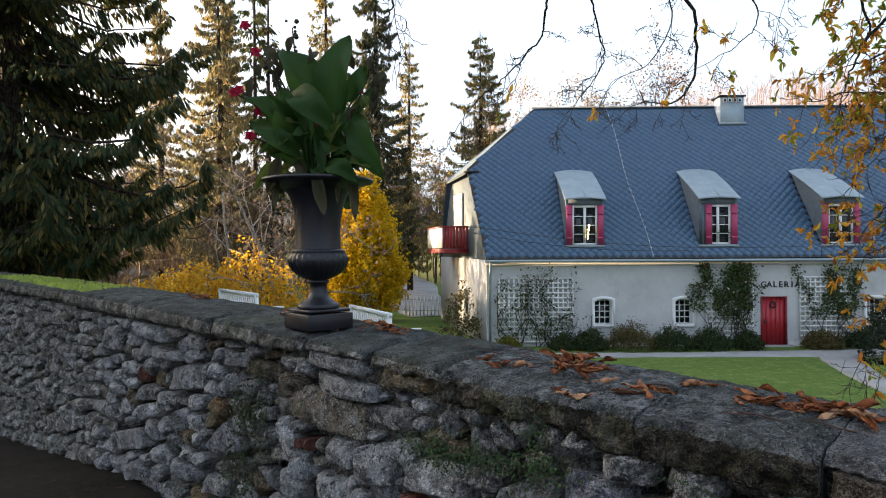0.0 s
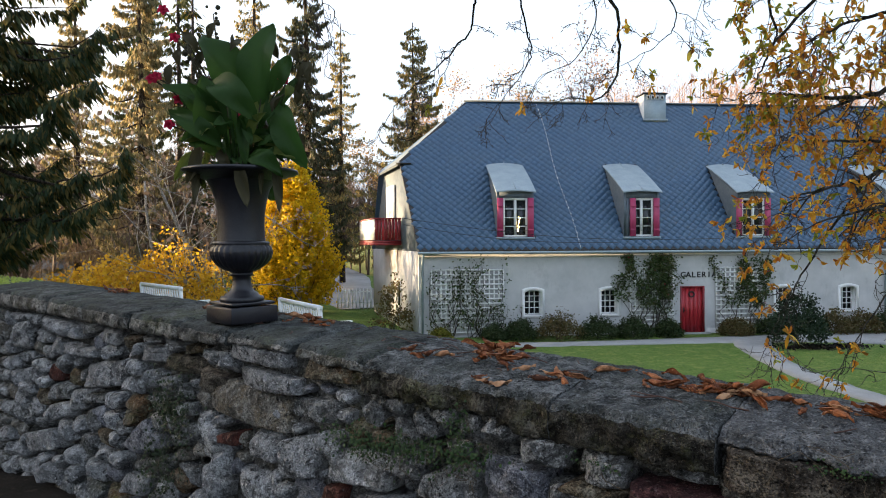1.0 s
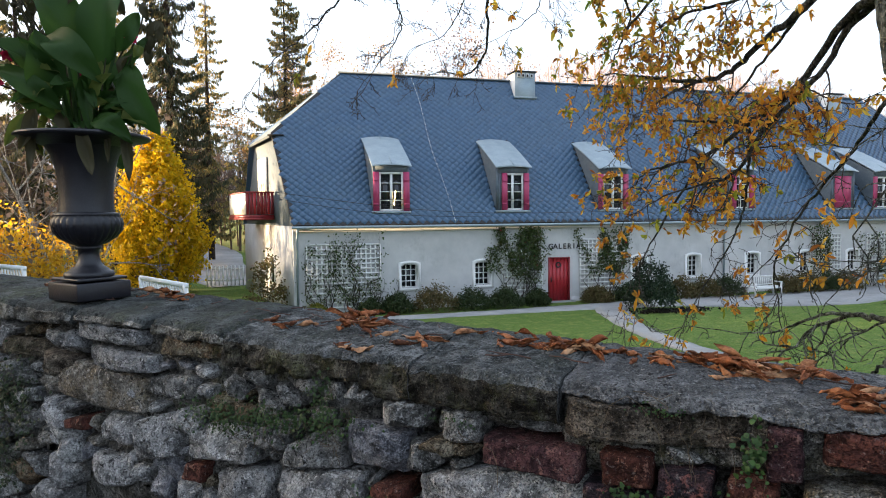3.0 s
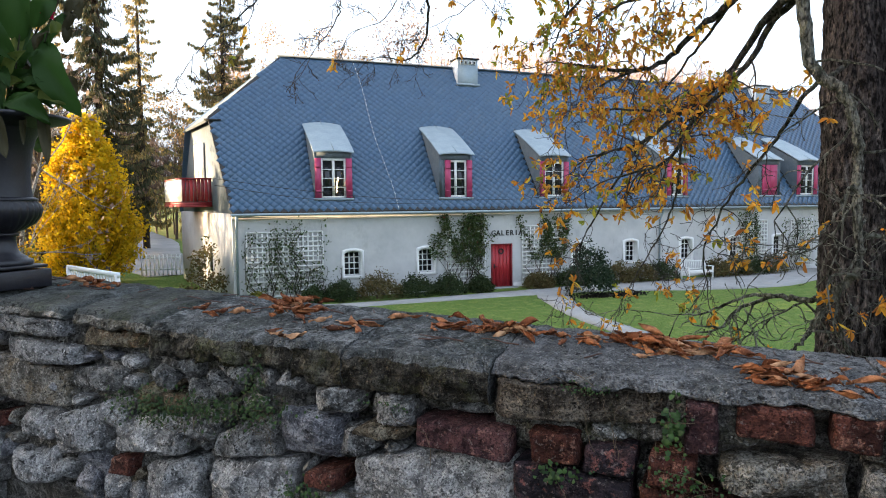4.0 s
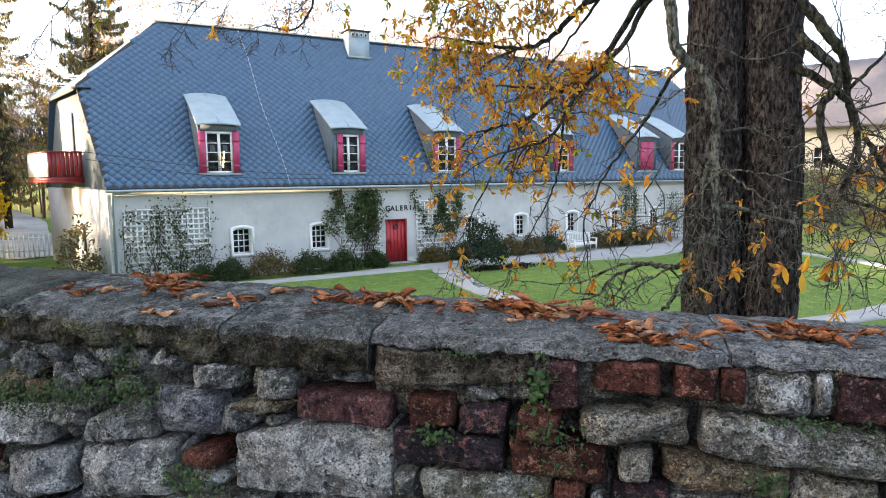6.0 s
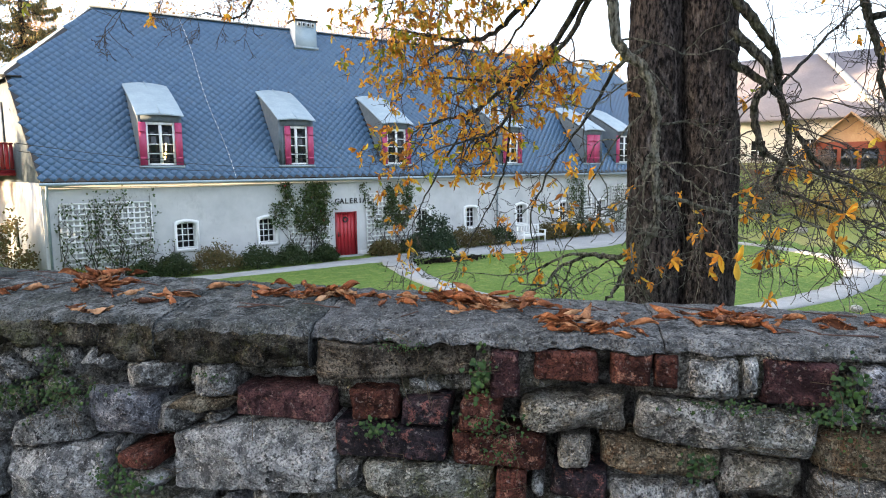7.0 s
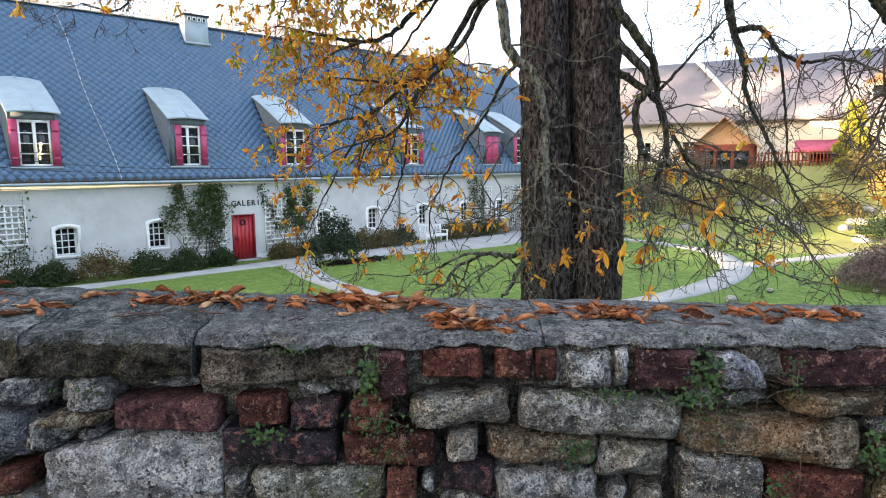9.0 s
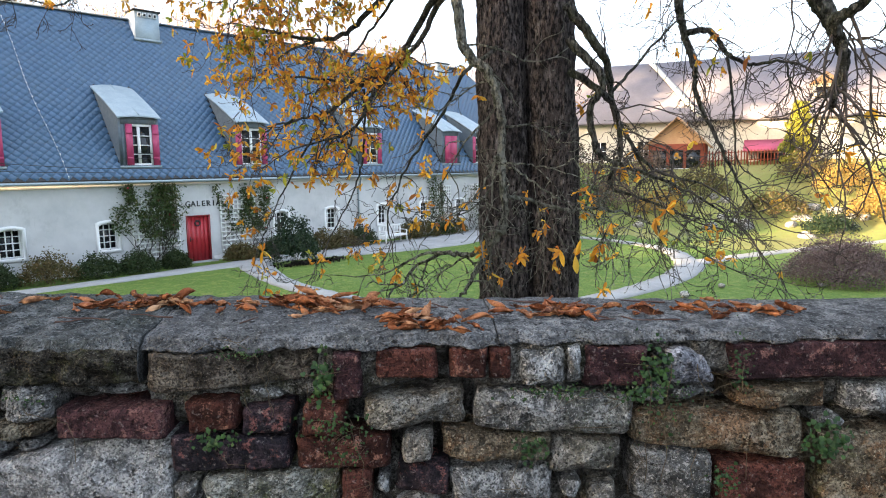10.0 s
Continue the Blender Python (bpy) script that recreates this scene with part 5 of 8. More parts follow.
def top_at(s, d):
    f = FACE - 0.03
    t = (d - f) / (-0.87 - f)
    return float(cope_front(s) + (cope_back(s) - cope_front(s)) * t + 0.012 * math.sin(math.pi * min(1, max(0, t))))


def litter(s, d, count, spread, size=1.0, label="heap of curled brown chestnut leaves on the coping"):
    pile = empty("leaf_litter", pose(0, 0, 0, 0, 0, -45) @ pose(s, d, top_at(s, d)), label, "dead leaves", "leaf heaps on the wall")
    for i in range(count):
        f = i / max(1, count)
        ds, dd = rq.gauss(0, spread), rq.gauss(0, 0.019)
        z = top_at(s + ds, d + dd) - top_at(s, d) + 0.004 + rq.random() * (0.030 if count > 12 else 0.012) * math.exp(-(ds / spread) ** 2)
        ob = new("leaflet", rq.choice(DEAD))
        ob.parent = pile
        k = size * rq.uniform(0.55, 1.15)
        ob.matrix_basis = pose(ds, dd, z, rq.uniform(0, 360), rq.gauss(0, 12), rq.gauss(0, 34) + (180 if rq.random() < 0.5 else 0)) @ Matrix.Scale(k, 4)
    return pile


HEAPS = [(0.63, -0.98, 26, 0.06), (0.72, -1.10, 22, 0.06), (0.78, -1.26, 5, 0.03), (0.97, -1.13, 9, 0.04), (1.24, -1.04, 9, 0.04), (1.33, -1.03, 22, 0.05), (1.42, -1.04, 20, 0.04), (1.70, -1.03, 24, 0.06),
         (1.80, -1.04, 30, 0.06), (1.91, -1.06, 26, 0.06), (2.07, -1.2, 34, 0.055), (2.33, -1.07, 14, 0.06), (2.48, -1.11, 30, 0.06), (2.60, -1.09, 8, 0.05), (2.85, -1.1, 16, 0.05), (3.02, -1.08, 12, 0.05),
         (0.40, -1.17, 3, 0.03), (-0.28, -1.0, 16, 0.10), (-1.03, -1.05, 5, 0.05), (-2.1, -0.98, 18, 0.12), (1.09, -0.97, 3, 0.02)]
for s, d, k, w in HEAPS:
    litter(s, d, max(3, round(0.85 * k)), w, 0.92)
for i in range(64):
    s = rq.uniform(-0.6, 3.2)
    d = rq.uniform(-1.2, -0.93)
    a, l = rq.uniform(0, 3.14), rq.uniform(0.05, 0.14)
    pts = []
    for u in (-0.5, -0.15, 0.2, 0.5):
        ss, dd = s + l * u * math.cos(a), d + 0.5 * l * u * math.sin(a) + rq.gauss(0, 0.006)
        pts.append((*wall_xy(ss, dd), top_at(ss, dd) + 0.006))
    tw = part("fallen_twig", Geo().tube(pts, [0.0022, 0.002, 0.0018, 0.001], 5), M_TWIG)
    tagged(tw, "thin dry reddish twig on the coping", "twig", "twigs on the wall")

# ---- ivy and small plants in the joints ----
M_IVY = foliage("ivy_leaf", [(0.018, 0.042, 0.014), (0.028, 0.062, 0.018), (0.045, 0.09, 0.022), (0.022, 0.05, 0.016)], 0.2, 0.45)
M_IVY_D = foliage("dark_ivy_leaf", [(0.010, 0.018, 0.009), (0.016, 0.028, 0.012), (0.022, 0.04, 0.014)], 0.15, 0.55)
M_ROOT = plain("dry_stem", (0.11, 0.085, 0.055), (0.07, 0.052, 0.035), 30, 0.8, 0.3, 90)


def leaf_discs(g, c, r, nrm, rng):
    """A lobed small leaf: a fan round its middle."""
    nrm = np.array(nrm, float)
    nrm /= np.linalg.norm(nrm)
    s = np.cross(nrm, (0.1, 0.2, 0.97))
    s /= np.linalg.norm(s)
    u = np.cross(nrm, s)
    a = np.arange(7) * 2 * np.pi / 7 + rng.rand() * 6
    rr = r * (1 + 0.22 * np.cos(3 * a + rng.rand() * 6))
    ring = c + rr[:, None] * (np.cos(a)[:, None] * s + np.sin(a)[:, None] * u) - nrm * r * 0.25
    g.add(np.vstack([ring, c]), None, [(i, (i + 1) % 7, 7) for i in range(7)])


def wall_plant(s, z, w, h, count, size, material, label, seed, trail=0.0):
    rng = np.random.RandomState(seed)
    pl = empty("wall_plant", pose(0, 0, 0, 0, 0, -45) @ pose(s, FACE - 0.02, z), label, "plant", "plants in the wall")
    g, st = Geo(), Geo()
    for k in range(max(2, count // 14)):
        p = [np.array((rng.normal(0, w * 0.35), 0.0, rng.normal(0, h * 0.3)))]
        for _ in range(5):
            p.append(p[-1] + (rng.normal(0, 0.03), rng.normal(0, 0.006), rng.normal(-0.012 - trail * 0.03, 0.02)))
        st.tube(np.array(p) - (0, 0.012, 0), 0.0008, 4)
    for k in range(round(1.7 * count)):
        c = np.array((rng.normal(0, w * 0.42), -0.012 - abs(rng.normal(0, 0.014)), rng.normal(0, h * 0.4)))
        leaf_discs(g, c, size * rng.uniform(0.22, 0.52), (rng.normal(0, 0.45), -1, rng.normal(0.35, 0.4)), rng)
    part("leaves", g, material, pl, smooth=True, kind="stuff")
    part("ivy_stem", st, M_ROOT, pl, smooth=True, kind="stuff")


G1, G2 = "small green ivy rooted in the wall joints", "dark dense ivy hanging on the stones"
for i, (s, z, w, h, k, r, mat, label) in enumerate((
        (-0.95, 3.38, 0.24, 0.2, 420, 0.015, M_IVY_D, G2), (-1.05, 3.1, 0.22, 0.24, 260, 0.015, M_IVY_D, G2), (0.30, 3.49, 0.2, 0.07, 190, 0.011, M_IVY, G1), (0.55, 3.51, 0.24, 0.06, 240, 0.011, M_IVY, G1),
        (0.74, 3.545, 0.14, 0.05, 120, 0.011, M_IVY, G1), (0.73, 3.62, 0.06, 0.07, 50, 0.011, M_IVY, G1), (1.85, 3.64, 0.035, 0.08, 52, 0.014, M_IVY, G1), (1.88, 3.52, 0.09, 0.05, 60, 0.009, M_IVY, G1),
        (1.90, 3.45, 0.06, 0.05, 40, 0.007, M_IVY, G1), (1.66, 3.70, 0.07, 0.015, 40, 0.006, M_IVY, G1), (1.61, 3.49, 0.06, 0.03, 36, 0.012, M_IVY, G1), (2.63, 3.64, 0.05, 0.09, 80, 0.013, M_IVY, G1),
        (2.58, 3.58, 0.05, 0.03, 26, 0.011, M_IVY, G1), (2.40, 3.595, 0.14, 0.02, 60, 0.008, M_IVY, G1), (2.34, 3.455, 0.05, 0.04, 40, 0.011, M_IVY, G1), (2.83, 3.64, 0.04, 0.09, 36, 0.009, M_IVY, G1),
        (3.05, 3.46, 0.07, 0.07, 80, 0.014, M_IVY, G1), (2.80, 3.36, 0.05, 0.06, 44, 0.010, M_IVY, G1), (0.90, 3.30, 0.12, 0.06, 90, 0.012, M_IVY, G1), (2.66, 3.56, 0.12, 0.1, 60, 0.007, M_IVY, G1), (1.15, 3.60, 0.1, 0.02, 22, 0.007, M_IVY, G1))):
    wall_plant(s, z, w, h, k, r, mat, label, 50 + i)
# fine dry stalks that hang over the face
for i, s in enumerate((1.63, 1.70, 1.76, 2.60, 2.66, 2.72, 2.83)):
    rng = np.random.RandomState(i)
    p = [np.array((s, -1.30, 3.705 if s < 2 else 3.66))]
    for _ in range(9):
        p.append(p[-1] + (rng.normal(0, 0.007), rng.normal(0, 0.002), -0.016 * (1 + (s > 2))))
    p = np.array(p)
    xy = np.array([wall_xy(a, b) for a, b, _ in p])
    ob = part("dry_stalk", Geo().tube(np.column_stack([xy, p[:, 2]]), 0.0009, 4), M_ROOT)
    tagged(ob, "pale dry stalk hanging on the wall", "stalk", "dry stalks")

# ---- the chestnut tree ----
def bark_mat(name, a, b, c2, green=0.0):
    n = Nodes(name)
    c = n.mix(n.mapped(n.noise(3, 5, 0.7, (1, 1, 0.35)), 0.35, 0.65), a, b)
    c = n.mix(n.mapped(n.noise(14, 5, 0.75, (1, 1, 0.3)), 0.5, 0.7, 0, 0.8), c, c2)
    c = n.mix(n.mapped(n.noise(32, 2.5, 0.7, (1, 1, 0.4)), 0.40, 0.58), tuple(0.25 * x for x in a), c)
    if green:
        c = n.mix(n.mapped(n.noise(6, 5, 0.7), 0.45, 0.7, 0, green), c, (0.075, 0.085, 0.04))
    n.colour(c).set(Roughness=0.9).bump(n.noise(14, 3.5, 0.75, (1.6, 1.6, 0.4)), 1.0, 0.14).bump(n.noise(55, 2), 0.9, 0.02)
    return n.m


M_BARK = bark_mat("dark_bark", (0.041, 0.032, 0.030), (0.103, 0.083, 0.076), (0.234, 0.208, 0.193))
M_LIMB = bark_mat("lichened_limb", (0.045, 0.041, 0.036), (0.09, 0.085, 0.074), (0.18, 0.18, 0.165), 0.5)
M_SPRIG = plain("twig_bark", (0.040, 0.033, 0.030), (0.080, 0.067, 0.060), 12, 0.8, 0.3, 80)
M_GREYTWIG = bark_mat("grey_twig_bark", (0.144, 0.140, 0.115), (0.202, 0.198, 0.169), (0.274, 0.274, 0.252), 0.4)
M_GOLD = foliage("golden_chestnut_leaf", [(0.70, 0.29, 0.03), (0.80, 0.45, 0.05), (0.52, 0.17, 0.03), (0.82, 0.58, 0.08), (0.32, 0.10, 0.03), (0.66, 0.31, 0.04)], 0.6, 0.5, 0.2)
M_LIME = foliage("yellow_green_leaf", [(0.28, 0.30, 0.03), (0.42, 0.34, 0.035), (0.18, 0.24, 0.03), (0.45, 0.27, 0.03)], 0.45, 0.5, 0.2)
chestnut = empty("chestnut_tree", None, "old horse chestnut with a double trunk and sparse golden leaves", "tree")


def smooth_line(pts, sub=8):
    p = np.array(pts, float)
    t = np.linspace(0, len(p) - 1, (len(p) - 1) * sub + 1)
    i = np.clip(t.astype(int), 0, len(p) - 2)
    f = (t - i)[:, None]
    m = np.gradient(p, axis=0)
    return (2 * f**3 - 3 * f**2 + 1) * p[i] + (f**3 - 2 * f**2 + f) * m[i] + (-2 * f**3 + 3 * f**2) * p[i + 1] + (f**3 - f**2) * m[i + 1]


def trunk(name, pts, radii, seed, sides=150, rings=420, ridge=0.03):
    line = smooth_line(pts, 40)
    t = np.linspace(0, 1, rings)
    k = np.linspace(0, 1, len(line))
    c = np.stack([np.interp(t, k, line[:, j]) for j in range(3)], 1)
    r = np.interp(t, np.linspace(0, 1, len(radii)), radii)
    a = np.arange(sides + 1) * 2 * np.pi / sides
    A, T = np.meshgrid(a, t)
    H = c[:, 2][:, None] + 0 * A
    # long plates between deep furrows, broken across
    q = np.stack([np.cos(A) * 0.30, np.sin(A) * 0.30, H * 0.20], -1).reshape(-1, 3) + seed * 3.1
    q2 = np.stack([np.cos(A) * 0.30, np.sin(A) * 0.30, H * 0.6], -1).reshape(-1, 3) - seed * 1.7
    d = ridge * (0.9 * crag(q, 9.0, 4) + 0.45 * crag(q2, 17.0, 4) + 0.5 * fbm(q2, 5.0, 4)).reshape(A.shape)
    R = r[:, None] * (1 + 0.05 * np.sin(3 * A + seed) + 0.03 * np.sin(5 * A + H)) + d
    P = np.stack([c[:, 0][:, None] + R * np.cos(A), c[:, 1][:, None] + R * np.sin(A), H], -1)
    P[:, -1] = P[:, 0]
    return part(name, Geo().grid(P), M_BARK, chestnut, "deeply furrowed dark bark", True)


trunk("trunk", [(4.62, 0.56, -0.2), (4.62, 0.55, 1.0), (4.62, 0.54, 2.8), (4.62, 0.56, 4.2), (4.60, 0.58, 5.4), (4.58, 0.62, 7.5), (4.5, 0.8, 10)], [0.46, 0.33, 0.265, 0.255, 0.25, 0.24, 0.23, 0.22, 0.18], 3)
trunk("second_stem", [(5.06, 0.24, -0.2), (5.04, 0.24, 1.5), (5.02, 0.25, 2.8), (5.01, 0.25, 4.0), (4.95, 0.28, 5.2), (4.98, 0.25, 6.5), (5.2, 0.0, 9)], [0.44, 0.34, 0.29, 0.285, 0.275, 0.26, 0.24, 0.18], 9)

LIMBS_LEFT = {
    "A1": ([(4.55, 0.6, 6.3), (4.40, 0.75, 5.96), (4.59, 1.41, 5.86), (4.62, 1.96, 5.38), (4.39, 2.36, 5.05), (4.07, 2.65, 4.73), (3.85, 2.82, 4.66)], 0.055, 0.014),
    "A2": ([(4.6, 0.6, 6.5), (4.48, 0.62, 6.04), (4.64, 1.37, 5.83), (4.58, 1.70, 5.41), (4.30, 2.06, 4.94), (4.05, 2.18, 4.51), (3.61, 2.43, 4.35)], 0.05, 0.01),
    "A3": ([(4.6, 0.7, 6.9), (4.62, 1.86, 6.15), (4.54, 2.29, 5.92), (4.43, 2.72, 5.66), (4.18, 2.94, 5.57), (3.80, 3.30, 5.67), (3.62, 3.40, 5.70)], 0.05, 0.012),
    "A4": ([(4.33, 2.30, 4.98), (4.28, 2.26, 4.34), (4.11, 2.27, 3.84), (3.82, 2.32, 3.35), (3.52, 2.34, 2.88)], 0.016, 0.004),
    "A5": ([(4.07, 2.65, 4.73), (3.73, 2.81, 4.10), (3.44, 2.85, 3.60), (3.20, 2.83, 3.18)], 0.016, 0.004),
    "A6": ([(4.4, 0.45, 5.2), (4.00, 0.51, 4.94), (4.19, 0.95, 4.63), (4.24, 1.49, 4.15), (4.06, 1.64, 3.62), (4.07, 1.58, 3.27)], 0.022, 0.006),
    "A7": ([(4.18, 2.94, 5.57), (3.7, 2.9, 5.35), (3.45, 2.93, 5.05)], 0.018, 0.004),
    "A8": ([(4.39, 2.36, 5.05), (3.9, 2.75, 5.1), (3.6, 2.95, 5.13)], 0.02, 0.005),
    "A9": ([(3.79, 2.87, 4.64), (3.5, 2.88, 4.55), (3.35, 2.9, 4.4)], 0.014, 0.004),
    "A10": ([(4.6, 0.7, 7.1), (4.62, 1.7, 6.6), (4.35, 2.4, 6.35), (3.9, 2.9, 6.25), (3.55, 3.2, 6.0)], 0.035, 0.008),
    "A11": ([(4.62, 1.86, 6.15), (4.75, 2.6, 5.75), (4.7, 3.1, 5.35), (4.5, 3.5, 5.0)], 0.022, 0.005),
    "E1": ([(4.5, 0.8, 7.6), (3.8, 1.8, 7.2), (3.10, 2.57, 6.54), (3.25, 2.81, 6.15), (3.2, 3.0, 5.95)], 0.03, 0.004),
    "E2": ([(4.5, 0.8, 7.8), (4.0, 2.2, 7.0), (3.5, 3.0, 6.3), (3.4, 3.25, 6.0), (3.35, 3.4, 5.7)], 0.03, 0.005),
}
LIMBS_FRONT = {
    "B1": ([(4.4, 0.4, 6.4), (3.5, 0.1, 5.9), (3.19, -0.12, 5.48), (3.23, -0.16, 5.00), (3.33, -0.30, 4.80), (3.37, -0.39, 4.54), (3.35, -0.42, 4.26), (3.35, -0.43, 3.97), (3.35, -0.45, 3.68), (3.30, -0.34, 3.52), (3.27, -0.17, 3.44), (3.25, 0.02, 3.44)], 0.05, 0.018),
    "B2": ([(3.30, -0.34, 3.52), (3.21, -0.28, 3.32), (3.14, -0.23, 3.17), (3.05, -0.1, 3.0)], 0.026, 0.008),
    "B3": ([(3.33, -0.42, 4.2), (3.21, -0.48, 4.15), (3.24, -0.68, 4.13), (3.32, -0.88, 4.10), (3.38, -1.08, 4.18)], 0.011, 0.003),
    "B4": ([(3.21, -0.48, 4.15), (3.24, -0.68, 4.06), (3.28, -0.93, 3.90), (3.31, -1.18, 3.80), (3.42, -1.39, 3.70)], 0.009, 0.003),
    "B5": ([(3.20, -0.47, 4.14), (3.11, -0.44, 3.98), (2.99, -0.39, 3.84), (2.85, -0.25, 3.72)], 0.010, 0.003),
    "B6": ([(3.35, -0.43, 3.89), (3.58, -0.49, 3.86), (3.82, -0.68, 3.77), (4.02, -0.80, 3.78), (4.33, -0.97, 3.71), (4.65, -1.23, 3.50), (4.95, -1.52, 3.27), (5.13, -1.88, 3.09)], 0.018, 0.004),
    "B7": ([(3.25, 0.0, 3.44), (3.2, 0.3, 3.4), (3.05, 0.55, 3.25), (2.9, 0.8, 3.2)], 0.016, 0.004),
}
LIMBS_RIGHT = {
    "C1": ([(4.76, -0.05, 5.55), (4.97, -0.23, 5.22), (5.15, -0.27, 5.01), (5.29, -0.24, 4.71), (5.46, -0.30, 4.40), (5.67, -0.49, 4.07), (5.94, -0.87, 3.91)], 0.04, 0.008),
    "C2": ([(4.80, -0.05, 5.26), (4.97, -0.32, 4.88), (4.93, -0.21, 4.64), (4.94, -0.25, 4.34), (5.02, -0.32, 4.18), (5.29, -0.62, 4.02), (5.55, -0.98, 3.82), (5.78, -1.40, 3.47)], 0.036, 0.006),
    "C3": ([(5.1, 0.1, 7.2), (6.2, -0.1, 6.9), (6.75, -0.14, 6.24), (6.88, -0.18, 5.78), (6.95, -0.21, 5.55), (6.95, -0.34, 5.17), (6.90, -0.39, 4.89), (6.93, -0.64, 4.36), (6.91, -0.90, 3.88), (6.96, -1.12, 3.53)], 0.06, 0.006),
    "C4": ([(6.94, -0.21, 5.58), (7.04, -0.45, 5.57), (7.15, -0.62, 5.33), (7.24, -0.83, 5.20), (7.35, -1.17, 5.20), (7.45, -1.51, 5.05)], 0.032, 0.007),
    "C5": ([(7.15, -0.62, 5.33), (7.15, -0.72, 4.67), (7.10, -0.82, 4.12), (7.18, -1.09, 3.88)], 0.014, 0.004),
    "C6": ([(4.9, 0.0, 5.0), (5.11, -0.33, 4.69), (5.18, -0.40, 4.23), (5.13, -0.32, 3.92), (5.29, -0.64, 3.77), (5.56, -1.04, 3.56)], 0.03, 0.006),
    "C7": ([(5.2, -0.1, 7.4), (5.1, -1.3, 6.3), (5.20, -1.92, 5.47), (5.27, -2.06, 5.27), (5.32, -2.12, 5.08), (5.36, -2.14, 4.83), (5.38, -2.08, 4.54)], 0.05, 0.008),
    "C8": ([(5.20, -0.25, 4.75), (5.74, -0.36, 5.21), (6.26, -0.44, 5.59), (6.8, -0.5, 5.9)], 0.014, 0.004),
    "C10": ([(3.85, -2.26, 5.23), (3.91, -2.32, 5.04), (3.95, -2.38, 4.93), (3.99, -2.44, 4.75), (4.01, -2.45, 4.66), (4.01, -2.41, 4.52), (4.02, -2.4, 4.42)], 0.05, 0.010),
    "C11": ([(3.85, -2.4, 4.91), (3.87, -2.52, 4.97), (3.87, -2.61, 5.04)], 0.03, 0.02),
    "C9": ([(7.35, -1.17, 5.20), (7.4, -1.3, 4.7), (7.3, -1.5, 4.3)], 0.010, 0.003),
}
LIMBS_HIGH = {
    "D1": ([(2.2, 2.0, 8.0), (0.9, 2.3, 7.4), (0.29, 2.39, 6.59), (0.22, 2.54, 6.25), (0.17, 2.62, 6.03), (-0.10, 2.73, 5.75), (-0.35, 2.80, 5.56), (-0.54, 2.85, 5.34)], 0.018, 0.003),
    "D2": ([(2.2, 2.0, 8.0), (1.2, 2.3, 7.3), (0.59, 2.44, 6.61), (0.65, 2.56, 6.26), (0.76, 2.66, 5.88), (0.66, 2.75, 5.65), (0.44, 2.85, 5.39)], 0.016, 0.003),
    "D3": ([(4.4, 0.9, 9.0), (2.8, 2.4, 8.2), (1.77, 3.29, 6.96), (1.88, 3.43, 6.50), (1.92, 3.58, 5.97), (1.76, 3.70, 5.69), (1.46, 3.79, 5.72), (1.32, 3.84, 5.67)], 0.03, 0.003),
    "D4": ([(2.8, 2.4, 8.2), (1.9, 2.8, 7.5), (1.42, 2.91, 6.80), (1.51, 3.05, 6.37), (1.35, 3.22, 5.99), (1.04, 3.34, 5.85)], 0.014, 0.003),
    "D5": ([(2.8, 2.4, 8.2), (2.3, 2.9, 7.6), (2.16, 3.16, 6.90), (2.41, 3.21, 6.48), (2.34, 3.33, 6.24), (1.97, 3.54, 6.02)], 0.014, 0.003),
    "D6": ([(4.4, 0.9, 9.0), (2.2, 2.0, 8.0), (0.2, 2.0, 7.6), (-0.8, 1.8, 7.0), (-1.05, 1.79, 6.34), (-1.09, 1.90, 6.08), (-1.16, 1.93, 5.95), (-1.21, 1.96, 5.87)], 0.03, 0.002),
    "D7": ([(4.4, 0.9, 9.0), (3.4, 2.0, 8.2), (2.8, 2.8, 7.2), (2.6, 3.1, 6.5)], 0.02, 0.003),
}
dark_twigs, pale_twigs, leaves, lime = Geo(), Geo(), Geo(), Geo()
twigs = dark_twigs
rt = np.random.RandomState(21)


def leaflet(g, base, d, size, rng):
    """A drooping, half-folded leaflet."""
    d = d / np.linalg.norm(d)
    s = np.cross(d, rng.normal(size=3))
    s /= np.linalg.norm(s)
    u = np.cross(s, d)
    w = size * rng.uniform(0.34, 0.58)
    bend, fold = rng.uniform(-0.5, 0.7) * size, rng.uniform(0.2, 1.3)
    rows = []
    for t, k in ((0.0, 0.12), (0.28, 0.62), (0.6, 1.0), (0.84, 0.7), (1.0, 0.06)):
        c = base + d * size * t - np.array((0, 0, 1)) * bend * t * t
        rows.append([c - s * w * k / 2 + u * w * k * fold * 0.5, c, c + s * w * k / 2 + u * w * k * fold * 0.5])
    g.grid(np.array(rows))


def compound(g, p, d, rng, size):
    """A hand-shaped leaf of five to seven leaflets on a stalk."""
    stalk = p + d * size * 0.7 + np.array((0, 0, -0.3 * size))
    twigs.tube([p, (p + stalk) / 2 + (0, 0, 0.02), stalk], 0.0018, 4)
    for k in range(rng.randint(4, 8)):
        v = d * 0.5 + rng.normal(0, 1.0, 3) + np.array((0, 0, -0.35))
        leaflet(g, stalk, v, size * rng.uniform(0.45, 0.95), rng)


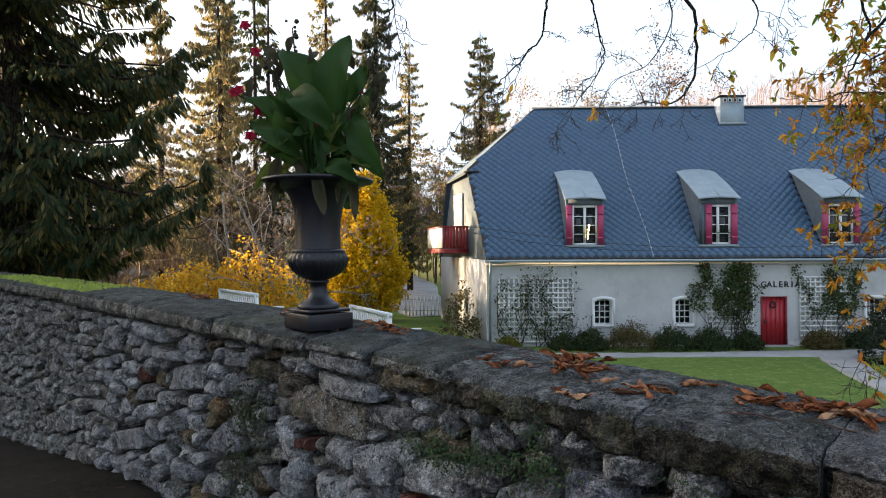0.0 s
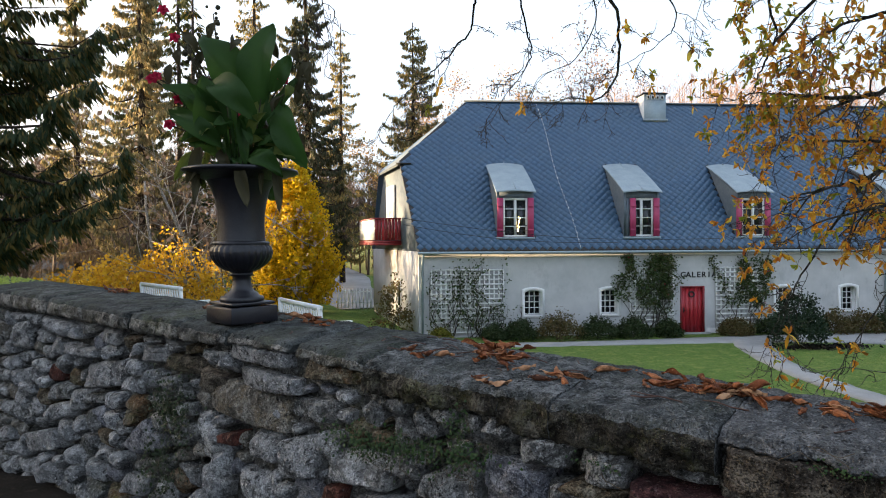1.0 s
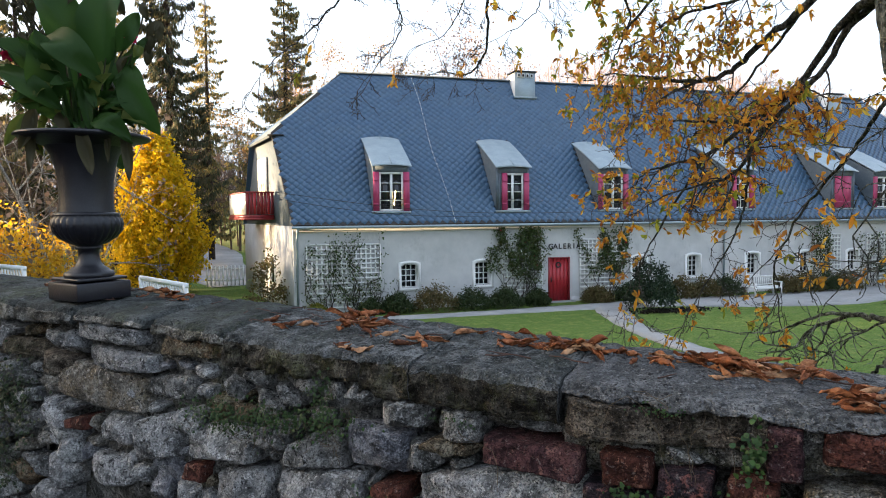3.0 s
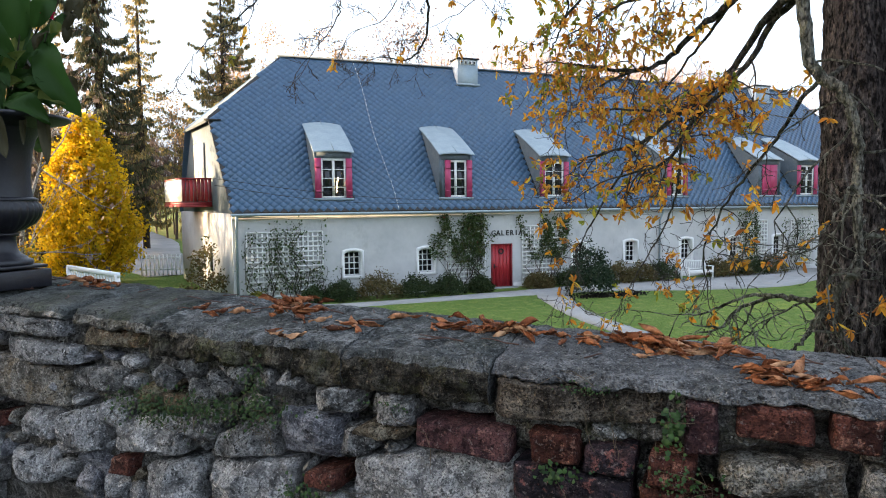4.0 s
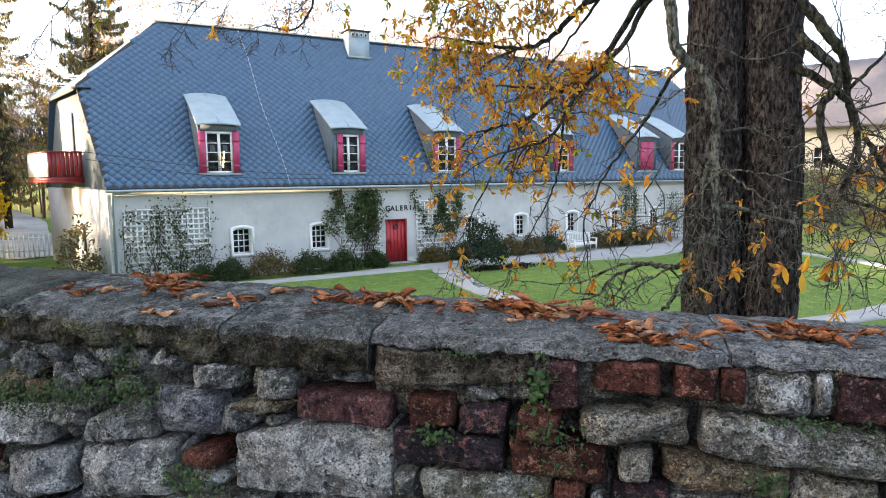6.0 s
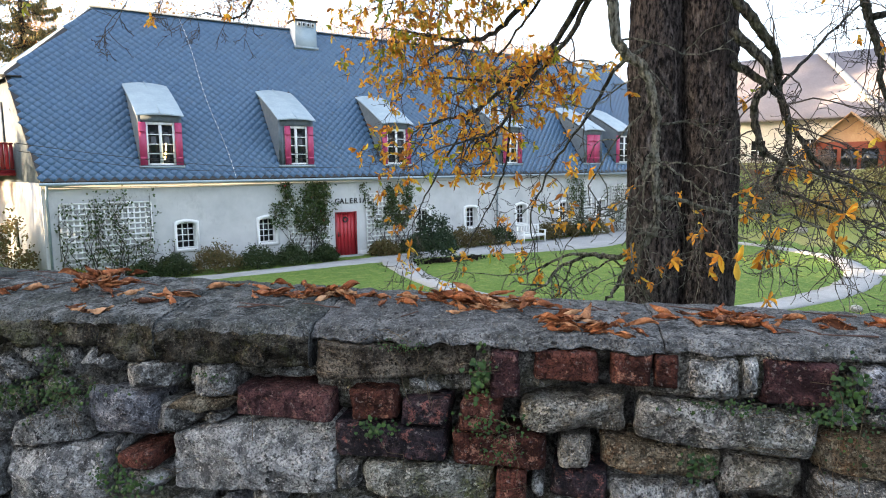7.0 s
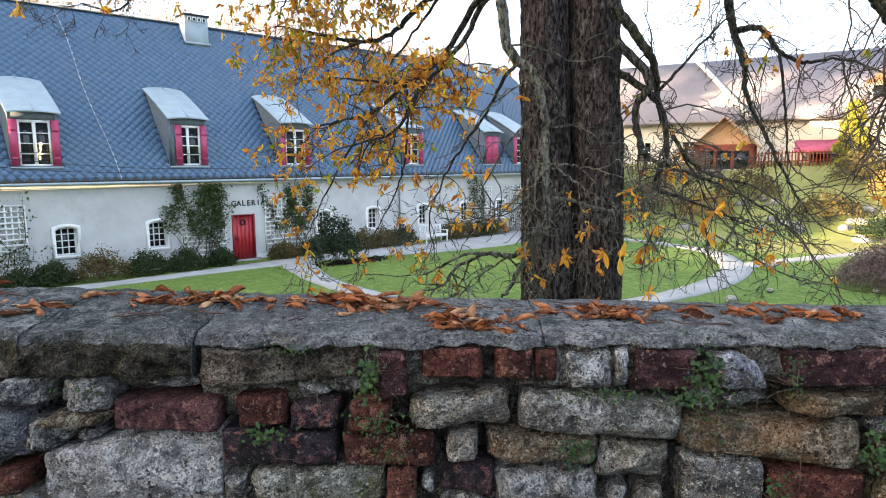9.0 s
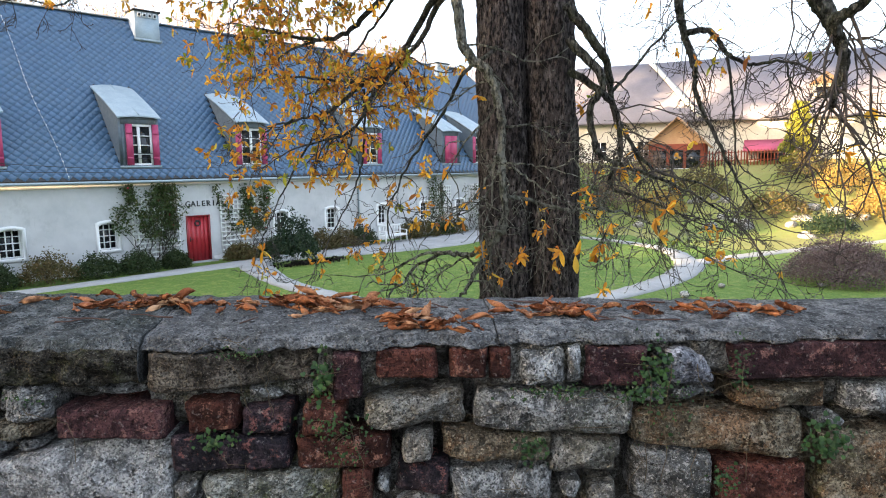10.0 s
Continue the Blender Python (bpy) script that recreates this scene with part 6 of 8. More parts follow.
def sprout(p, d, length, r, rng, level, leafy, size, green):
    """A twig that droops and turns up at its tip, with side twigs and leaves."""
    n = 7
    pts = [p]
    d = d / np.linalg.norm(d)
    for k in range(n):
        d = d + rng.normal(0, 0.22, 3) + np.array((0, 0, -0.16 if k < n * 0.65 else 0.30))
        d /= np.linalg.norm(d)
        pts.append(pts[-1] + d * length / n)
    pts = np.array(pts)
    twigs.tube(pts, np.linspace(max(r, 0.0036), max(0.0022, r * 0.35), n + 1), 3 if level else 4)
    if level < 2:
        for k in range(2, n):
            if rng.rand() < (0.8 if level == 0 else 0.5):
                sprout(pts[k], d + rng.normal(0, 0.9, 3), length * rng.uniform(0.3, 0.6), r * 0.6, rng, level + 1, leafy, size, green)
    if rng.rand() < leafy:
        compound(lime if rng.rand() < green else leaves, pts[-1], d, rng, size)
    elif rng.rand() < 0.5:
        leaflet(twigs, pts[-1], d, 0.022, rng)
    if rng.rand() < leafy * 0.6:
        k = rng.randint(2, n)
        compound(lime if rng.rand() < green else leaves, pts[k], d + rng.normal(0, 0.6, 3), rng, size)


def limb(pts, r0, r1, every, length, leafy, size=0.13, green=0.1, start=0.25, name="limb", bark=None):
    line = smooth_line(pts, 8)
    n = len(line)
    rad = np.linspace(0, 1, n)
    line = line + rt.normal(0, 0.006, line.shape)
    part(name, Geo().tube(line, r0 + (r1 - r0) * rad**0.8, 9), bark or M_LIMB, chestnut, smooth=True)
    seg = np.linalg.norm(np.diff(line, axis=0), axis=1)
    gone = 0.0
    for i in range(int(n * start), n - 1):
        gone += seg[i]
        if gone > every:
            gone = 0.0
            d = line[i + 1] - line[i]
            d = d / np.linalg.norm(d) * 0.6 + rt.normal(0, 0.8, 3) + np.array((0, 0, -0.15))
            sprout(line[i], d, length * rt.uniform(0.5, 1.2), max(0.004, min(0.010, r1)), rt, 0, leafy, size, green)
    sprout(line[-1], line[-1] - line[-2], length, max(0.003, r1), rt, 0, leafy, size, green)


for key, (pts, r0, r1) in LIMBS_LEFT.items():
    full = key in ("A1", "A2", "A3", "A7", "A8", "A9", "A10", "A11")
    limb(pts, r0, r1, 0.07 if full else 0.2, 0.62 if full else 0.6, 0.42 if full else 0.6 if key[0] == "E" else 0.13, 0.092, 0.45 if key[0] == "E" else 0.12, 0.45 if full else 0.4)
twigs = pale_twigs
for key, (pts, r0, r1) in LIMBS_FRONT.items():
    limb(pts, r0, r1, 0.15, 0.75, 0.05, 0.085, 0.0, 0.25, bark=M_GREYTWIG)
twigs = dark_twigs
for key, (pts, r0, r1) in LIMBS_RIGHT.items():
    limb(pts, r0 * 1.3, r1 * 1.2, 0.095, 0.85, 0.010, 0.11, 0.05, 0.2)
for key, (pts, r0, r1) in LIMBS_HIGH.items():
    limb(pts, r0, r1, 0.17, 0.40, 0.006 if key != "D5" else 0.08, 0.10, 0.3, 0.45)
part("twig_mass", dark_twigs, M_SPRIG, chestnut, "fine bare drooping twigs", True, kind="stuff")
part("twig_mass", pale_twigs, M_GREYTWIG, chestnut, "pale lichened twigs before the trunk", True, kind="stuff")
part("golden_leaves", leaves, M_GOLD, chestnut, "orange and golden autumn leaves", True, kind="stuff")
part("yellow_leaves", lime, M_LIME, chestnut, "yellow-green autumn leaves", True, kind="stuff")

# ---- plants of the garden and the trees around ----
def scatter_leaves(g, c, size, rng, flat=0.0, long=1.0):
    """One small four-cornered leaf at each place of c, turned at random."""
    n = len(c)
    a = rng.normal(size=(n, 3))
    a[:, 2] += flat
    a /= np.linalg.norm(a, axis=1, keepdims=True)
    s = np.cross(a, rng.normal(size=(n, 3)))
    s /= np.linalg.norm(s, axis=1, keepdims=True) + 1e-9
    u = np.cross(a, s)
    z = (size * rng.uniform(0.5, 1.3, n))[:, None]
    v = np.stack([c - s * z * 0.5, c + u * z * long * 0.5, c + s * z * 0.5, c - u * z * long * 0.5], 1)
    g.add(v.reshape(-1, 3), np.arange(4 * n).reshape(n, 4))


def rose(name, x, y, w, h, count, size, material, label, category, group="", seed=0, up=True, stems=9, tall=1.0):
    """A rounded leafy shrub: stems that fork from the ground, and leaves in clumps round their ends."""
    rng = np.random.RandomState(seed + 100)
    z0 = float(lie(x, y))
    sh = empty(name, pose(x, y, z0), label, category, group)
    st, lf = Geo(), Geo()
    tips = []
    for k in range(stems):
        a, r = rng.uniform(0, 6.28), rng.uniform(0.1, 0.5) * w
        tip = np.array((r * math.cos(a), r * math.sin(a), h * rng.uniform(0.5, 0.95) * (1 - 0.55 * (2 * r / w) ** 2)))
        mid = tip * (0.45, 0.45, 0.6) + rng.normal(0, 0.03, 3)
        st.tube([(tip[0] * 0.1, tip[1] * 0.1, -0.03), mid, tip], [0.012, 0.008, 0.004], 5)
    n = count // 14
    a, r = rng.uniform(0, 6.28, n), np.sqrt(rng.rand(n)) * 0.5 * w
    top = h * (1 - 0.75 * (2 * r / w) ** 2.2) * (0.85 + 0.3 * rng.rand(n))
    z = top * (0.15 + 0.85 * rng.rand(n) ** 0.45)
    c = np.stack([r * np.cos(a), r * np.sin(a), z], 1)
    c = (c[:, None] + rng.normal(0, 0.07 * w ** 0.5, (n, 14, 3))).reshape(-1, 3)
    c[:, 2] = np.abs(c[:, 2])
    scatter_leaves(lf, c, size, rng, 0.4, 1.5)
    part("stem_tangle", st, M_SPRIG, sh, smooth=True, kind="stuff")
    part("leaves", lf, material, sh, kind="stuff")
    return sh


M_SHRUB = foliage("dark_shrub_leaf", [(0.022, 0.042, 0.014), (0.035, 0.055, 0.018), (0.05, 0.06, 0.02), (0.03, 0.05, 0.02)], 0.2)
M_SHRUB_B = foliage("bronze_shrub_leaf", [(0.11, 0.085, 0.032), (0.07, 0.08, 0.026), (0.14, 0.09, 0.035), (0.08, 0.065, 0.026)], 0.2)
M_THUJA = foliage("yellow_thuja", [(0.34, 0.33, 0.05), (0.28, 0.30, 0.05), (0.40, 0.36, 0.07)], 0.4)
M_SHRUB_Y = foliage("yellow_green_shrub", [(0.16, 0.16, 0.02), (0.10, 0.12, 0.02), (0.20, 0.17, 0.03)], 0.3)
M_JUNI = foliage("juniper_needles", [(0.016, 0.032, 0.018), (0.025, 0.045, 0.022), (0.02, 0.036, 0.016)], 0.15)
M_CLIMB = foliage("climbing_rose_leaf", [(0.05, 0.085, 0.028), (0.07, 0.11, 0.035), (0.04, 0.065, 0.024), (0.10, 0.10, 0.035)], 0.25)
M_YELLOW = foliage("bright_yellow_leaf", [(0.70, 0.45, 0.010), (0.76, 0.52, 0.014), (0.62, 0.37, 0.010), (0.52, 0.40, 0.015)], 0.45, 0.55, 0.3)
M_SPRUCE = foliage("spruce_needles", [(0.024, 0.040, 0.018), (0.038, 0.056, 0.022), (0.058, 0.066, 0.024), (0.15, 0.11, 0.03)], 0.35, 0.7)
# paler copy of the spruce tones, with low sun put into the colour
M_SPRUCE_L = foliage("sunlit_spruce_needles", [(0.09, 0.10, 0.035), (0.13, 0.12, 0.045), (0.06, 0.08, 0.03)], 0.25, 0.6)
M_LARCH = foliage("larch_needles", [(0.30, 0.23, 0.11), (0.22, 0.18, 0.09), (0.10, 0.11, 0.05), (0.38, 0.29, 0.14)], 0.45, 0.6)
M_FAR = foliage("far_conifer_needles", [(0.05, 0.065, 0.035), (0.09, 0.09, 0.045), (0.17, 0.13, 0.065), (0.07, 0.08, 0.04)], 0.35, 0.6)
M_MIXED = foliage("half_bare_spruce", [(0.11, 0.12, 0.06), (0.24, 0.20, 0.085), (0.44, 0.30, 0.10), (0.16, 0.145, 0.065)], 0.45, 0.6)
M_FORSY = foliage("golden_bush_leaf", [(0.62, 0.38, 0.018), (0.52, 0.28, 0.02), (0.66, 0.44, 0.03), (0.42, 0.22, 0.02)], 0.45)
M_PEACH = foliage("peach_autumn_leaf", [(0.44, 0.26, 0.11), (0.38, 0.22, 0.10), (0.50, 0.32, 0.13), (0.30, 0.19, 0.10)], 0.35)
M_BARE = foliage("bare_twig_haze", [(0.13, 0.095, 0.075), (0.17, 0.12, 0.09), (0.10, 0.075, 0.06)], 0.2, 0.8)
# far bare trees: distance haze is painted in as a paler, pinkish tone
M_PINKISH = foliage("far_bare_woods", [(0.36, 0.23, 0.17), (0.30, 0.21, 0.17), (0.40, 0.25, 0.16)], 0.2, 0.8)
M_CONBARK = bark_mat("conifer_bark", (0.06, 0.045, 0.035), (0.11, 0.085, 0.065), (0.15, 0.12, 0.10))
M_BIRCH = bark_mat("birch_bark", (0.42, 0.40, 0.37), (0.52, 0.50, 0.47), (0.12, 0.11, 0.10))

# along the foot of the front wall
for i, (x, y, w, h, mat, label) in enumerate((
        (1.7, 23.2, 0.9, 0.45, M_SHRUB_Y, "low yellow-green plant at the wall's foot"), (3.9, 23.2, 1.0, 0.55, M_SHRUB, "low dark shrub under the trellis"), (5.0, 23.1, 1.3, 0.8, M_SHRUB, "dark green clipped shrub at the wall's foot"),
        (6.6, 23.1, 1.9, 1.05, M_SHRUB_B, "bronze-green rounded shrub at the wall's foot"), (8.3, 23.1, 1.6, 0.85, M_SHRUB, "dark green rounded shrub at the wall's foot"), (9.8, 23.1, 1.5, 0.85, M_SHRUB, "dark green rounded shrub at the wall's foot"),
        (11.4, 23.2, 1.1, 0.7, M_SHRUB, "small green shrub beside the red door"), (14.4, 23.2, 1.4, 0.7, M_SHRUB_B, "bronze low shrub beside the red door"), (16.2, 23.3, 1.6, 0.8, M_SHRUB, "dark green shrub under the trellis"))):
    rose("shrub", x, y, w, h, 3800, 0.055, mat, label, "shrub", "shrubs along the house", i)
for i, x in enumerate((17.6, 18.9, 20.2, 21.5, 24.9, 26.2, 27.5, 28.8)):
    rose("shrub", x, 23.2, 1.5, 0.95, 2600, 0.06, M_SHRUB_B if i % 3 else M_SHRUB, "brownish green shrub beside the gravel path", "shrub", "shrubs along the house", 20 + i)
rose("shrub", 31.6, 21.6, 1.7, 1.5, 1500, 0.09, M_SHRUB, "round green shrub at the path's end", "shrub", "", 40)
rose("rose_bush", -0.25, 24.9, 1.7, 2.5, 1300, 0.085, M_SHRUB_B, "tall straggling rose bush beside the gable", "shrub", "", 41, stems=16)
rose("juniper", 15.2, 20.2, 1.9, 2.3, 3800, 0.075, M_JUNI, "dark green spreading juniper on a mulched bed", "shrub", "", 42)
rose("heather_bush", 24.85, 1.75, 3.5, 1.5, 26000, 0.04, foliage("purple_brown_twigs", [(0.12, 0.085, 0.085), (0.16, 0.11, 0.108), (0.085, 0.062, 0.062)], 0.15), "round purple-brown leafless bush on the lawn", "bush", "", 43, stems=50)
g = Geo()
rs = np.random.RandomState(3)
c = np.stack([15.9 + 1.6 * rs.normal(0, 0.5, 500), 19.7 + 0.45 * rs.normal(0, 0.6, 500), 0.02 + 0.06 * rs.rand(500)], 1)
scatter_leaves(g, c, 0.13, rs, 1.0, 1.2)
tagged(part("mulch_bed", g, M_SOIL), "dark bark mulch round the juniper", "mulch", kind="stuff")


def climber(x0, x1, z0, z1, count, seed, flowers=0):
    rng = np.random.RandomState(seed)
    cl = empty("climbing_rose", pose((x0 + x1) / 2, HY - 0.14, 0), "climbing rose on the white trellis", "plant", "climbing roses")
    st, lf, fl = Geo(), Geo(), Geo()
    w = (x1 - x0) / 2
    pts = []
    for k in range(9):
        p = [np.array((rng.uniform(-w, w) * 0.6, -0.02, -0.05))]
        for _ in range(9):
            p.append(p[-1] + (rng.normal(0, 0.2), rng.normal(0, 0.03), (z1 - 0.1) / 9 * rng.uniform(0.7, 1.15)))
        p = np.array(p)
        p[:, 1] = np.clip(p[:, 1], -0.2, 0.02)
        p[:, 0] = np.clip(p[:, 0], -w, w)
        part("stem", Geo().tube(p, np.linspace(0.018, 0.005, 10), 5), M_SPRIG, cl, smooth=True)
        pts.append(p[2:])
    pts = np.concatenate(pts)
    pts = pts[pts[:, 2] > z0]
    if len(pts):
        c = pts[rng.randint(0, len(pts), count)] + rng.normal(0, 1, (count, 3)) * (0.15, 0.06, 0.13)
        c[:, 1] = np.minimum(c[:, 1], 0.03)
        scatter_leaves(lf, c, 0.075, rng, 0.2, 1.4)
        part("leaves", lf, M_CLIMB, cl, kind="stuff")
    for k in range(flowers):
        p = pts[rng.randint(0, len(pts))] + rng.normal(0, 0.15, 3)
        fl = Geo()
        scatter_leaves(fl, p + rng.normal(0, 0.018, (7, 3)) - (0, 0.12, 0), 0.05, rng)
        part("rose_bloom", fl, M_WHITE if k % 4 else M_FLOWER, cl, "small pale bloom")


climber(1.3, 2.6, 0.3, 3.0, 420, 1)
climber(2.5, 4.4, 0.5, 3.5, 800, 2)
climber(4.0, 5.2, 0.2, 1.6, 160, 3)
climber(9.4, 11.8, 1.4, 3.6, 3600, 4, 9)
climber(10.6, 12.3, 0.8, 3.5, 900, 5, 4)
climber(13.7, 16.2, 1.3, 3.5, 2600, 6, 5)
climber(27.0, 29.0, 1.2, 3.6, 900, 7)
climber(30.5, 32.6, 0.8, 3.2, 500, 8)


# ---- benches ----
def garden_bench(m, length, label, slats=15, group=""):
    b = empty("garden_bench", m, label, "bench", group)
    h = length / 2
    for x in (-h + 0.04, h - 0.04):
        part("front_leg", Geo().box(x - 0.03, -0.27, 0, x + 0.03, -0.21, 0.62), M_WHITE, b)
        part("back_leg", Geo().bar((x, 0.2, 0), (x, 0.26, 0.9), 0.06, 0.06, (0, 1, 0)), M_WHITE, b)
        part("armrest", Geo().box(x - 0.035, -0.3, 0.62, x + 0.035, 0.25, 0.655), M_WHITE, b)
    for k in range(5):
        y = -0.25 + 0.105 * k
        part("seat_slat", Geo().box(-h, y, 0.41, h, y + 0.085, 0.435), M_WHITE, b)
    part("apron", Geo().box(-h + 0.07, -0.25, 0.33, h - 0.07, -0.22, 0.41), M_WHITE, b)
    part("top_rail", Geo().box(-h, 0.225, 0.86, h, 0.275, 0.93), M_WHITE, b)
    part("lower_rail", Geo().box(-h + 0.07, 0.21, 0.48, h - 0.07, 0.245, 0.53), M_WHITE, b)
    sm = Geo().bar((0, 0.225, 0.52), (0, 0.25, 0.87), 0.045, 0.018, (0, 1, 0)).mesh("back_slat", M_WHITE)
    for k in range(slats):
        ob = new("back_slat", sm)
        ob.parent, ob.location = b, (-h + 0.12 + (length - 0.24) * k / (slats - 1), 0, 0)
    return b


garden_bench(pose(22.9, 22.35, 0.05, 0, 0, 6), 1.75, "white wooden garden bench on the gravel beside the shrubs", 13)
for (xa, ya), (xb, yb2), zt in (((-2.31, 9.05), (-1.39, 7.35), 3.1), ((-5.45, 10.9), (-4.15, 9.3), 3.3)):
    ang = math.degrees(math.atan2(ya - yb2, xa - xb))
    garden_bench(pose((xa + xb) / 2, (ya + yb2) / 2, zt - 0.93, 0, 0, ang), math.hypot(xa - xb, ya - yb2), "white slatted park bench on the lawn below the wall", 17, "park benches")


# ---- trees ----
def conifer(x, y, h, radius, seed, material, label, low=0.12, density=1.0, spray=0.34, droop=0.35, bark=None, thin=0.0, fine=2.4, name="spruce", base=None, trunk_r=None, hang=0.5):
    rng = np.random.RandomState(seed)
    z0 = float(lie(x, y)) if base is None else base
    tr = empty(name, pose(x, y, z0), label, "tree")
    r0 = trunk_r or h * 0.012
    part("trunk", Geo().tube([(0, 0, -0.2), (0.02 * h * rng.normal(0, 0.3), 0, h * 0.5), (0, 0, h)], [r0, r0 * 0.65, 0.03], 10), bark or M_CONBARK, tr, smooth=True)
    br, nd = Geo(), Geo()
    count = int(h * 5.2 * density)
    for k in range(count):
        t = low + (1 - low) * (k + rng.rand()) / count
        if rng.rand() < thin * t:
            continue
        L = radius * (1 - t) ** 0.75 * rng.uniform(0.55, 1.12) * min(1, 0.55 + (t - low) * 4) + 0.25
        a = rng.uniform(0, 6.283)
        n = max(4, int(L * 2.4))
        u = np.linspace(0, 1, n)
        dz = -droop * L * np.sin(u * 2.2) * 0.75 + 0.14 * L * u**3
        p = np.stack([L * u * math.cos(a), L * u * math.sin(a), t * h + dz], 1)
        p[1:, :2] += rng.normal(0, 0.04 * L, (n - 1, 2))
        br.tube(p, np.linspace(0.012 * L + 0.008, 0.006, n), 4)
        m = int(L * 30 * fine * density * (1 - 0.6 * thin)) + 6
        w = 0.12 + 0.88 * rng.rand(m) ** 0.8
        c = np.stack([np.interp(w, u, p[:, j]) for j in range(3)], 1)
        side = rng.normal(0, 0.16 + 0.10 * L, m) * (1.1 - w)
        c[:, 0] += -math.sin(a) * side
        c[:, 1] += math.cos(a) * side
        c[:, 2] -= np.abs(side) * 0.35 + rng.rand(m) * 0.12
        d = np.stack([math.cos(a) * 0.5 - math.sin(a) * np.sign(side) * 0.6, math.sin(a) * 0.5 + math.cos(a) * np.sign(side) * 0.6, -hang - rng.rand(m) * hang], 1) + rng.normal(0, 0.25, (m, 3))
        d /= np.linalg.norm(d, axis=1, keepdims=True)
        s = np.cross(d, rng.normal(size=(m, 3)))
        s /= np.linalg.norm(s, axis=1, keepdims=True)
        z = (spray * rng.uniform(0.6, 1.35, m))[:, None]
        v = np.stack([c, c + d * z * 0.45 + s * z * 0.13, c + d * z, c + d * z * 0.45 - s * z * 0.13], 1)
        nd.add(v.reshape(-1, 3), np.arange(4 * m).reshape(m, 4))
    part("branch_mass", br, bark or M_CONBARK, tr, smooth=True, kind="stuff")
    part("crown", nd, material, tr, "drooping needle sprays", kind="stuff")
    return tr


def broadleaf(x, y, h, spread, seed, material, label, leaves_n, size, name="tree", low=0.25, columnar=False, base=None, bark=None, trunk_r=None):
    rng = np.random.RandomState(seed)
    z0 = float(lie(x, y)) if base is None else base
    tr = empty(name, pose(x, y, z0), label, "tree")
    wood, ends = Geo(), []

    def grow(p, d, length, r, level):
        n = 5
        pts = [p]
        for _ in range(n):
            d = d + rng.normal(0, 0.12, 3) + np.array((0, 0, 0.06 if not columnar else 0.12))
            d = d / np.linalg.norm(d)
            pts.append(pts[-1] + d * length / n)
        pts = np.array(pts)
        wood.tube(pts, np.linspace(r, r * 0.5, n + 1), 6 if level < 2 else 4)
        if level >= 2:
            ends.append(pts[2:])
        if level < 4:
            for k in range(3 if level else (16 if columnar else 8)):
                i = rng.randint(2 if level else 1, n + 1)
                tilt = 0.34 if columnar else 0.75
                grow(pts[i], d + rng.normal(0, tilt, 3), length * rng.uniform(0.42, 0.66) if level else h * rng.uniform(0.28, 0.42) * (1.25 - i / n if columnar else 1), r * (0.45 if level else 0.3), level + 1)

    grow(np.array((0, 0, -0.2)), np.array((0, 0, 1.0)), h * 0.62, trunk_r or h * 0.016, 0)
    part("trunk", wood, bark or M_CONBARK, tr, "forking trunk and limbs", True, kind="stuff")
    if leaves_n:
        e = np.concatenate(ends)
        e = e[e[:, 2] > h * low * 0.5]
        lf = Geo()
        c = e[rng.randint(0, len(e), leaves_n)] + rng.normal(0, 0.03 * h * (0.6 if columnar else 1), (leaves_n, 3))
        if columnar:
            k = c[:, 2] / h
            lim = spread / 2 * np.clip(np.sin(np.pi * np.clip(0.14 + k * 0.86, 0, 1) ** 0.8) ** 0.7, 0.05, 1)
            rr = np.hypot(c[:, 0], c[:, 1])
            f = np.minimum(1.0, lim * rng.uniform(0.75, 1.12, len(c)) / (rr + 1e-6))
            c[:, 0] *= f
            c[:, 1] *= f
        scatter_leaves(lf, c, size, rng, 0.3, 1.5)
        part("crown", lf, material, tr, kind="stuff")
    return tr


conifer(-10.6, 11.2, 21, 5.4, 1, M_SPRUCE, "tall dark spruce with drooping lower boughs", 0.09, 3.0, 0.24, 0.42, hang=0.8, fine=2.0, thin=0.25)
conifer(-16.6, 41.0, 25, 4.4, 3, M_LARCH, "tall golden larch in low sun", 0.12, 1.7, 0.34, 0.35, thin=0.4, name="larch", hang=1.5, fine=1.9)
conifer(-24.5, 50.0, 26, 4.2, 4, M_LARCH, "tall golden larch with thin boughs", 0.12, 1.6, 0.34, 0.35, thin=0.45, name="larch", hang=1.5, fine=1.9)
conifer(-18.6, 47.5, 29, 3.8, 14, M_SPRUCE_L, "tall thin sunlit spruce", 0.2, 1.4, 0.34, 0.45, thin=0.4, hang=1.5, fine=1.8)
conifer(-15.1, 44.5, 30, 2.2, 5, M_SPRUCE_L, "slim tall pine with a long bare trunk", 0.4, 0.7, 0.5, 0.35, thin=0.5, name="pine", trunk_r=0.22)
conifer(-13.6, 43.0, 24, 2.6, 6, M_SPRUCE, "slim pine with a tuft of low boughs", 0.16, 0.8, 0.5, 0.5, thin=0.8, name="pine", trunk_r=0.28)
conifer(-6.9, 50.0, 30, 5.0, 7, M_FAR, "tall dark spruce beside the lane", 0.1, 1.6, 0.36, 0.5, thin=0.3, hang=1.5, fine=1.9)
conifer(-4.6, 60.0, 25, 3.8, 15, M_MIXED, "tall larch with half its needles gone", 0.1, 1.4, 0.32, 0.4, thin=0.45, name="larch", hang=1.4, fine=1.7)
conifer(-11.4, 53.0, 30, 4.2, 16, M_MIXED, "golden larch beside the dark spruce", 0.12, 1.5, 0.32, 0.4, thin=0.45, name="larch", hang=1.4, fine=1.7)
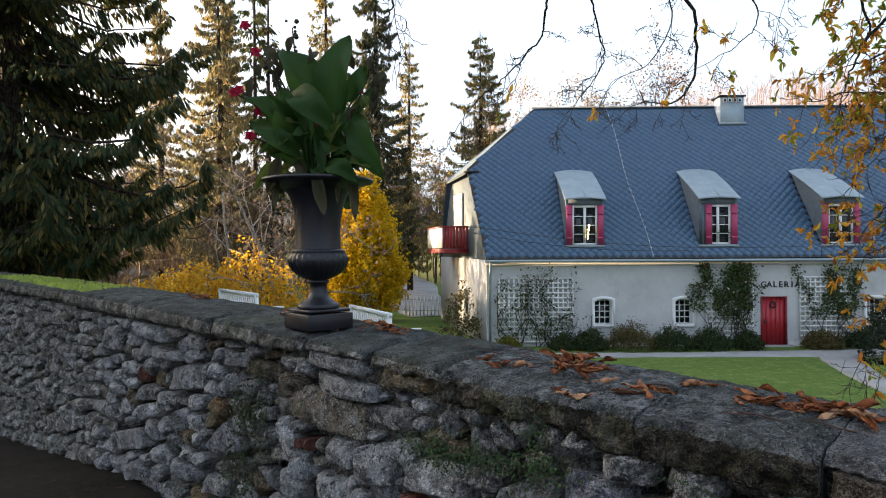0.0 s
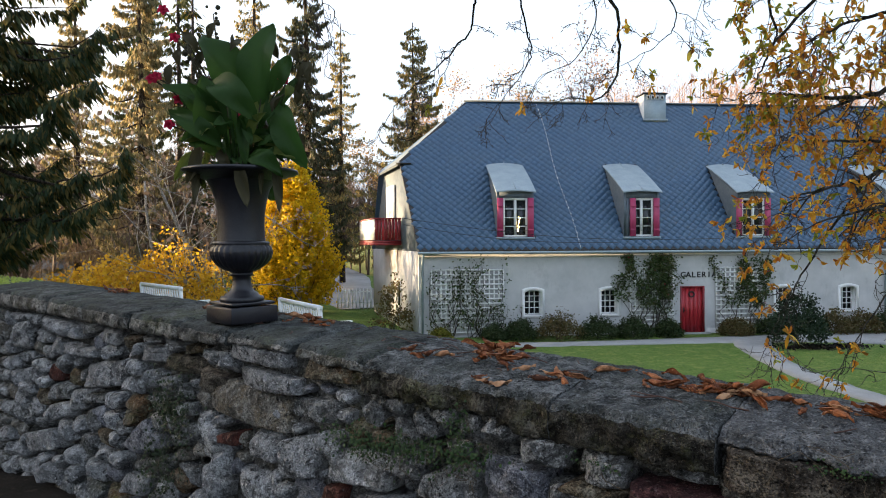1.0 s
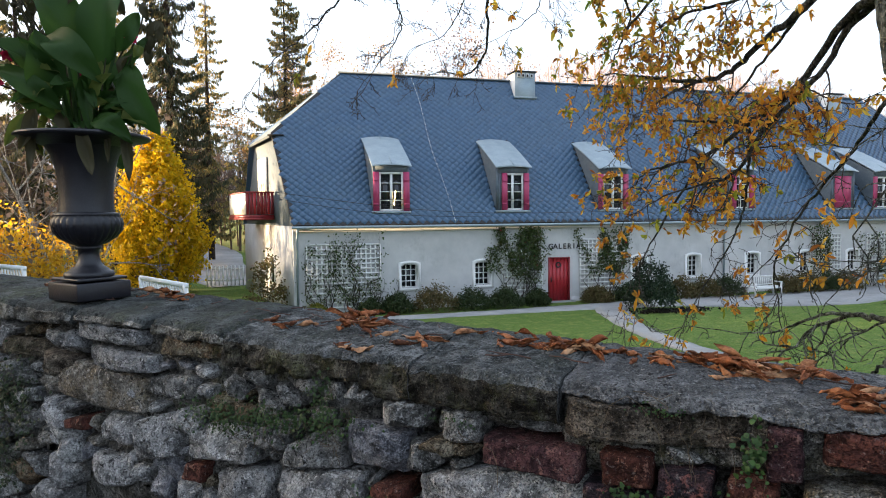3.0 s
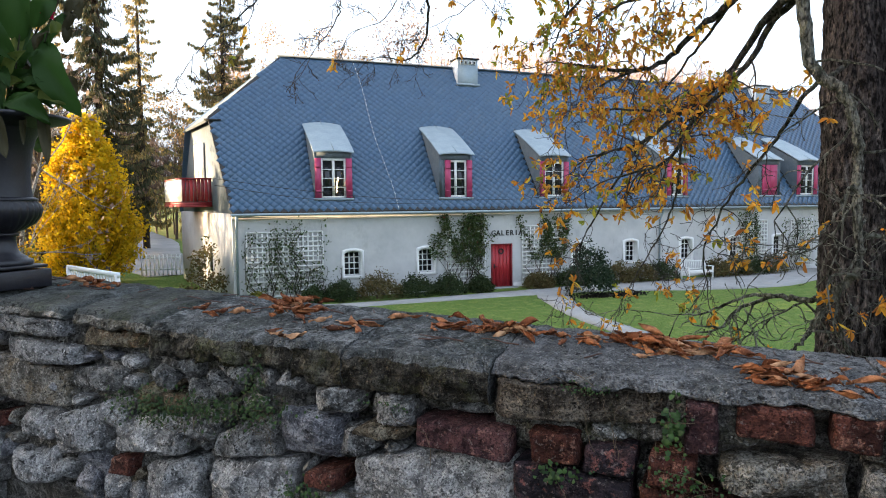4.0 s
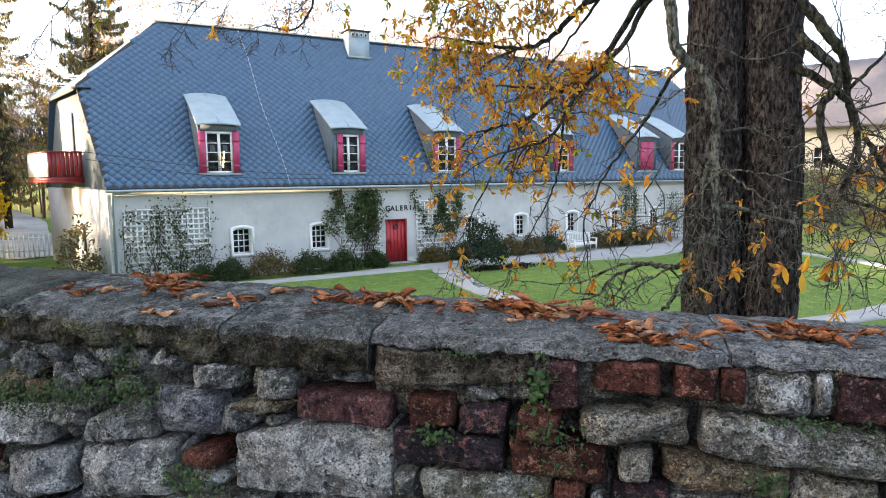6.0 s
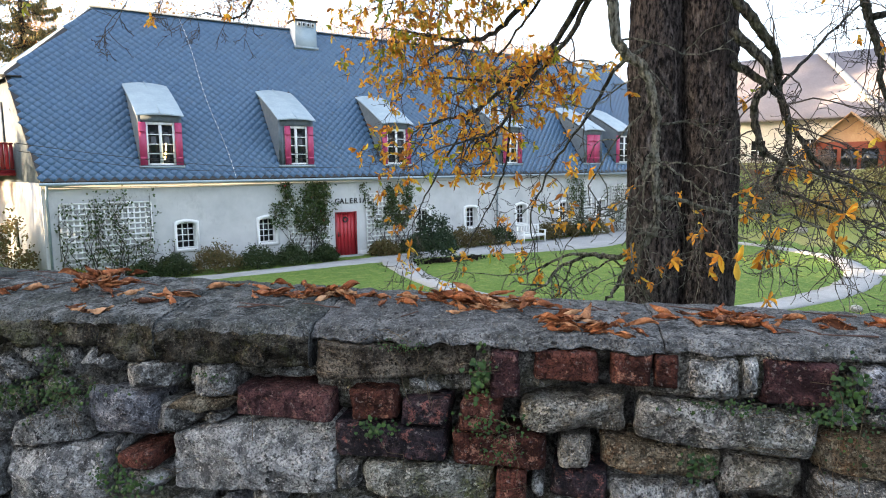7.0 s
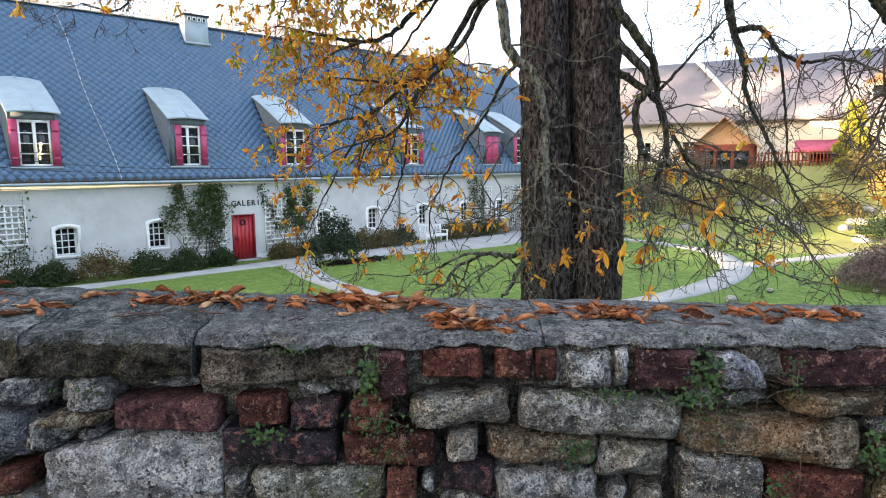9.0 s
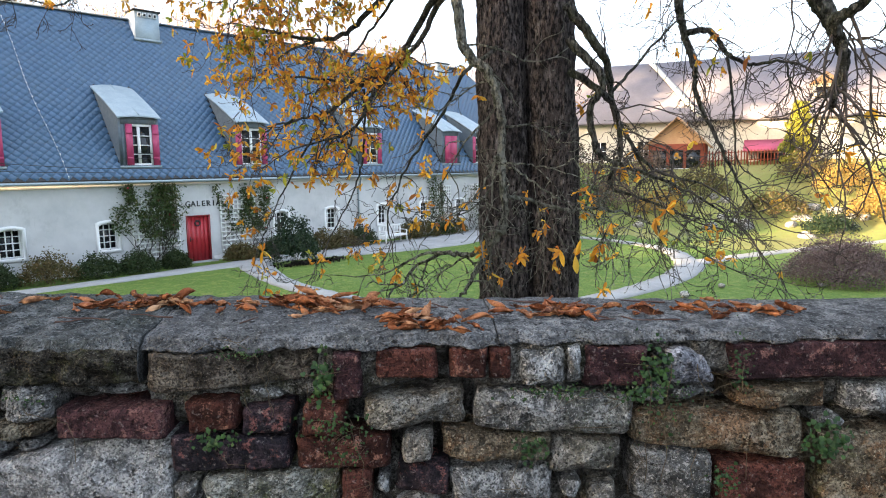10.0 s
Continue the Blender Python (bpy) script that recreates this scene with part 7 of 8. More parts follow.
conifer(1.7, 46.7, 20.8, 6.0, 8, M_MIXED, "spruce with a bare, thinning top behind the house", 0.08, 1.9, 0.26, 0.3, thin=0.5, hang=1.2, fine=2.6)
conifer(1.7, 50.0, 13.0, 3.4, 9, M_FAR, "young dark spruce behind the gable", 0.32, 1.6, 0.34, 0.35, fine=1.9)
broadleaf(4.2, 47.0, 15.3, 6, 10, M_PEACH, "peach-coloured half-bare tree behind the roof", 26000, 0.11)
broadleaf(8.2, 47.0, 16.4, 6, 11, M_PEACH, "peach-coloured half-bare tree behind the roof", 26000, 0.11)
broadleaf(15.0, 45.5, 16.0, 5, 12, M_PINKISH, "almost bare tree behind the ridge", 5000, 0.12)


def hornbeam(x, y, h, w, label):
    """A dense flame-shaped crown down to the ground, on steep limbs."""
    rng = np.random.RandomState(31)
    tr = empty("hornbeam", pose(x, y, float(lie(x, y))), label, "tree")
    wood, lf = Geo(), Geo()
    wood.tube([(0, 0, -0.2), (0, 0, h * 0.5), (0, 0, h * 0.95)], [0.16, 0.09, 0.02], 8)

    def outline(t):
        return w / 2 * np.clip(np.where(t < 0.3, 0.72 + 0.93 * t, (1 - t) ** 0.62 * 1.25), 0.02, 1)

    for k in range(170):
        t, a = rng.uniform(0.05, 0.98), rng.uniform(0, 6.283)
        e = float(outline(np.array(t))) * rng.uniform(0.8, 1.08)
        tip = np.array((e * math.cos(a), e * math.sin(a), t * h))
        root = np.array((0, 0, max(0.1, t * h - e * 1.5)))
        mid = (tip + root) / 2 + np.array((math.cos(a), math.sin(a), -0.4)) * e * 0.12
        wood.tube([root, mid, tip], [0.03, 0.018, 0.005], 4)
        n = 240
        u = 0.35 + 0.7 * rng.rand(n)
        c = root + (tip - root) * u[:, None] + rng.normal(0, 0.16, (n, 3)) * (1, 1, 1.3)
        scatter_leaves(lf, c, 0.125, rng, 0.3, 1.5)
    part("trunk", wood, M_CONBARK, tr, "steep forking limbs", True, kind="stuff")
    part("crown", lf, M_YELLOW, tr, "dense bright yellow foliage", kind="stuff")


hornbeam(-5.65, 34.2, 8.6, 5.2, "bright yellow columnar hornbeam beside the lane")
for i, (x, y, h, k) in enumerate(((-11.4, 24.5, 3.4, 3600), (-9.6, 25.5, 4.2, 2200), (-13.6, 25.2, 3.0, 2600), (-8.2, 27.0, 3.6, 900))):
    rose("amber_bush", x, y, 4.2, h, int(k * 2.2), 0.10, M_FORSY, "amber autumn bush beyond the wall", "bush", "amber bushes", 60 + i, stems=30)
for x, y, h in ((-8.4, 26.0, 11), (-7.3, 27.0, 9.5), (-11.6, 31.0, 12)):
    broadleaf(x, y, h, 2, int(-x * 10), M_BARE, "slender birch with a white trunk", 300, 0.16, name="birch", bark=M_BIRCH, trunk_r=0.12)

# woods of bare trees: behind the park, on the hill and to the west
def woods(name, places, material, label, seed, h0, h1, blades):
    rng = np.random.RandomState(seed)
    g = Geo()
    for x, y in places:
        z, h = float(lie(x, y)), rng.uniform(h0, h1)
        g.tube([(x, y, z - 0.3), (x + rng.normal(0, 0.3), y + rng.normal(0, 0.3), z + h * 0.6), (x, y, z + h * 0.95)], [h * 0.012, h * 0.008, 0.02], 4)
        n = blades
        t = rng.rand(n) ** 0.7
        a = rng.uniform(0, 6.28, n)
        r = 0.26 * h * np.sin(np.pi * np.clip(0.12 + 0.85 * t, 0, 1)) * np.sqrt(rng.rand(n))
        c = np.stack([x + r * np.cos(a), y + r * np.sin(a), z + h * (0.22 + 0.76 * t)], 1)
        d = np.stack([np.cos(a) * 0.6, np.sin(a) * 0.6, 0.5 + rng.rand(n)], 1) + rng.normal(0, 0.3, (n, 3))
        d /= np.linalg.norm(d, axis=1, keepdims=True)
        s = np.cross(d, rng.normal(size=(n, 3)))
        s /= np.linalg.norm(s, axis=1, keepdims=True)
        L = (h * rng.uniform(0.05, 0.13, n))[:, None]
        w = 0.05 * L + 0.012
        v = np.stack([c - d * L * 0.5 - s * w * 0.5, c - d * L * 0.5 + s * w * 0.5, c + d * L * 0.5 + s * w * 0.15, c + d * L * 0.5 - s * w * 0.15], 1)
        g.add(v.reshape(-1, 3), np.arange(4 * n).reshape(n, 4))
    return tagged(part(name, g, material), label, "woods", kind="stuff")


rw = np.random.RandomState(77)
pl = [(rw.uniform(-48, -7), rw.uniform(62, 100)) for _ in range(90)]
pl += [(rw.uniform(-9, 7), rw.uniform(68, 110)) for _ in range(46)]
woods("bare_woods", pl, M_BARE, "bare brown trees behind the park", 1, 8, 15, 420)
pl = [(rw.uniform(-30, -8), rw.uniform(36, 60)) for _ in range(60)]
woods("bare_saplings", pl, M_BARE, "bare brown saplings in the park", 2, 4, 9.5, 420)
pl = [(x, y) for x, y in ((rw.uniform(5, 190), rw.uniform(110, 250)) for _ in range(620))]
woods("hill_woods", pl, M_PINKISH, "reddish bare woods on the far hill", 3, 9, 16, 100)
pl = [(rw.uniform(95, 320), rw.uniform(-60, 130)) for _ in range(520)]
woods("hill_woods", pl, M_PINKISH, "hazy bare woods on the slope behind the barn", 4, 9, 15, 90)


def spruce_wood(name, places, label, seed):
    """A dense stand of young spruces, out of view, added west to cast shade."""
    rng = np.random.RandomState(seed)
    g = Geo()
    for x, y, h in places:
        z = max(float(lie(x, y)), 2.2 if x + y < -1.5 else -9.0)
        g.tube([(x, y, z - 0.3), (x, y, z + h)], [0.14, 0.02], 5)
        n = 700
        t = rng.rand(n) ** 1.3
        a = rng.uniform(0, 6.283, n)
        r = 0.30 * h * (1 - t) ** 0.8 * np.sqrt(rng.rand(n)) + 0.1
        c = np.stack([x + r * np.cos(a), y + r * np.sin(a), z + h * (0.02 + 0.97 * t)], 1)
        scatter_leaves(g, c, 0.75, rng, 0.2, 1.6)
    return tagged(part(name, g, M_SPRUCE), label, "woods", kind="stuff")


# added trees outside the view, low enough to shade wall and lawn only
pl = [(rw.uniform(-44, -23), rw.uniform(-16, 23), rw.uniform(6.4, 7.9)) for _ in range(120)]
for _ in range(70):
    y = rw.uniform(23, 46)
    pl.append((-(y + 3.2) * 0.70 - 4 - rw.uniform(0, 14), y, rw.uniform(4.2, 5.4)))
spruce_wood("west_woods", pl, "unseen stand of young spruces added west of the garden for shade", 5)

# ---- the farm on the slope to the east ----
M_PALEWALL = plain("pale_farm_plaster", (0.62, 0.56, 0.46), (0.70, 0.64, 0.54), 1.2, 0.85, 0.2, 9)
M_GREYROOF = plain("pale_grey_roof", (0.19, 0.172, 0.185), (0.24, 0.215, 0.23), 0.8, 0.8, 0.4, 7)
M_REDWOOD = plain("red_brown_boards", (0.20, 0.05, 0.03), (0.27, 0.08, 0.045), 3, 0.7, 0.3, 15)
M_TILE = plain("warm_roof_tiles", (0.46, 0.28, 0.15), (0.38, 0.21, 0.11), 3, 0.8, 0.5, 12)
M_AWN = plain("magenta_awning_cloth", (0.42, 0.08, 0.14), (0.50, 0.11, 0.17), 2, 0.8, 0.1, 20)
barn = empty("barn", pose(49.6, 35.5, 3.2, 0, 0, -72.5), "long pale barn with a huge grey roof in evening sun", "barn")
BL, BW, BE, BR = 62.0, 15.0, 5.0, 10.5
part("wall", pierced(0, BL, -1.5, BE, [(x - 0.55, x + 0.55, 1.2, 2.8) for x in (9.05, 12.85, 24.55, 31.55, 37.55)], 0.0, 0.5), M_PALEWALL, barn)
part("wall", Geo().box(0, BW - 0.5, -1.5, BL, BW, BE).box(0, 0.5, -1.5, 0.5, BW - 0.5, BE).box(BL - 0.5, 0.5, -1.5, BL, BW - 0.5, BE), M_PALEWALL, barn)
g = Geo()
for y0, y1, sgn in ((-0.8, BW / 2, 1), (BW + 0.8, BW / 2, -1)):
    v = [(-0.5, y0, BE - 0.5), (BL + 0.5, y0, BE - 0.5), (BL - 5.0, y1, BR), (5.0, y1, BR)]
    g.add(v + [(a, b, c - 0.2) for a, b, c in v], [(0, 1, 2, 3), (7, 6, 5, 4), (0, 4, 5, 1), (1, 5, 6, 2), (2, 6, 7, 3), (3, 7, 4, 0)])
for xe, xr in ((-0.5, 5.0), (BL + 0.5, BL - 5.0)):
    g.add([(xe, -0.8, BE - 0.5), (xe, BW + 0.8, BE - 0.5), (xr, BW / 2, BR)], None, [(0, 1, 2)])
part("roof", g, M_GREYROOF, barn, "pale grey roof")
part("roof_seam", Geo().bar((17.5, -0.7, BE - 0.25), (12.2, BW / 2 - 0.2, BR + 0.02), 0.5, 0.16), M_PALEWALL, barn, "pale valley between two roofs")
for x in (9.05, 12.85, 24.55, 31.55, 37.55):
    wi = part("window", Geo().box(x - 0.55, 0.2, 1.2, x + 0.55, 0.26, 2.8), M_GLASS, barn)
    part("frame", Geo().box(x - 0.55, 0.12, 1.96, x + 0.55, 0.19, 2.04).box(x - 0.04, 0.12, 1.2, x + 0.04, 0.18, 2.8), M_WHITE, wi)
for x in (26.5, 32.0, 35.0):
    dmr = part("roof_dormer", Geo().box(x - 0.9, 1.2, BE, x + 0.9, 4.4, BE + 2.1), M_CREAM, barn, "sunlit yellow dormer")
    part("dormer_roof", Geo().add([(x - 1.1, 0.9, BE + 2.1), (x + 1.1, 0.9, BE + 2.1), (x + 1.1, 4.6, BE + 2.1), (x - 1.1, 4.6, BE + 2.1), (x, 0.9, BE + 3.0), (x, 4.6, BE + 3.0)], [(0, 4, 5, 3), (4, 1, 2, 5), (0, 3, 2, 1)], [(0, 1, 4), (2, 3, 5)]), M_TILE, dmr)
    part("pane", Geo().box(x - 0.6, 1.14, BE + 0.5, x + 0.6, 1.19, BE + 1.8), M_GLASS, dmr)

porch = empty("farm_porch", pose(51.9, 21.5, 3.2, 0, 0, -72.5), "red-brown boarded porch with a tiled gable roof", "porch")
part("body", Geo().box(0, -3.0, -1.2, 4.2, -0.02, 2.4), M_REDWOOD, porch)
part("gable", Geo().add([(0, -3.0, 2.4), (4.2, -3.0, 2.4), (2.1, -3.0, 4.3), (0, -2.8, 2.4), (4.2, -2.8, 2.4), (2.1, -2.8, 4.3)], [(0, 1, 4, 3), (1, 2, 5, 4), (2, 0, 3, 5)], [(0, 1, 2), (5, 4, 3)]), M_TILE, porch, "lattice gable")
for sgn in (0, 1):
    e, r = (-0.4, 2.1) if not sgn else (4.6, 2.1)
    v = [(e, -3.4, 2.15), (r, -3.4, 4.5), (r, 0.0, 4.5), (e, 0.0, 2.15)]
    part("roof", Geo().add(v + [(a, b, c - 0.12) for a, b, c in v], [(0, 1, 2, 3), (7, 6, 5, 4), (0, 4, 5, 1), (1, 5, 6, 2), (2, 6, 7, 3), (3, 7, 4, 0)]), M_TILE, porch, "warm tiled slope")
for k in range(3):
    part("window", Geo().box(0.35 + 1.25 * k, -3.05, 0.5, 1.35 + 1.25 * k, -3.004, 1.9), M_GLASS, porch)
    part("sill", Geo().box(0.3 + 1.25 * k, -3.12, 0.42, 1.4 + 1.25 * k, -3.0, 0.49), M_WHITE, porch)
shed = empty("farm_shed", pose(55.0, 15.0, 3.3, 0, 0, -72.5), "small shed with a magenta awning beside the barn", "shed")
part("body", Geo().box(0, -2.0, -1.2, 5.0, -0.05, 2.0), M_PALEWALL, shed)
part("opening", Geo().box(0.8, -2.05, -0.4, 2.6, -2.004, 1.5), M_IRON, shed)
part("awning", Geo().add([(-0.3, -3.6, 1.7), (2.8, -3.6, 1.7), (2.8, -0.1, 2.6), (-0.3, -0.1, 2.6), (-0.3, -3.6, 1.6), (2.8, -3.6, 1.6), (2.8, -0.1, 2.5), (-0.3, -0.1, 2.5)], [(0, 1, 2, 3), (7, 6, 5, 4), (0, 4, 5, 1), (1, 5, 6, 2), (2, 6, 7, 3), (3, 7, 4, 0)]), M_AWN, shed, "magenta cloth awning")
for x in (0.0, 2.5):
    part("post", Geo().box(x - 0.05, -3.5, -1.0, x + 0.05, -3.4, 1.65), M_REDWOOD, shed)


def picket_fence(x0, y0, x1, y1, material, label, h=1.1):
    f = empty("picket_fence", None, label, "fence")
    n = int(math.hypot(x1 - x0, y1 - y0) / 0.22)
    pm = Geo().box(-0.04, -0.02, -0.1, 0.04, 0.02, h).mesh("picket", material)
    za, zb = float(lie(x0, y0)), float(lie(x1, y1))
    for k in range(n + 1):
        t = k / n
        ob = new("picket", pm)
        ob.parent, ob.matrix_basis = f, pose(x0 + (x1 - x0) * t, y0 + (y1 - y0) * t, za + (zb - za) * t, 0, 0, math.degrees(math.atan2(y1 - y0, x1 - x0)))
    for z in (0.3, 0.85):
        part("rail", Geo().bar((x0, y0 + 0.05, za + z * h), (x1, y1 + 0.05, zb + z * h), 0.05, 0.07), material, f)


picket_fence(50.6, 16.6, 51.8, 11.8, M_REDWOOD, "red-brown picket fence before the shed")
picket_fence(52.0, 11.2, 53.6, 5.8, M_CREAM, "pale sunlit picket fence on the slope")
picket_fence(-3.4, 36.4, -1.4, 36.2, M_WHITE, "white picket gate across the lane", 1.2)
conifer(51.6, 10.4, 4.6, 1.3, 70, M_THUJA, "yellow-green thuja beside the shed", 0.02, 3.0, 0.3, 0.1, name="thuja")
M_STRAW = foliage("straw_gold_leaf", [(0.34, 0.22, 0.06), (0.28, 0.15, 0.04), (0.40, 0.29, 0.08), (0.20, 0.15, 0.05)], 0.35)
for i, (x, y, w, h, k, mat, label) in enumerate((
        (46.0, 6.0, 4.0, 2.2, 1600, M_STRAW, "amber bush on the sunny slope"), (43.0, 3.5, 3.6, 1.8, 1500, M_STRAW, "amber bush on the sunny slope"), (47.5, 2.0, 4.5, 2.6, 1800, M_STRAW, "yellow bush on the sunny slope"),
        (44.0, 0.0, 3.5, 2.0, 1400, M_STRAW, "yellow bush on the sunny slope"), (48.5, 9.0, 3.5, 1.8, 1300, M_SHRUB_B, "bronze bush on the slope"), (42.0, 9.0, 4.0, 1.6, 1200, M_SHRUB_B, "bronze bush on the slope"),
        (44.5, 14.5, 4.0, 2.0, 1300, M_SHRUB_B, "bronze bush on the slope"), (46.0, 19.5, 4.5, 3.0, 1500, M_BARE, "bare brown bush on the slope"), (40.5, 15.5, 3.2, 1.8, 1000, M_STRAW, "thin amber bush at the lawn's edge"),
        (40.0, 5.5, 2.6, 1.0, 900, M_JUNI, "low grey-green juniper on the slope"), (49.5, -3.5, 5.0, 3.0, 1500, M_STRAW, "amber bush on the sunny slope"), (41.0, 19.0, 3.5, 2.6, 1200, M_BARE, "bare brown bush at the lawn's edge"),
        (43.5, 23.0, 4.0, 3.6, 1400, M_BARE, "bare brown bush at the lawn's edge"), (38.5, 0.5, 3.0, 1.2, 900, M_SHRUB_B, "low bronze bush on the slope"))):
    rose("slope_bush", x, y, w, h, int(k * 2.2), 0.10, mat, label, "bush", "bushes on the slope", 80 + i, stems=22)
M_ROCK = rock("pale_boulder", (0.26, 0.255, 0.24), (0.38, 0.37, 0.35), (0.50, 0.49, 0.46))


def boulder_mesh(seed):
    """A broken lump about its middle, a metre across, its flat side to -y."""
    a, b = np.meshgrid(np.linspace(0, 2 * np.pi, 25), np.linspace(0.02, np.pi - 0.02, 13))
    p = np.stack([np.sin(b) * np.cos(a), np.cos(b), np.sin(b) * np.sin(a)], -1)
    k = 0.46 * (1 + 0.25 * crag(p.reshape(-1, 3) + seed * 3.7, 0.9, 4).reshape(a.shape))
    k[:, -1] = k[:, 0]
    return Geo().grid(p * k[..., None]).mesh("boulder", M_ROCK, True)


RM = [boulder_mesh(i) for i in range(5)]
rr = random.Random(6)
for i in range(34):
    x, y = rr.uniform(37.5, 44.5), rr.uniform(3.5, 17.0)
    k = rr.uniform(0.35, 1.1)
    ob = new("boulder", rr.choice(RM))
    ob.matrix_basis = pose(x, y, float(lie(x, y)) + 0.1 * k, 90 + rr.uniform(-20, 20), rr.uniform(-20, 20), rr.uniform(0, 360)) @ Matrix.Diagonal((k, 0.6 * k, 0.7 * k, 1))
    tagged(ob, "pale boulder on the rough slope", "boulder", "boulders on the slope")
for x, y, k in ((19.0, 4.7, 0.5), (21.2, 4.4, 0.35), (23.4, 2.0, 0.3)):
    ob = new("boulder", RM[0])
    ob.matrix_basis = pose(x, y, 0.08, 80, 0, 40) @ Matrix.Diagonal((k, 0.5 * k, 0.7 * k, 1))
    tagged(ob, "pale boulder beside the gravel path", "boulder", "boulders by the path")

# ---- sheds and a car beyond the park ----
M_TIN = plain("grey_tin", (0.36, 0.38, 0.40), (0.45, 0.46, 0.47), 1.5, 0.5, 0.2, 10, 0.3)
for x, y, w, h, label in ((-34.0, 52.0, 5.0, 2.6, "grey tin shed beyond the park"), (-27.5, 50.0, 4.0, 2.2, "pale tin shed beyond the park"), (-24.0, 70.0, 8.0, 4.0, "dark-roofed cottage behind the pines")):
    z = float(lie(x, y))
    sd = empty("shed", pose(x, y, z, 0, 0, 12), label, "shed")
    part("wall", Geo().box(-w / 2, -1.6, -0.3, w / 2, 1.6, h), M_TIN, sd)
    part("roof", Geo().add([(-w / 2 - 0.3, -2.0, h - 0.1), (w / 2 + 0.3, -2.0, h - 0.1), (w / 2 + 0.3, 0, h + 1.1), (-w / 2 - 0.3, 0, h + 1.1), (w / 2 + 0.3, 2.0, h - 0.1), (-w / 2 - 0.3, 2.0, h - 0.1)], [(0, 1, 2, 3), (3, 2, 4, 5)]), M_CHEEK, sd)
    part("door", Geo().box(-0.5, -1.66, 0, 0.5, -1.604, 1.9), M_WOOD, sd)
car = empty("parked_car", pose(-31.0, 48.6, float(lie(-31.0, 48.6)), 0, 0, 20), "pale parked car beside the tin sheds", "car")
body = [(-2.0, 0.35), (-2.05, 0.75), (-1.9, 0.95), (-1.1, 1.02), (-0.6, 1.45), (0.7, 1.48), (1.35, 1.02), (1.95, 0.85), (2.05, 0.4)]
v = [(x, sgn * (0.82 if z < 1.1 else 0.66), z) for sgn in (-1, 1) for x, z in body]
k = len(body)
me = bpy.data.meshes.new("body")
me.from_pydata(v, [], [list(range(k)), list(range(2 * k - 1, k - 1, -1))] + [[i, i + k, (i + 1) % k + k, (i + 1) % k] for i in range(k)])
me.materials.append(M_WHITE)
bevelled(part("body", me, M_WHITE, car), 0.05)
for x in (-1.25, 1.3):
    for y in (-0.78, 0.78):
        w = part("wheel", Geo().tube([(x, y - 0.1, 0.32), (x, y + 0.1, 0.32)], 0.32, 18), M_IRON, car)
for sgn in (-1, 1):
    part("side_window", Geo().box(-0.7, sgn * 0.74 - 0.04, 1.05, 0.9, sgn * 0.74 + 0.04, 1.38), M_GLASS, car)

# ---- strings and wires at the house ----
M_CORD = plain("light_cord", (0.5, 0.5, 0.5), (0.6, 0.6, 0.6), 5, 0.5, 0.1)
string = empty("light_string", None, "string of small white bulbs down the slate roof", "light string")
a0, a1 = on_roof(7.12, RIDGE - 0.05, 0.05), on_roof(7.72, EAVE + 0.02, 0.05)
pts = [tuple(a0.lerp(a1, t) + Vector((0.06 * math.sin(9 * t), 0, 0))) for t in np.linspace(0, 1, 25)]
part("cord", Geo().tube(pts, 0.006, 5), M_CORD, string)
bm_ = Geo().lathe([(0, -0.03), (0.018, -0.015), (0.022, 0.008), (0.014, 0.03), (0, 0.034)], 8).mesh("bulb", M_WHITE, True)
for t in np.linspace(0.02, 0.99, 26):
    p = a0.lerp(a1, t)
    ob = new("bulb", bm_)
    ob.parent, ob.location = string, (p.x + 0.06 * math.sin(9 * t), p.y - 0.02, p.z + 0.02)
for i, (xa, za, xb, zb, sag) in enumerate(((0.2, 5.0, 13.5, 4.15, 0.35), (0.2, 4.75, 9.0, 4.0, 0.25))):
    pts = [(xa + (xb - xa) * t, 22.6, za + (zb - za) * t - sag * math.sin(math.pi * t)) for t in np.linspace(0, 1, 20)]
    wr = part("overhead_wire", Geo().tube(pts, 0.011, 5), M_IRON)
    tagged(wr, "thin black wire strung before the house", "wire", "wires")

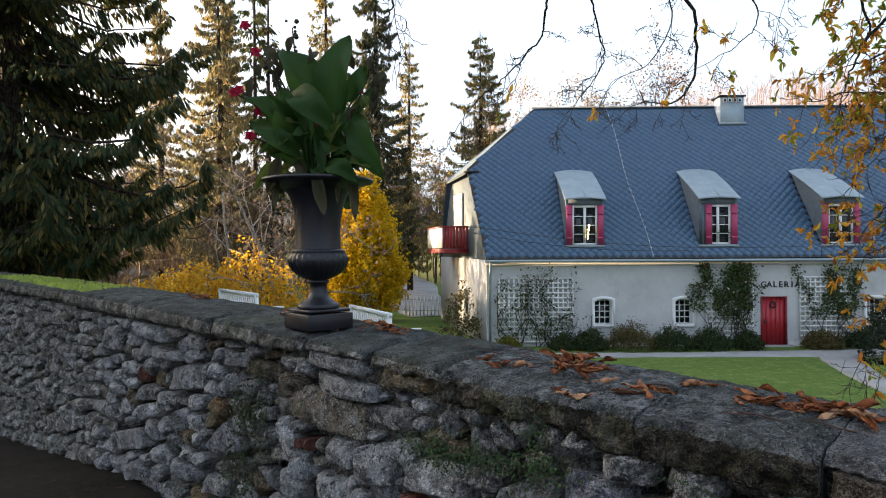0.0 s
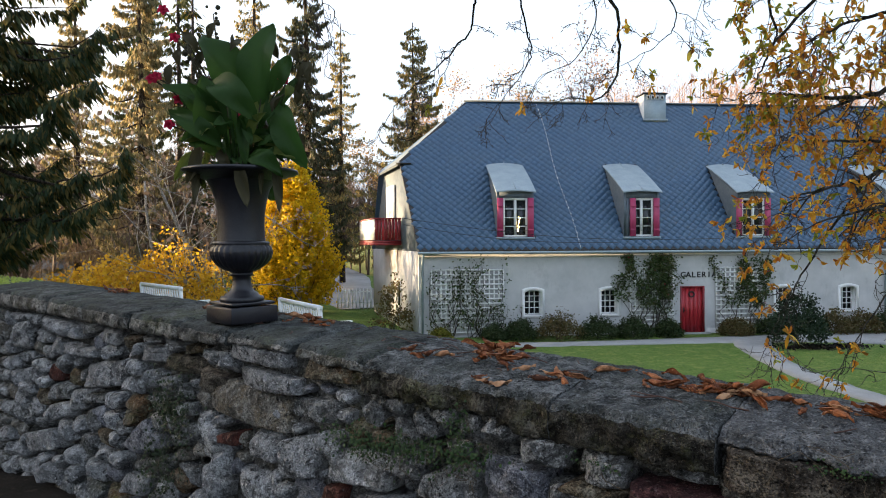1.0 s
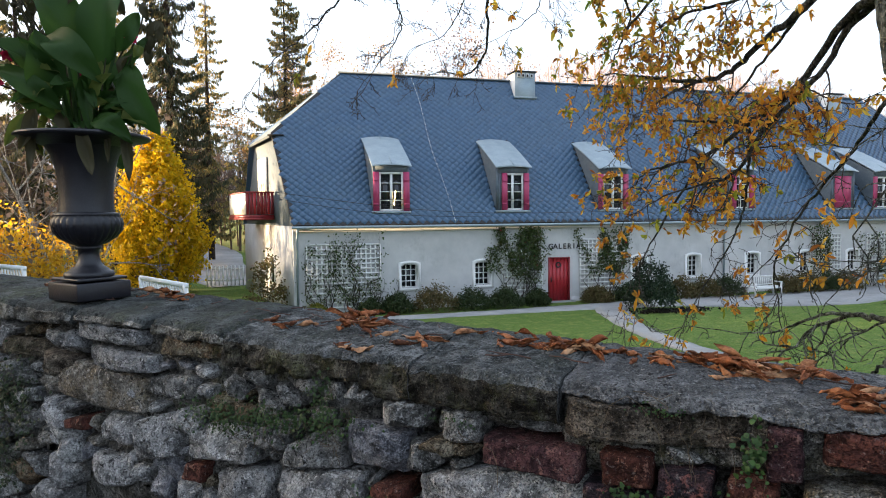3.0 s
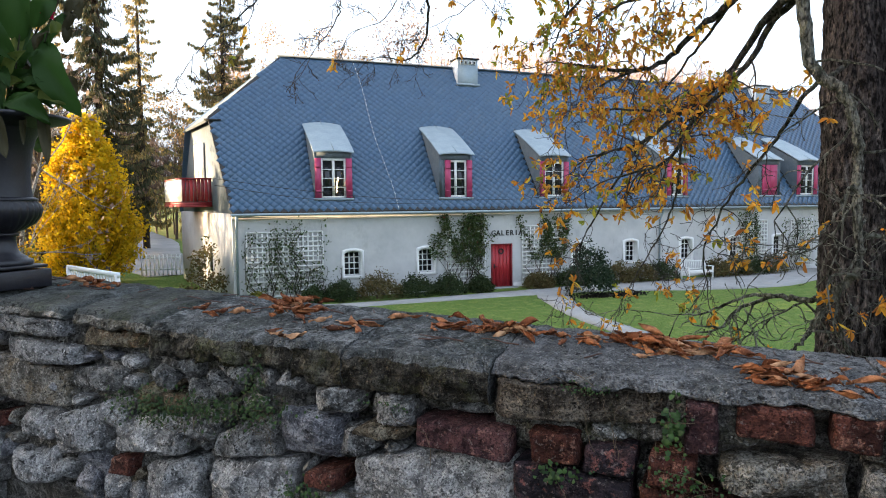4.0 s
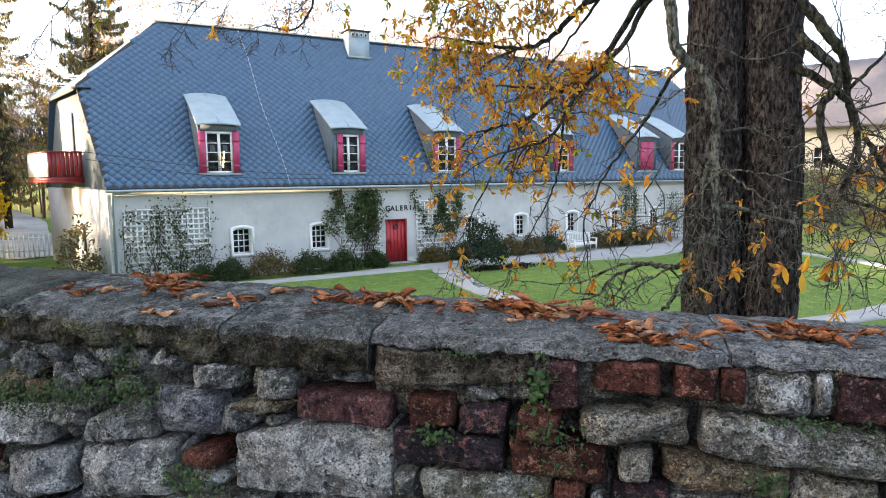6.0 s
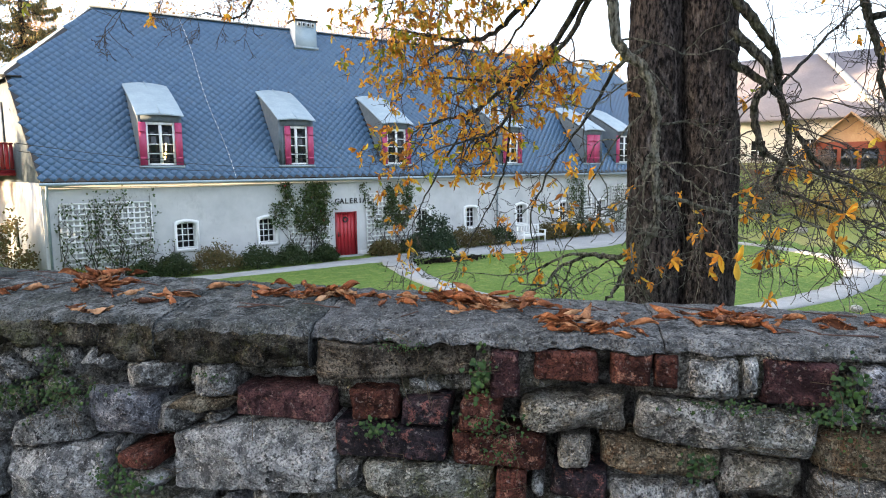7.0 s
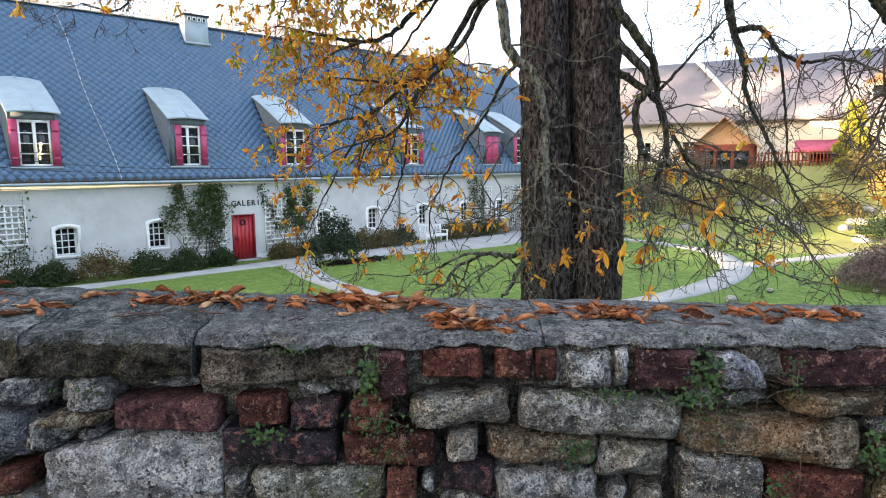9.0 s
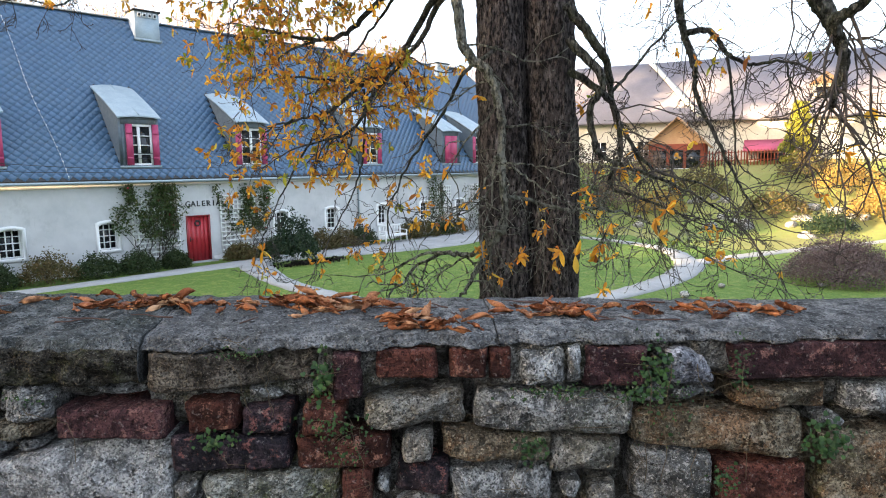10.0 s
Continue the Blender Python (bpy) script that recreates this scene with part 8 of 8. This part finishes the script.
# ---- roof slates ----
def slate_geo(g, c, ux, uy, un, a, b, rng):
    """A lozenge slate, a little askew: its lower left edge stands proud of the row below."""
    lift = 0.0022 + 0.001 * rng.rand()
    top, bot = c + uy * b + un * 0.003, c - uy * b + un * (lift + 0.001)
    lf, rt_ = c - ux * a + un * lift, c + ux * a + un * 0.002
    dn = -un * 0.0035
    g.add([top, rt_, bot, lf, rt_ + dn * 0.3, bot + dn, lf + dn], [(0, 3, 2, 1), (1, 2, 5, 4), (2, 3, 6, 5)])


SA, SB = 0.18, 0.18
uy = np.array((0, RY - y_e, RIDGE - EAVE))
slope_len = np.linalg.norm(uy)
uy /= slope_len
ux, un = np.array((1.0, 0, 0)), np.array(fn)
rng = np.random.RandomState(2)
spots = []
for j in range(int(slope_len / SB) + 1):
    v = j * SB
    t = v / slope_len
    z = EAVE + (RIDGE - EAVE) * t
    y = y_e + (RY - y_e) * t
    if z < HIPZ:
        xl = west(HY) - 0.02 + (x_hl - west(HY)) * (z - EAVE) / (HIPZ - EAVE)
        xr = HX1
    else:
        f = (z - HIPZ) / (RIDGE - HIPZ)
        xl, xr = x_hl + (HIPX - x_hl) * f, HX1 + (RXR - HX1) * f
    x = xl - (xl % (2 * SA)) + (SA if j % 2 else 0)
    while x < xr - SA * 0.6:
        if x > xl + SA * 0.5 and 0.5 < j < slope_len / SB - 0.6 and not any(abs(x - cx) < 0.85 and D_Z0 - 0.1 < z < 7.6 for cx, _ in DORM):
            spots.append((x, y, z))
        x += 2 * SA
near = sorted(spots, key=lambda p: abs(p[0] - 7.5) + 0.8 * abs(p[2] - 5.0))[:300]
pick = set(near)
one = Geo()
slate_geo(one, np.zeros(3), ux, uy, un, SA * 0.982, SB * 0.982, rng)
sm = one.mesh("slate", M_SLATE)
rest = Geo()
for p in spots:
    if p in pick:
        ob = new("slate", sm)
        ob.parent, ob.location = roof, Vector(p) + fn * (0.002 * rng.rand())
    else:
        slate_geo(rest, np.array(p), ux, uy, un, SA * 0.982, SB * 0.982, rng)
part("slate_field", rest, M_SLATES, roof, "blue-grey lozenge slates", kind="stuff")
